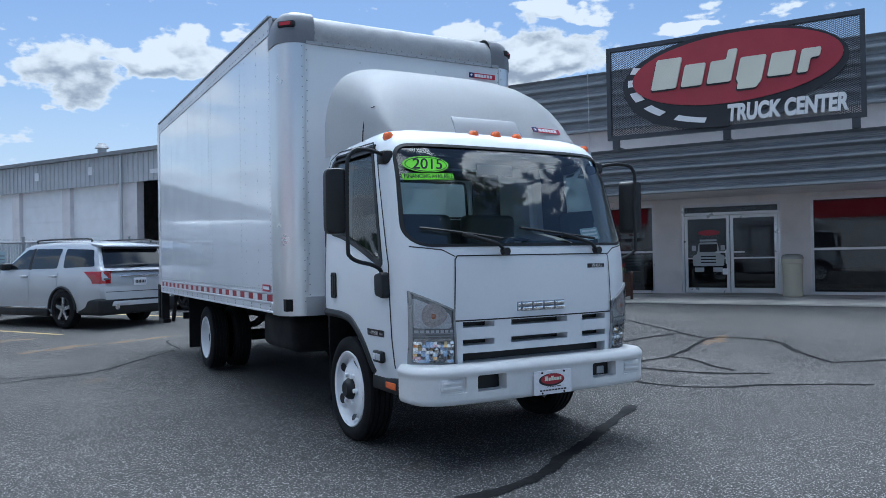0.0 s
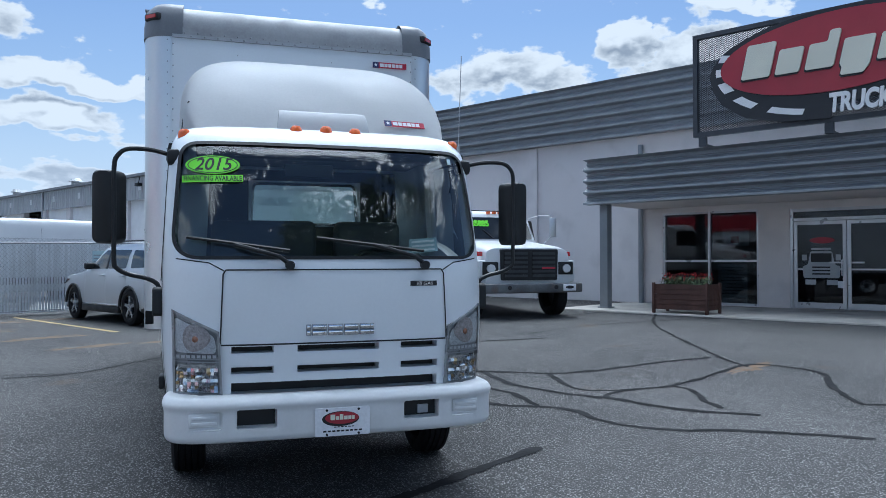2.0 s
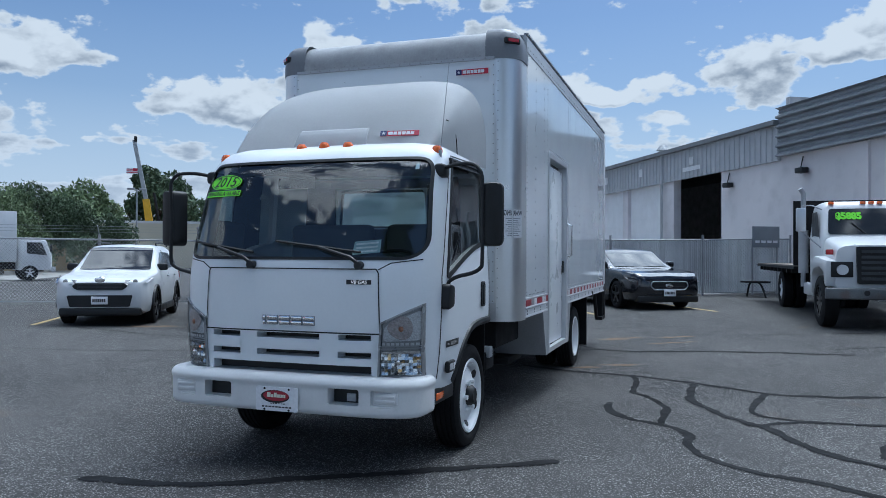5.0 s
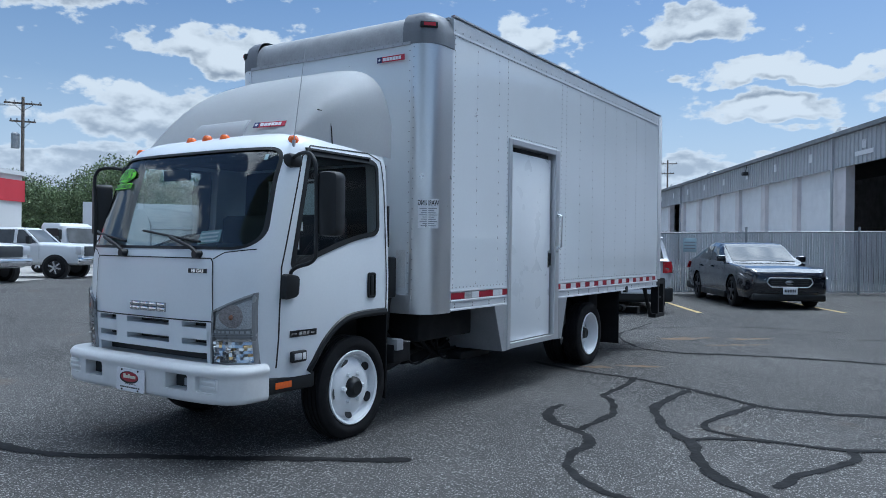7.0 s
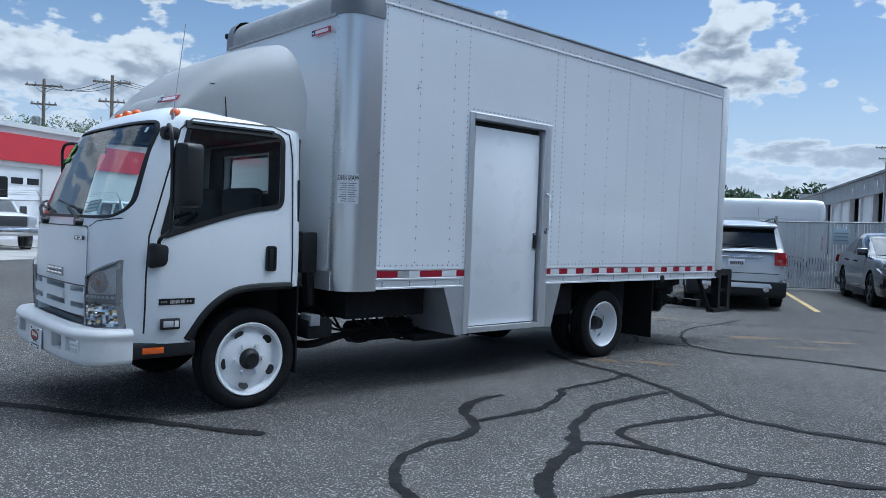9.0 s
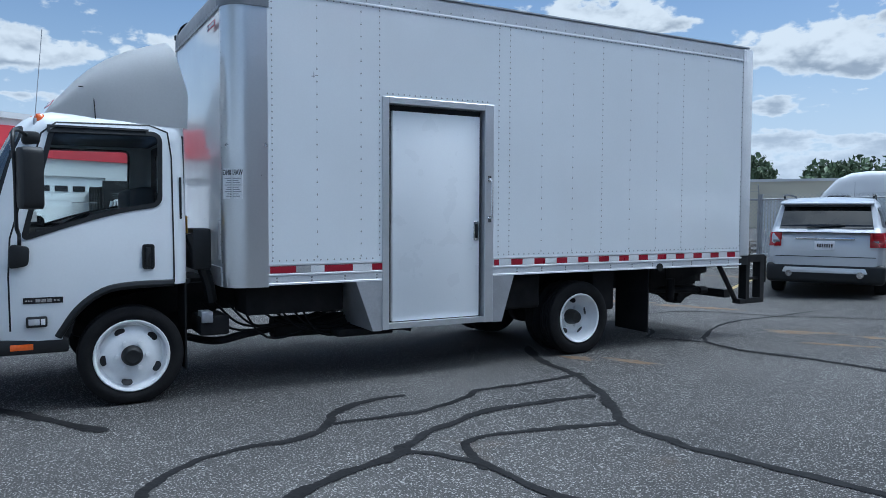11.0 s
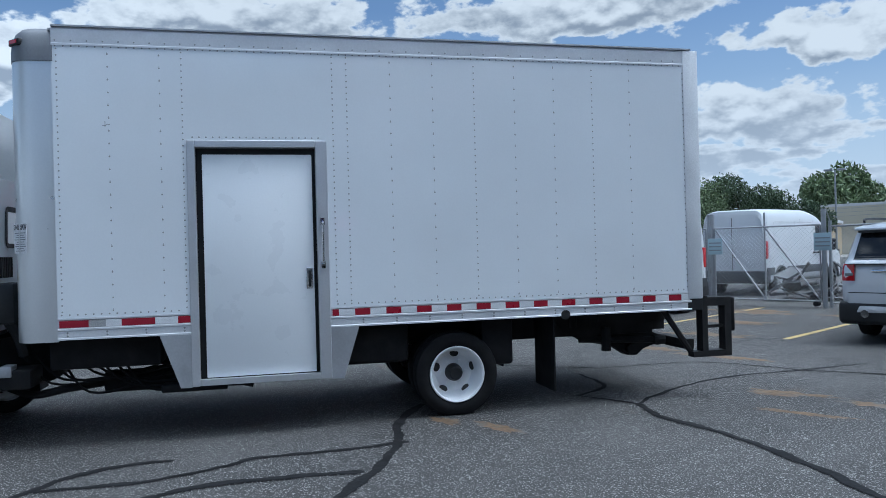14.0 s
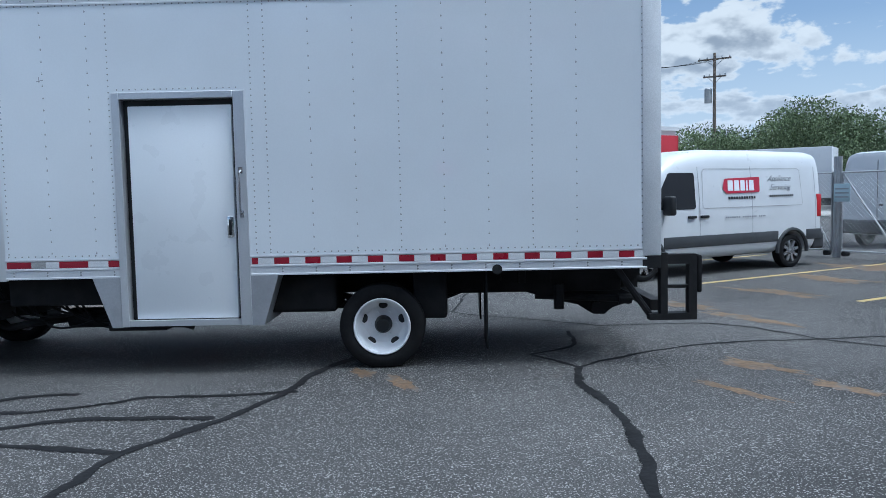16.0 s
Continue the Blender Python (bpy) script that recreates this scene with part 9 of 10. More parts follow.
def make_pickup(m, dump=False):
    """White pickup, facing -y."""
    name = "dump_truck" if dump else "pickup"
    t = thing(name, "white truck with a dark dump body across the yard" if dump else "white pickup truck parked across the yard", "truck", m)
    st = [(-2.9, 0.6, 1.15, 0.85), (-2.8, 0.5, 1.28, 0.97), (-2.3, 0.5, 1.34, 1.0), (-1.4, 0.5, 1.38, 1.0), (0.55, 0.5, 1.38, 1.0)]
    if not dump:
        st += [(1.0, 0.55, 1.38, 1.0), (2.9, 0.6, 1.38, 1.0)]
    body = part("body", loft(ebm(), [section(y, a, b, w, 7.0, 0.02) for y, a, b, w in st]), WHITE_FAR, t, "white body")
    rings = [plan_ring(1.34, -1.35, 0.6, 0.93, 8), plan_ring(1.6, -1.05, 0.56, 0.88, 8), plan_ring(1.88, -0.7, 0.5, 0.80, 8)]
    part("glasshouse", loft(ebm(), rings), mat_van_glass(), t, "dark glasshouse")
    part("roof", loft(ebm(), [plan_ring(1.86, -0.74, 0.55, 0.82, 8), plan_ring(1.94, -0.6, 0.45, 0.74, 6)]), WHITE_FAR, t)
    for s in (-1, 1):
        for y in (0.46, -0.42):
            bm = ebm()
            tube(bm, [(s * 0.93, y, 1.34), (s * 0.81, y, 1.88)], 0.06, 6)
            part("pillar", bm, WHITE_FAR, t)
        bm = ebm()
        tube(bm, [(s * 0.88, -1.27, 1.34), (s * 0.77, -0.70, 1.88)], 0.045, 6)
        part("pillar", bm, WHITE_FAR, t)
        for y in (-1.95, 1.95):
            bm = ebm()
            revolve(bm, [(s * 0.80, 0.0), (s * 0.80, 0.50), (s * 1.012, 0.50), (s * 1.012, 0.0)], "x", 24, (0, y, 0.42))
            part("wheel_well", bm, MARKBLACK, t, "dark wheel well")
            road_wheel(t, s * 0.92, y, 0.42, s, ALLOY, 6, 0.28, 0.6)
        bm = bbox(*sorted((s * 1.0, s * 1.24)), -1.1, -0.95, 1.32, 1.62, 0.03)
        part("door_mirror", bm, BLACK, t)
        bm = bbox(*sorted((s * 0.68, s * 0.99)), -2.93, -2.7, 0.92, 1.24, 0.03)
        part("headlamp", bm, ALU, t, "headlamp")
        for y in (-1.35, 0.42):
            bm = ebm()
            box(bm, *sorted((s * 0.99, s * 1.004)), y - 0.008, y + 0.008, 0.62, 1.34)
            part("door_gap", bm, MARKGREY, t, smooth=False)
        bm = bbox(*sorted((s * 0.99, s * 1.03)), 0.1, 0.32, 1.2, 1.25, 0.01)
        part("door_handle", bm, BLACK, t)
    bm = bbox(-0.66, 0.66, -2.95, -2.8, 0.86, 1.24, 0.03)
    part("grille", bm, BODYGREY, t, "dark grille")
    bm = bbox(-1.0, 1.0, -3.02, -2.8, 0.55, 0.82, 0.04)
    part("front_bumper", bm, CHROME, t, "chrome bumper")
    if dump:
        bm = ebm()
        box(bm, -1.1, 1.1, 0.9, 4.0, 1.15, 2.5)
        box(bm, -1.1, 1.1, 0.75, 0.899, 1.15, 2.75)
        part("dump_body", bm, CHASSIS, t, "dark dump body", False)
        for k in range(5):
            bm = ebm()
            for s in (-1, 1):
                box(bm, s * 1.13 - 0.03, s * 1.13 + 0.03, 1.1 + k * 0.65, 1.2 + k * 0.65, 1.15, 2.5)
            part("body_rib", bm, CHASSIS, t, smooth=False)
        bm = ebm()
        box(bm, -0.5, 0.5, 0.6, 4.0, 0.7, 1.15)
        part("frame", bm, CHASSIS, t, smooth=False)
    return t


def make_far_truck(m, box_len, label, low=2.6):
    """Distant cab-over lorry with a plain white box, facing -y."""
    t = thing("delivery_truck", label, "truck", m, "delivery trucks")
    rings = [plan_ring(z, y0, 1.7, w, 7) for z, y0, w in ((0.55, 0.0, 0.98), (1.3, 0.0, 1.0), (2.1, 0.28, 0.92), (2.25, 0.5, 0.8))]
    part("cab", loft(ebm(), rings), WHITE_FAR, t, "white cab")
    bm = ebm()
    bm.faces.new([bm.verts.new((x, 0.0 + (z - 1.3) * 0.35 - 0.01, z)) for x, z in rounded([(-0.86, 1.34), (0.86, 1.34), (0.80, 2.02), (-0.80, 2.02)], 0.08)])
    part("windscreen", bm, mat_van_glass(), t, "windscreen", False)
    for s in (-1, 1):
        bm = ebm()
        bm.faces.new([bm.verts.new((s * (1.004 - max(0, z - 1.3) * 0.1), y, z)) for y, z in rounded([(0.3, 1.32), (1.25, 1.42), (1.25, 2.0), (0.55, 2.0)], 0.05)])
        part("side_window", bm, MARKBLACK, t, "dark window", False)
        bm = bbox(*sorted((s * 1.15, s * 1.32)), 0.1, 0.2, 1.5, 1.95, 0.03)
        part("mirror", bm, BLACK, t)
        for y in (1.1, 1.7 + box_len * 0.66):
            road_wheel(t, s * 0.88, y, 0.40, s, STEELWHITE, 5, 0.26, 0.62)
    bm = bbox(-1.02, 1.02, -0.12, 0.1, 0.45, 0.72, 0.03)
    part("bumper", bm, WHITE_FAR, t)
    bm = ebm()
    box(bm, -0.5, 0.5, 0.5, 1.6 + box_len, 0.6, 0.95)
    part("chassis", bm, CHASSIS, t, smooth=False)
    if box_len > 0:
        bm = bbox(-1.22, 1.22, 1.75, 1.75 + box_len, 0.98, 0.98 + low, 0.03)
        part("cargo_box", bm, WHITE_FAR, t, "plain white cargo box")
    return t

make_pickup(pose(-25.8, 12.3, 0.012, 0, 0, 126))
make_pickup(pose(-24.2, 8.9, 0.012, 0, 0, 106))
make_pickup(pose(-27.5, 4.6, 0.012, 0, 0, 95), True)
make_far_truck(pose(-27.9, 16.4, 0.012, 0, 0, 104), 0.0, "white cab-over chassis truck across the yard")
make_far_truck(pose(-30.8, 27.4, 0.012, 0, 0, 146.5), 6.2, "white cab-over box truck standing side-on across the yard")


# ---- marks on the ground ----
def wobble_strip(bm, pts, width, z=0.004, seed=0, site=False):
    """A flat strip of uneven width along a smoothed path."""
    P = smooth_path([(a, b, 0) for a, b in pts], 22)
    L, R = [], []
    for i, p in enumerate(P):
        d = (P[min(i + 1, len(P) - 1)] - P[max(i - 1, 0)]).normalized()
        n = Vector((-d.y, d.x, 0))
        k = 0.75 + 0.9 * abs(noise.noise(Vector((p.x * 2.3, p.y * 2.3, seed))))
        j = 0.03 * noise.noise(Vector((p.x * 4.1, p.y * 4.1, seed + 9)))
        e = [0.35 * noise.noise(Vector((p.x * 17, p.y * 17, seed + o))) + 0.25 * noise.noise(Vector((p.x * 41, p.y * 41, seed + o))) for o in (3, 6)]
        w = width / 2 * k * (0.35 if i in (0, len(P) - 1) else 1.0)
        for side, s in ((L, 1), (R, -1)):
            q = p + n * (s * w * (1 + e[s > 0]) + j)
            sx = q.x * 0.866 + q.y * 0.5
            side.append(bm.verts.new((q.x, q.y, gz(sx) + z)))
    for i in range(len(P) - 1):
        bm.faces.new((L[i], L[i + 1], R[i + 1], R[i]))


SEAMS = [
    (0.085, [(1.77, 3.06), (1.84, 2.63), (2.03, 2.37), (2.31, 2.19), (2.52, 1.92), (2.53, 1.57), (2.69, 1.18), (2.96, 0.95), (3.5, 0.7), (4.2, 0.17)]),
    (0.07, [(2.29, 2.24), (2.30, 2.56), (2.32, 2.93), (2.08, 3.47), (1.94, 3.68), (1.93, 4.37), (1.84, 4.85)]),
    (0.085, [(0.39, 5.26), (0.87, 5.0), (1.42, 4.82), (1.85, 4.76), (2.46, 4.51), (2.95, 4.25), (3.27, 4.05), (3.95, 4.0), (4.9, 4.15), (5.7, 4.17)]),
    (0.085, [(2.55, 4.40), (2.51, 3.57), (2.69, 3.00), (2.99, 2.48), (3.13, 2.34), (3.35, 1.84), (3.58, 1.50), (4.0, 1.2)]),
    (0.07, [(3.13, 2.40), (3.32, 2.60), (3.62, 2.72), (4.15, 2.78), (4.9, 3.1), (5.83, 3.5), (6.09, 2.71), (5.6, 2.01), (5.2, 1.27)]),
    (0.075, [(3.25, 4.05), (3.17, 3.67), (3.07, 3.14), (3.13, 2.87), (3.32, 2.73), (3.63, 2.68)]),
    (0.075, [(3.86, 1.55), (3.95, 1.95), (4.10, 2.26), (4.20, 2.52), (4.17, 2.78)]),
    (0.10, [(-1.2, -0.62), (-0.61, -0.52), (-0.25, -0.38), (0.30, -0.04), (0.80, 0.28), (1.3, 0.60), (1.67, 0.84)]),
    (0.05, [(-0.65, 7.38), (0.19, 7.32), (0.55, 6.95), (0.62, 6.84), (0.91, 7.03), (1.18, 7.22)]),
    (0.075, [(1.18, 7.22), (1.64, 7.12), (2.32, 7.20), (2.92, 7.22), (3.58, 7.16), (4.6, 7.0)]),
    (0.05, [(1.18, 7.22), (0.87, 7.55), (0.44, 8.21), (0.15, 9.11), (0.10, 10.8)]),
    (0.04, [(-0.96, 7.71), (-0.86, 9.14), (0.2, 9.9), (1.6, 10.6), (3.5, 10.4)]),
    (0.06, [(9.29, 10.96), (7.60, 8.42), (6.6, 6.2), (5.90, 4.42), (5.64, 3.35)]),
    (0.045, [(-4.6, 5.2), (-3.16, 5.86), (-2.34, 6.09), (-1.6, 7.0), (-1.0, 7.75)]),
    (0.035, [(-9.0, 7.2), (-5.5, 6.5), (-2.4, 6.1)]),
    (0.04, [(4.4, 7.6), (6.2, 8.6), (8.6, 9.1), (11.5, 9.0)]),
    (0.035, [(3.2, 9.3), (5.4, 10.2), (8.4, 11.6)]),
    (0.03, [(-12.0, 3.0), (-9.0, 4.1), (-6.5, 4.4), (-4.6, 5.2)]),
    (0.05, [(5.2, 1.27), (6.8, 0.6), (8.5, 0.9), (10.4, 0.2)]),
]
for k, (w, pts) in enumerate(SEAMS):
    bm = ebm()
    wobble_strip(bm, pts, w, 0.004 + 0.0006 * (k % 5), k * 3.1)
    ob = part("tar_seam", bm, TAR, None, "", False)
    tagged(ob, "black tar sealed crack in the asphalt", "tar seam", "tar seams", "structure")

for k, (x, y, rx, ry) in enumerate([(1.25, 5.30, 0.30, 0.10), (1.62, 5.68, 0.34, 0.10), (1.35, 8.75, 0.7, 0.16), (2.2, 9.0, 0.5, 0.12), (-1.3, 9.6, 0.8, 0.22), (-3.6, 11.0, 1.1, 0.3), (-5.2, 12.6, 1.2, 0.5), (-6.9, 14.2, 1.5, 0.5), (-2.6, 9.2, 0.9, 0.2), (5.64, 3.35, 0.5, 0.2), (9.6, 11.0, 0.7, 0.25), (11.8, 9.4, 1.0, 0.18), (2.1, 8.2, 0.5, 0.1), (-4.6, 15.2, 1.4, 0.35), (-7.8, 8.0, 0.8, 0.25)]):
    bm = ebm()
    pts = []
    for i in range(64):
        a = 2 * math.pi * i / 64
        r = 0.7 + 0.5 * noise.noise(Vector((math.cos(a) * 1.6, math.sin(a) * 1.6, k * 2.7))) + 0.45 * noise.noise(Vector((math.cos(a) * 5.6, math.sin(a) * 5.6, k * 2.7)))
        px, py = rx * r * math.cos(a), ry * r * math.sin(a)
        ca, sa = math.cos(radians(25)), math.sin(radians(25))
        q = Vector((x + px * ca - py * sa, y + px * sa + py * ca))
        pts.append(bm.verts.new((q.x, q.y, gz(q.x * 0.866 + q.y * 0.5) + 0.0025)))
    bm.faces.new(pts)
    tagged(part("rust_stain", bm, RUST, None, "", False), "rusty brown stain on the asphalt", "stain", "rust stains", "structure")

for x in (9.9, 6.9, 3.72, 0.85, -2.1, -5.1):
    bm = ebm()
    for y0, y1 in ((11.2, 13.9), (13.98, 16.9)):
        vs = [bm.verts.new((xx, yy, gz(xx) + 0.003)) for xx, yy in ((x - 0.055, y0), (x + 0.055, y0), (x + 0.05, y1), (x - 0.05, y1))]
        bm.faces.new(vs)
    tagged(part("parking_line", bm, YELLOW, None, "", False, SITE), "worn yellow painted parking line", "line", "parking lines", "structure")


# ---- fence along the back of the lot ----
FY = 17.5


def chain_link(bm, x0, x1, z0, z1, y, step=0.11, r=0.0035):
    """Diagonal wires of a chain-link panel."""
    H, L = z1 - z0, x1 - x0
    k = int((L + H) / step) + 1
    for i in range(k):
        a0 = i * step - H
        lo, hi = max(0.0, a0), min(L, a0 + H)
        if hi - lo < 0.03:
            continue
        for sgn in (1, -1):
            xa, xb = (x0 + lo, x0 + hi) if sgn > 0 else (x1 - lo, x1 - hi)
            rod(bm, (xa, y + 0.003 * sgn, z0 + lo - a0), (xb, y + 0.003 * sgn, z0 + hi - a0), r, 3, None, False)


def fence_run(name, label, x0, x1, slats, gap=3.0):
    f = thing(name, label, "fence", SITE)
    n = max(1, round((x1 - x0) / gap))
    for i in range(n + 1):
        x = x0 + (x1 - x0) * i / n
        bm = ebm()
        rod(bm, (x, FY, gz(x) - 0.05), (x, FY, gz(x) + 1.95), 0.035, 10)
        rod(bm, (x, FY, gz(x) + 1.95), (x, FY, gz(x) + 1.97), 0.045, 10)
        if not slats:
            rod(bm, (x, FY, gz(x) + 1.95), (x, FY - 0.22, gz(x) + 2.22), 0.014, 6)
        part("post", bm, GALV, f, "galvanised post")
    bm = ebm()
    rod(bm, (x0, FY, gz(x0) + 1.84), (x1, FY, gz(x1) + 1.84), 0.024, 8)
    part("top_rail", bm, GALV, f)
    bm = ebm()
    rod(bm, (x0, FY, gz(x0) + 0.10), (x1, FY, gz(x1) + 0.10), 0.016, 8)
    part("bottom_rail", bm, GALV, f)
    bm = ebm()
    chain_link(bm, x0, x1, gz((x0 + x1) / 2) + 0.08, gz((x0 + x1) / 2) + 1.86, FY - 0.03, 0.11 if slats else 0.10)
    tagged(part("chain_link", bm, GALV, f, "diamond wire mesh", False), kind="stuff")
    if slats:
        bm = ebm()
        x = x0 + 0.05
        k = 0
        while x < x1 - 0.05:
            k += 1
            h = 1.80 + 0.09 * abs(noise.noise(Vector((x * 9.7, 1.3, 0))))
            tw = 0.012 * noise.noise(Vector((x * 7.1, 4.2, 0)))
            if noise.noise(Vector((x * 3.3, 8.8, 0))) > -0.60:
                box(bm, x - 0.026, x + 0.026, FY - 0.006 + tw, FY + 0.004 + tw, gz(x) + 0.06, gz(x) + h)
            x += 0.070
        tagged(part("privacy_slats", bm, SLAT, f, "pale grey vertical privacy slats", False), kind="stuff")
    bm = ebm()
    if slats:
        return f
    for dz, dy in ((2.05, -0.07), (2.13, -0.14), (2.21, -0.21)):
        rod(bm, (x0, FY + dy, gz(x0) + dz), (x1, FY + dy, gz(x1) + dz), 0.005, 4)
    part("top_wires", bm, GALV, f, "thin wires above the fence")
    return f


fence_run("slat_fence", "chain-link fence with pale grey privacy slats", 3.5, 16.4, True)
fence_run("wire_fence", "bare chain-link fence between the gate and the slats", 2.16, 3.44, False, 1.3)
fence_run("wire_fence", "bare chain-link fence behind the parked cars", -8.0, -2.7, False)
fence_run("wire_fence", "bare chain-link fence across the driveway", -40.0, -14.8, False, 3.6)


def gate(x0, x1, label):
    g = thing("gate", label, "gate", SITE)
    for x in (x0, x1):
        bm = ebm()
        rod(bm, (x, FY - 0.1, -0.05), (x, FY - 0.1, 2.22), 0.055, 12)
        part("gate_post", bm, GALV, g, "thick galvanised gate post")
    bm = ebm()
    a, b = x0 + 0.08, x1 - 0.08
    tube(bm, [(a, FY - 0.12, 0.12), (b, FY - 0.12, 0.12), (b, FY - 0.12, 1.86), (a, FY - 0.12, 1.86)], 0.026, 8, True)
    rod(bm, ((a + b) / 2, FY - 0.12, 0.12), ((a + b) / 2, FY - 0.12, 2.2), 0.022, 8)
    part("gate_frame", bm, GALV, g)
    for p, q in (((a, 1.86), ((a + b) / 2, 0.12)), (((a + b) / 2, 1.86), (b, 0.12))):
        bm = ebm()
        rod(bm, (p[0], FY - 0.125, p[1]), (q[0], FY - 0.125, q[1]), 0.02, 8)
        part("brace", bm, GALV, g)
    bm = ebm()
    chain_link(bm, a, b, 0.12, 1.86, FY - 0.15, 0.10)
    tagged(part("chain_link", bm, GALV, g, "diamond wire mesh", False), kind="stuff")
    for k in range(2):
        bm = ebm()
        rod(bm, (a + 0.1 + k * (b - a - 0.2), FY - 0.2, 0.06), (a + 0.1 + k * (b - a - 0.2), FY - 0.04, 0.06), 0.06, 12)
        part("roller", bm, CHASSIS, g)
    return g


gate(-0.62, 2.06, "galvanised sliding chain-link gate, shut")
gate(-2.65, -0.70, "galvanised chain-link gate leaf behind the van")
for x, z in ((8.27, 1.44), (5.96, 1.42), (2.06, 1.50), (-0.50, 1.45)):
    bm = bbox(x - 0.19, x + 0.19, FY - 0.20, FY - 0.19, z - 0.20 + gz(x), z + 0.20 + gz(x), 0.004)
    s = part("fence_sign", bm, TEALCARD, None, "", True, SITE)
    tagged(s, "pale blue-green notice board wired to the fence", "sign", "fence signs")
    bm = ebm()
    for k in range(3):
        box(bm, x - 0.16, x + 0.16, FY - 0.204, FY - 0.201, z - 0.11 + 0.09 * k + gz(x), z - 0.08 + 0.09 * k + gz(x))
    part("text_bars", bm, MARKGREY, s, "unreadable bars", False)
# dark framed notice board by the wall
nb = thing("notice_board", "grey framed board fixed on the fence beside the wall", "board", SITE)
bm = bbox(14.9, 15.9, FY - 0.14, FY - 0.10, 1.75, 2.45, 0.01)
part("panel", bm, GREYMETAL, nb, "grey panel")
bm = ebm()
for k in range(4):
    box(bm, 15.0 + k * 0.22, 15.16 + k * 0.22, FY - 0.145, FY - 0.141, 1.9, 1.98)
part("bars", bm, MARKWHITE, nb, "pale letter-sized bars", False)
for x in (14.95, 15.85):
    bm = ebm()
    rod(bm, (x, FY - 0.06, gz(15)), (x, FY - 0.06, 1.8), 0.03, 8)
    part("leg", bm, GALV, nb)
# trailer stand beside the flatbed
ts = thing("steel_stand", "small dark steel stand on the lot by the fence", "stand", SITE)
bm = ebm()
tube(bm, smooth_path([(14.2, 15.6, 0.18), (14.2, 15.9, 0.6), (14.2, 16.4, 0.62), (14.2, 16.6, 0.18)], 4), 0.03, 8)
part("frame", bm, CHASSIS, ts)
bm = bbox(13.9, 14.5, 15.8, 16.5, 0.62, 0.68, 0.01)
part("top", bm, CHASSIS, ts)


def pallet_stack(m, n):
    t = thing("pallet_stack", "uneven stack of weathered wooden pallets behind the gate", "pallets", m)
    for k in range(n):
        z = k * 0.145
        dx = 0.05 * noise.noise(Vector((k * 3.7, 2.2, m.translation.x)))
        pieces = [(-0.6, 0.6, -0.5 + i * 0.18, -0.40 + i * 0.18, 0.115, 0.135) for i in range(6)]
        pieces += [(-0.6, 0.6, -0.5 + i * 0.45, -0.40 + i * 0.45, 0.0, 0.02) for i in range(3)]
        first = None
        for i in range(3):
            bm = ebm()
            box(bm, -0.6 + dx + i * 0.555, -0.51 + dx + i * 0.555, -0.5, 0.5, z + 0.02, z + 0.115)
            if first is None:
                first = part("pallet", bm, PALLET, t, smooth=False)
            else:
                part("stringer", bm, PALLET, first, smooth=False)
        for x0, x1, y0, y1, z0, z1 in pieces:
            bm = ebm()
            box(bm, x0 + dx, x1 + dx, y0, y1, z + z0, z + z1)
            part("board", bm, PALLET, first, smooth=False)
    return t


pallet_stack(site_pose(2.9, 19.6, 8), 5)
pallet_stack(site_pose(4.2, 19.4, -6), 3)
random.seed(11)
sc = thing("scrap_pile", "tangle of dull scrap metal and frames behind the gate", "scrap", site_pose(1.2, 19.5, 0))
for k in range(26):
    bm = ebm()
    a = Vector((random.uniform(-1.1, 1.1), random.uniform(-0.5, 0.5), 0.04 + 0.025 * k * random.random()))
    d = Vector((random.uniform(-1, 1), random.uniform(-0.5, 0.5), random.uniform(0.0, 0.5))).normalized() * random.uniform(0.5, 1.3)
    if k % 3:
        rod(bm, a, a + d, random.uniform(0.02, 0.05), 6)
    else:
        mm = Matrix.Translation(a + Vector((0, 0, 0.12))) @ Euler((random.uniform(-0.5, 0.5), random.uniform(-0.5, 0.5), random.uniform(0, 3))).to_matrix().to_4x4()
        box(bm, -0.35, 0.35, -0.2, 0.2, -0.03, 0.03, mm)
    part("scrap_piece", bm, SCRAP, sc, smooth=False)

# ---- things on the shop walk ----
pl = thing("planter_box", "dark stained wooden planter with red flowers on the walk", "planter", SITE @ Matrix.Translation((13.3, 4.0, 0.20)) @ Matrix.Diagonal((1, 0.8, 1.08, 1)))
for k in range(5):
    for y0, y1, x0, x1 in ((-0.76, 0.76, -0.33, -0.29), (-0.76, 0.76, 0.29, 0.33), (-0.76, -0.72, -0.288, 0.288), (0.72, 0.76, -0.288, 0.288)):
        bm = ebm()
        box(bm, x0, x1, y0, y1, 0.08 + k * 0.105, 0.178 + k * 0.105)
        part("plank", bm, WOODBOX, pl, smooth=False)
for x in (-0.34, 0.34):
    for y in (-0.77, 0.77):
        bm = bbox(x - 0.035, x + 0.035, y - 0.035, y + 0.035, 0.0, 0.63, 0.006)
        part("corner_post", bm, WOODBOX, pl)
bm = ebm()
box(bm, -0.285, 0.285, -0.715, 0.715, 0.45, 0.55)
part("soil", bm, BARK, pl, "dark soil", False)
random.seed(3)


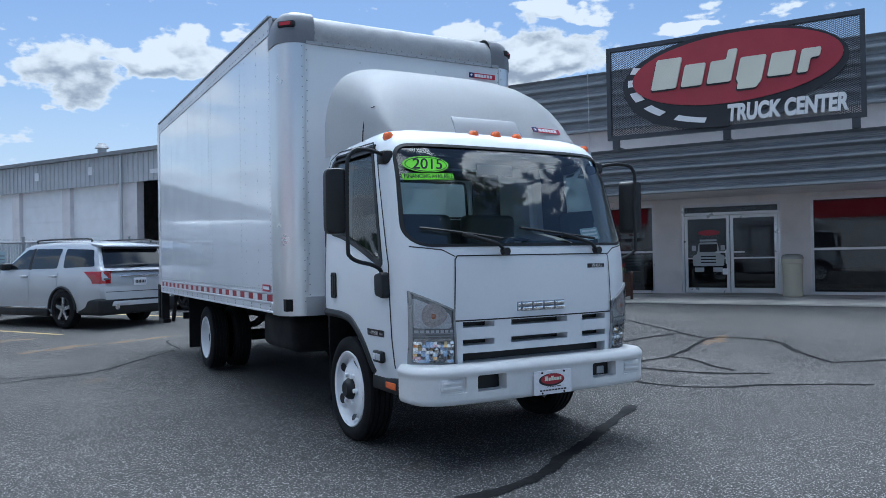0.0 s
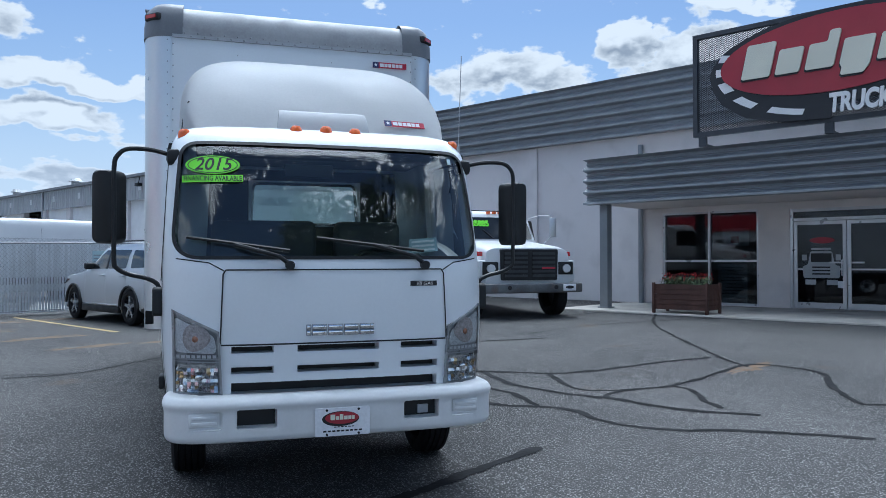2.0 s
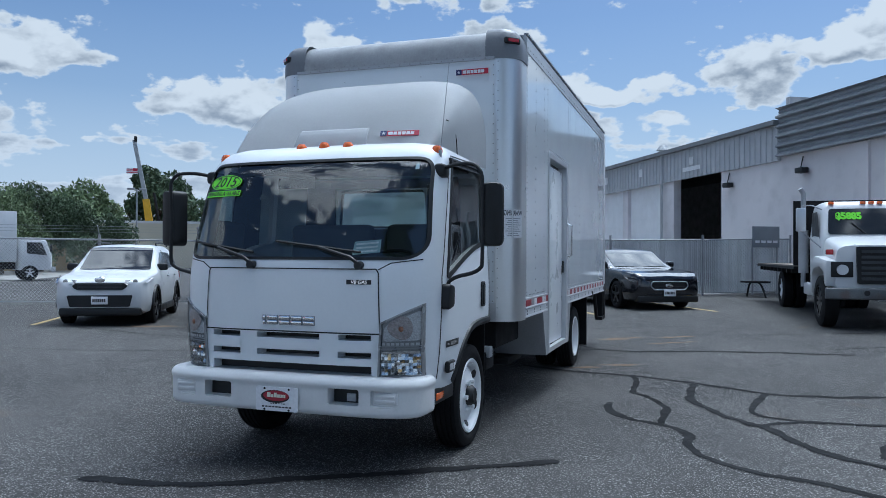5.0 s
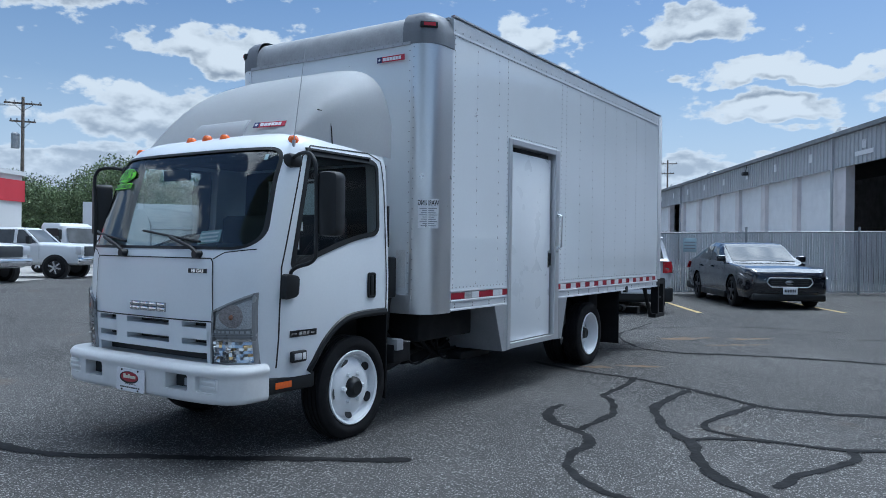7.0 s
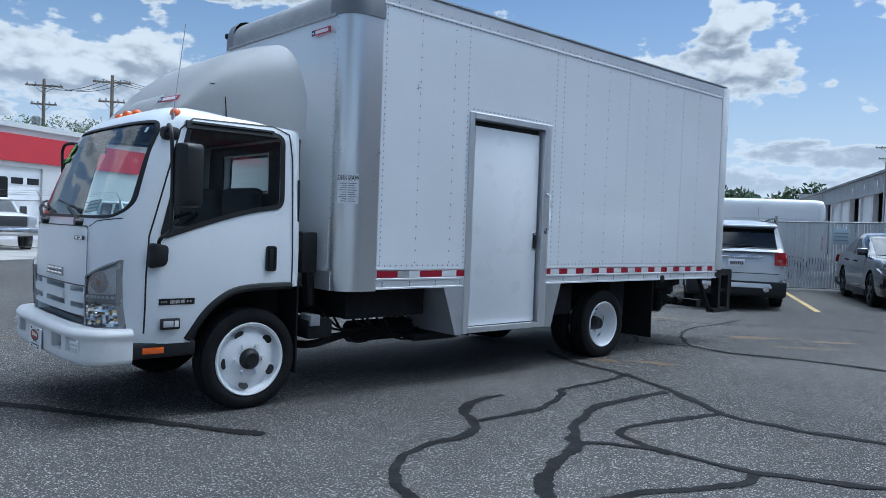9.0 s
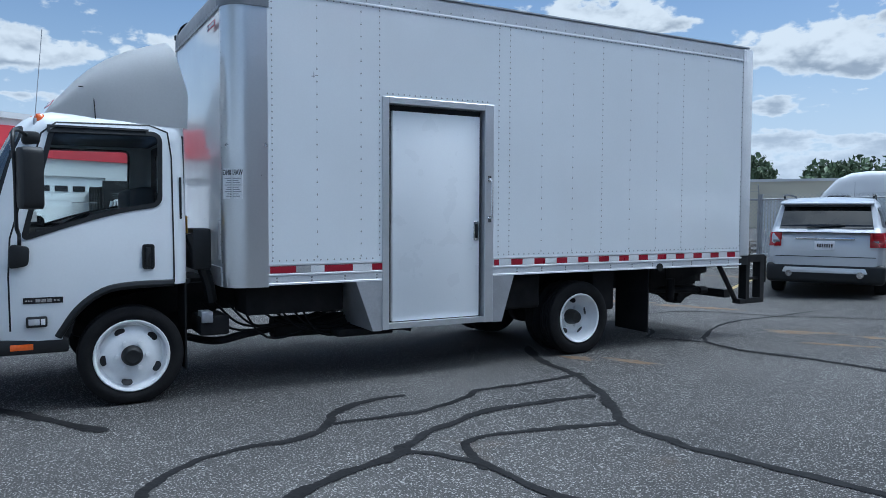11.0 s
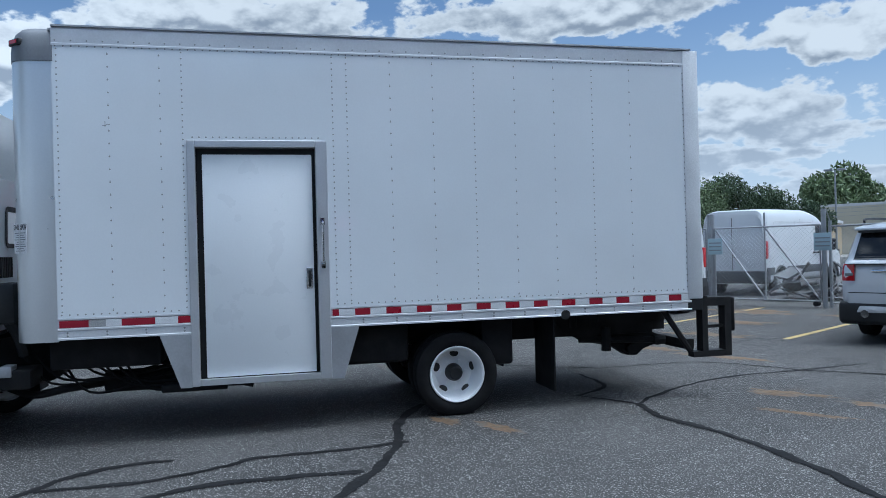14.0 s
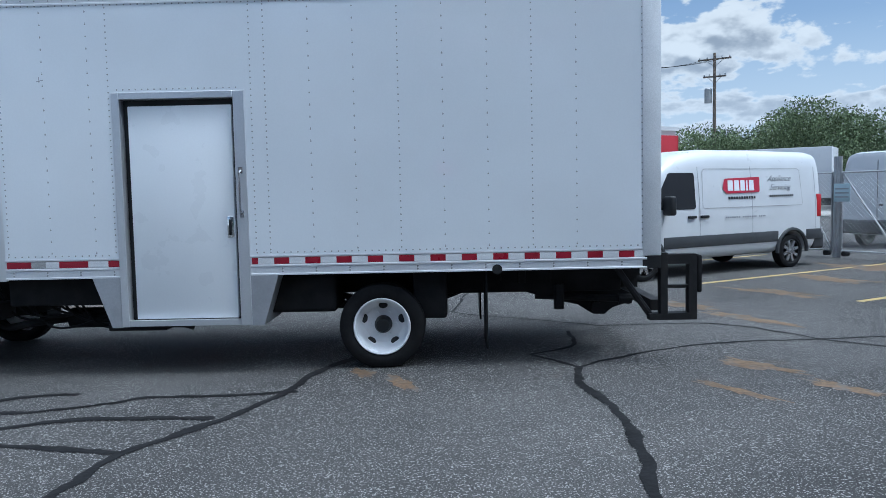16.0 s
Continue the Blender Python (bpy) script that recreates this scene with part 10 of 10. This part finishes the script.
def leaves_mesh(pts, size, flat=0.6):
    """Small folded leaves at points."""
    bm = ebm()
    for p in pts:
        d = Vector((random.gauss(0, 1), random.gauss(0, 1), random.gauss(0, flat))).normalized()
        u = d.orthogonal().normalized()
        u.rotate(Matrix.Rotation(random.uniform(0, 6.28), 3, d))
        v = d.cross(u)
        s = size * random.uniform(0.6, 1.4)
        q = [p + s * u, p + 0.42 * s * v + 0.12 * s * d, p - s * u, p - 0.42 * s * v + 0.12 * s * d]
        bm.faces.new([bm.verts.new(x) for x in q])
    return bm


part("foliage", leaves_mesh([Vector((random.uniform(-0.26, 0.26), random.uniform(-0.7, 0.7), random.uniform(0.55, 0.74))) for _ in range(500)], 0.04), LEAF, pl, "green foliage", False)
tagged(part("flowers", leaves_mesh([Vector((random.uniform(-0.26, 0.26), random.uniform(-0.7, 0.7), random.uniform(0.68, 0.82))) for _ in range(160)], 0.03), FLOWER, pl, "red flowers", False), kind="stuff")
can = thing("litter_bin", "pale ribbed cylindrical litter bin by the entrance", "bin", SITE @ Matrix.Translation((15.6, -0.05, 0.20)))
bm = ebm()
revolve(bm, [(0.0, 0.0), (0.0, 0.22), (0.02, 0.235), (0.10, 0.235), (0.12, 0.225), (0.80, 0.235), (0.82, 0.25), (0.92, 0.25)], "z", 28)
part("body", bm, CREAMWALL, can, "pale concrete body")
bm = ebm()
revolve(bm, [(0.92, 0.25), (0.96, 0.26), (1.02, 0.22), (1.05, 0.12), (1.05, 0.0)], "z", 28)
part("lid", bm, KERBCON, can, "pale domed lid")


# ---- far buildings ----
def band_building(name, label, m, L, D, H, walls, bands=(), doors=(), windows=()):
    b = thing(name, label, "building", m)
    bm = ebm()
    wall_with_holes(bm, 0.0, 0.3, 0, L, 0, H, [(a, c, z0, z1) for a, c, z0, z1 in sorted(list(doors) + list(windows))])
    box(bm, 0.3, D, 0, 0.3, 0, H)
    box(bm, 0.3, D, L - 0.3, L, 0, H)
    box(bm, D, D + 0.3, 0, L, 0, H)
    part("wall", bm, walls, b, smooth=False)
    bm = ebm()
    box(bm, -0.15, D + 0.4, -0.15, L + 0.15, H, H + 0.25)
    part("roof", bm, WHITEWALL, b, "pale roof edge", False)
    for mt, z0, z1, lb in bands:
        bm = ebm()
        box(bm, -0.12, -0.005, -0.1, L + 0.1, z0, z1)
        box(bm, -0.12, D + 0.3, -0.12, -0.005, z0, z1)
        box(bm, -0.12, D + 0.3, L + 0.005, L + 0.12, z0, z1)
        part("band", bm, mt, b, lb, False)
    for a, c, z0, z1 in doors:
        d = None
        bm = ebm()
        n = 8
        h = (z1 - z0) / n
        for k in range(n):
            box(bm, 0.12, 0.16, a, c, z0 + k * h + 0.015, z0 + (k + 1) * h - 0.015)
        box(bm, 0.15, 0.2, a, c, z0, z1)
        d = part("overhead_door", bm, ODOOR, b, "white overhead door", False)
        for k in range(4):
            w = (c - a) / 4
            bm = ebm()
            box(bm, 0.10, 0.125, a + k * w + 0.12, a + (k + 1) * w - 0.12, z0 + 6.15 * h, z0 + 6.85 * h)
            part("door_light", bm, MARKBLACK, d, "dark door pane", False)
    for a, c, z0, z1 in windows:
        bm = ebm()
        box(bm, 0.12, 0.16, a, c, z0, z1)
        w = part("window", bm, MARKBLACK, b, "dark window", False)
    return b


RB = SITE @ Matrix.Translation((-25.4, 38.3, 0)) @ pose(0, 0, 0, 0, 0, 180)
band_building("workshop", "white workshop with a broad red fascia across the yard", RB, 46, 18, 5.3, WHITEWALL, ((REDBAND, 3.75, 5.0, "red fascia band"),), ((14.0, 17.6, 0.1, 3.5), (19.2, 22.6, 0.1, 3.0), (25.5, 29, 0.1, 3.4)), ())


def face_from(p, q):
    """Pose of a building whose front runs from p to q with its back behind it on the left."""
    a = math.degrees(math.atan2(q[1] - p[1], q[0] - p[0])) - 90
    return pose(p[0], p[1], 0, 0, 0, a)


band_building("warehouse", "long low cream warehouse with small dark windows", face_from((-78, 62), (-36, 88)) , 49, 16, 4.6, CREAMWALL, (), (), [(4 + 8 * k, 6.6 + 8 * k, 3.0, 3.9) for k in range(5)])
band_building("tan_building", "low tan building with a flat roof", face_from((-62, 46), (-52, 56)), 14, 10, 2.9, TANWALL, (), (), ((3, 5, 0.8, 2.0), (8, 10, 0.8, 2.0)))
band_building("far_shed", "pale far shed beyond the yard", face_from((-40, 96), (-22, 104)), 20, 12, 5.0, WHITEWALL, (), (), ((4, 7, 1, 3), (11, 14, 1, 3)))
# crane
cr = thing("mobile_crane", "yellow mobile crane with a raised lattice-free boom", "crane", pose(-74.1, 87.3, 0, 0, 0, 35))
bm = ebm()
rod(bm, (0.0, 0, 3.0), (-0.9, 0, 9.5), 0.75, 4, 0.65)
part("boom_base", bm, CRANEYELLOW, cr, "yellow boom section", False)
bm = ebm()
rod(bm, (-0.9, 0, 9.5), (-2.6, 0, 18.2), 0.42, 4, 0.35)
part("boom_tip", bm, GALV, cr, "grey telescopic boom", False)
bm = ebm()
rod(bm, (1.4, 0, 3.0), (0.2, 0, 10.5), 0.2, 8)
part("boom_ram", bm, CHASSIS, cr)
bm = bbox(-2.6, -2.2, -0.3, 0.3, 17.9, 18.7, 0.05)
part("boom_head", bm, CHASSIS, cr)
bm = bbox(-2.2, 3.2, -1.3, 1.3, 0.9, 3.2, 0.1)
part("carrier", bm, CRANEYELLOW, cr, "yellow carrier")
bm = bbox(-5.0, 5.0, -1.25, 1.25, 0.45, 1.0, 0.05)
part("chassis", bm, CHASSIS, cr)
for y in (-1.0, 1.0):
    for x in (-3.6, -2.0, 2.0, 3.6):
        bm = ebm()
        rod(bm, (x, y - 0.25, 0.6), (x, y + 0.25, 0.6), 0.6, 16)
        part("wheel", bm, RUBBER, cr)
bm = ebm()
for k in range(7):
    box(bm, -3.6, -2.1, -0.02, 0.02, 13.2 + k * 0.12, 13.32 + k * 0.12)
part("flag_stripes", bm, MARKWHITE, cr, "pale striped flag", False)
bm = ebm()
for k in range(3):
    box(bm, -3.61, -2.09, -0.025, 0.025, 13.32 + k * 0.24, 13.44 + k * 0.24)
box(bm, -2.7, -2.09, -0.03, 0.03, 13.6, 14.04)
part("flag_bands", bm, REDPLASTIC, cr, "red flag bands", False)


def utility_pole(x, y, h, yaw, transformer=False):
    p = thing("utility_pole", "weathered wooden utility pole with crossarm", "pole", pose(x, y, 0, 0, 0, yaw), "utility poles")
    bm = ebm()
    rod(bm, (0, 0, 0), (0, 0, h), 0.17, 10, 0.11)
    part("shaft", bm, POLEWOOD, p)
    for z, w in ((h - 0.5, 1.3), (h - 1.9, 0.9)):
        bm = ebm()
        box(bm, -w, w, -0.06, 0.06, z - 0.06, z + 0.06)
        a = part("crossarm", bm, POLEWOOD, p, smooth=False)
        for k in (-0.9, -0.45, 0.45, 0.9):
            bm = ebm()
            revolve(bm, [(z + 0.06, 0.05), (z + 0.14, 0.06), (z + 0.22, 0.04), (z + 0.24, 0.0)], "z", 8, (k * w, 0, 0))
            part("insulator", bm, GALV, a)
        bm = ebm()
        rod(bm, (-w * 0.6, 0, z), (0, 0, z - 0.6), 0.025, 6)
        rod(bm, (w * 0.6, 0, z), (0, 0, z - 0.6), 0.025, 6)
        part("arm_brace", bm, GALV, a)
    if transformer:
        bm = ebm()
        revolve(bm, [(h - 4.0, 0.0), (h - 4.0, 0.30), (h - 2.9, 0.30), (h - 2.8, 0.2), (h - 2.8, 0.0)], "z", 16, (-0.5, 0, 0))
        part("transformer", bm, GALV, p, "grey transformer can")
    return p


utility_pole(-55.0, 27.7, 12.6, 60, True)
utility_pole(-51.0, 17.0, 11.5, 60)
utility_pole(-57.0, 14.0, 11.5, 60, True)
utility_pole(-28.0, 104.0, 14.0, 20)
for a, b, z in (((-51.0, 17.0), (-55.0, 27.7), 11.2), ((-57.0, 14.0), (-51.0, 17.0), 11.0)):
    bm = ebm()
    for o in (-0.8, 0.0, 0.8):
        pts = []
        for i in range(11):
            t = i / 10
            pts.append((a[0] + (b[0] - a[0]) * t + o * 0.5, a[1] + (b[1] - a[1]) * t + o * 0.8, z + (0.9 if b[1] > 20 else 0) * t - 0.5 * 4 * t * (1 - t)))
        tube(bm, pts, 0.02, 4)
    tagged(part("power_lines", bm, CHASSIS, None), "sagging power lines between poles", "cable", "power lines")
lp = thing("lamp_post", "slim grey lot lamp post with two heads", "lamp post", pose(-40.9, 45.7, 0, 0, 0, 40))
bm = ebm()
rod(bm, (0, 0, 0), (0, 0, 6.7), 0.08, 8, 0.06)
part("shaft", bm, GALV, lp)
for s in (-1, 1):
    bm = bbox(*sorted((s * 0.15, s * 0.75)), -0.18, 0.18, 6.65, 6.8, 0.03)
    part("lamp_head", bm, GALV, lp)


# ---- trees ----
def grow_tree(name, label, x, y, h, r, seed, leaf=0.34, count=2200, mt=None, trunk=0.3, low=0.3):
    random.seed(seed)
    t = thing(name, label, "tree", pose(x, y, 0, 0, 0, seed * 37 % 360))
    bm = ebm()
    top = h * 0.62
    rod(bm, (0, 0, -0.1), (0.1, 0.05, top), trunk, 9, trunk * 0.35)
    clumps = []
    for k in range(9):
        a = k * 2.4 + random.uniform(-0.4, 0.4)
        z0 = top * random.uniform(low + 0.1, 0.95)
        rr = r * random.uniform(0.45, 0.85)
        tip = Vector((rr * math.cos(a), rr * math.sin(a), z0 + h * random.uniform(0.10, 0.30)))
        rod(bm, (0, 0, z0), tip, trunk * 0.33, 6, trunk * 0.08)
        clumps.append((tip, r * random.uniform(0.30, 0.48)))
    for k in range(12):
        a, e = random.uniform(0, 6.28), random.uniform(-0.35, 1.0)
        c = Vector((r * 0.62 * math.cos(a) * math.cos(e), r * 0.62 * math.sin(a) * math.cos(e), h * (low + 0.62 * (1 - low)) + (h * (1 - low) * 0.36) * math.sin(e)))
        clumps.append((c, r * random.uniform(0.26, 0.46)))
    part("trunk", bm, BARK, t, "trunk and limbs")
    pts = []
    total = sum(c[1] ** 2 for c in clumps)
    for c, cr_ in clumps:
        for _ in range(int(count * cr_**2 / total)):
            d = Vector((random.gauss(0, 1), random.gauss(0, 1), random.gauss(0, 0.8))).normalized()
            p = c + d * cr_ * random.uniform(0.55, 1.08) ** 0.6
            if p.z > h * 0.12:
                pts.append(p)
    part("crown", leaves_mesh(pts, leaf), mt or LEAF, t, "crown of small leaves", False)
    return t


k = 0
for x, y, h, r in ((-55, 26, 6.8, 4.2), (-53, 30.5, 6.8, 4.0), (-54, 34.5, 7.6, 4.2), (-49.5, 33, 8.6, 4.3), (-47.5, 37, 7.4, 3.8), (-46.5, 41.5, 7.3, 3.6), (-60, 39, 7.0, 4.2),
                   (-57, 21, 6.2, 4.2), (-60, 30, 6.6, 4.4), (-58, 12, 8.8, 4.6), (-57, 16.5, 8.9, 4.4), (-63, 7, 8.6, 4.6), (-58, -1, 7.4, 4.2), (-64, 20, 7.4, 4.6), (-43.5, 43.5, 5.2, 3.2), (-42, 34, 5.0, 3.0)):
    k += 1
    h *= 0.86
    grow_tree("tree", "broad green leafy tree at the far edge of the yard", x, y, h, r, 20 + k, 0.115, 14000, LEAF if k % 3 else LEAFDARK, 0.28, 0.08)
grow_tree("tree", "large dark green tree behind the warehouse", -80.7, 96.8, 14.8, 5.6, 61, 0.42, 6500, LEAFDARK, 0.5, 0.1)
grow_tree("tree", "bright green rounded tree near the tan building", -82, 82.5, 10.4, 6.2, 62, 0.4, 6000, LEAF, 0.3, 0.08)
for x, y, h, r in ((-30, 122, 9, 6), (-44, 118, 8.4, 6), (-58, 108, 8.5, 6), (-72, 96, 9, 6), (-18, 130, 11, 6), (-47, 82, 6.6, 4), (-38, 84, 6.6, 4)):
    k += 1
    grow_tree("tree", "distant dark green tree above the low roofs", x, y, h, r, 80 + k, 0.5, 2200, LEAFDARK, 0.4, 0.1)
# the tree mirrored in the windscreen, behind the path
grow_tree("tree", "tall leafy tree standing behind the walk, mirrored in the windscreen", 5.2, -11.5, 16.5, 5.0, 33, 0.17, 15000, LEAFDARK, 0.3, 0.28)
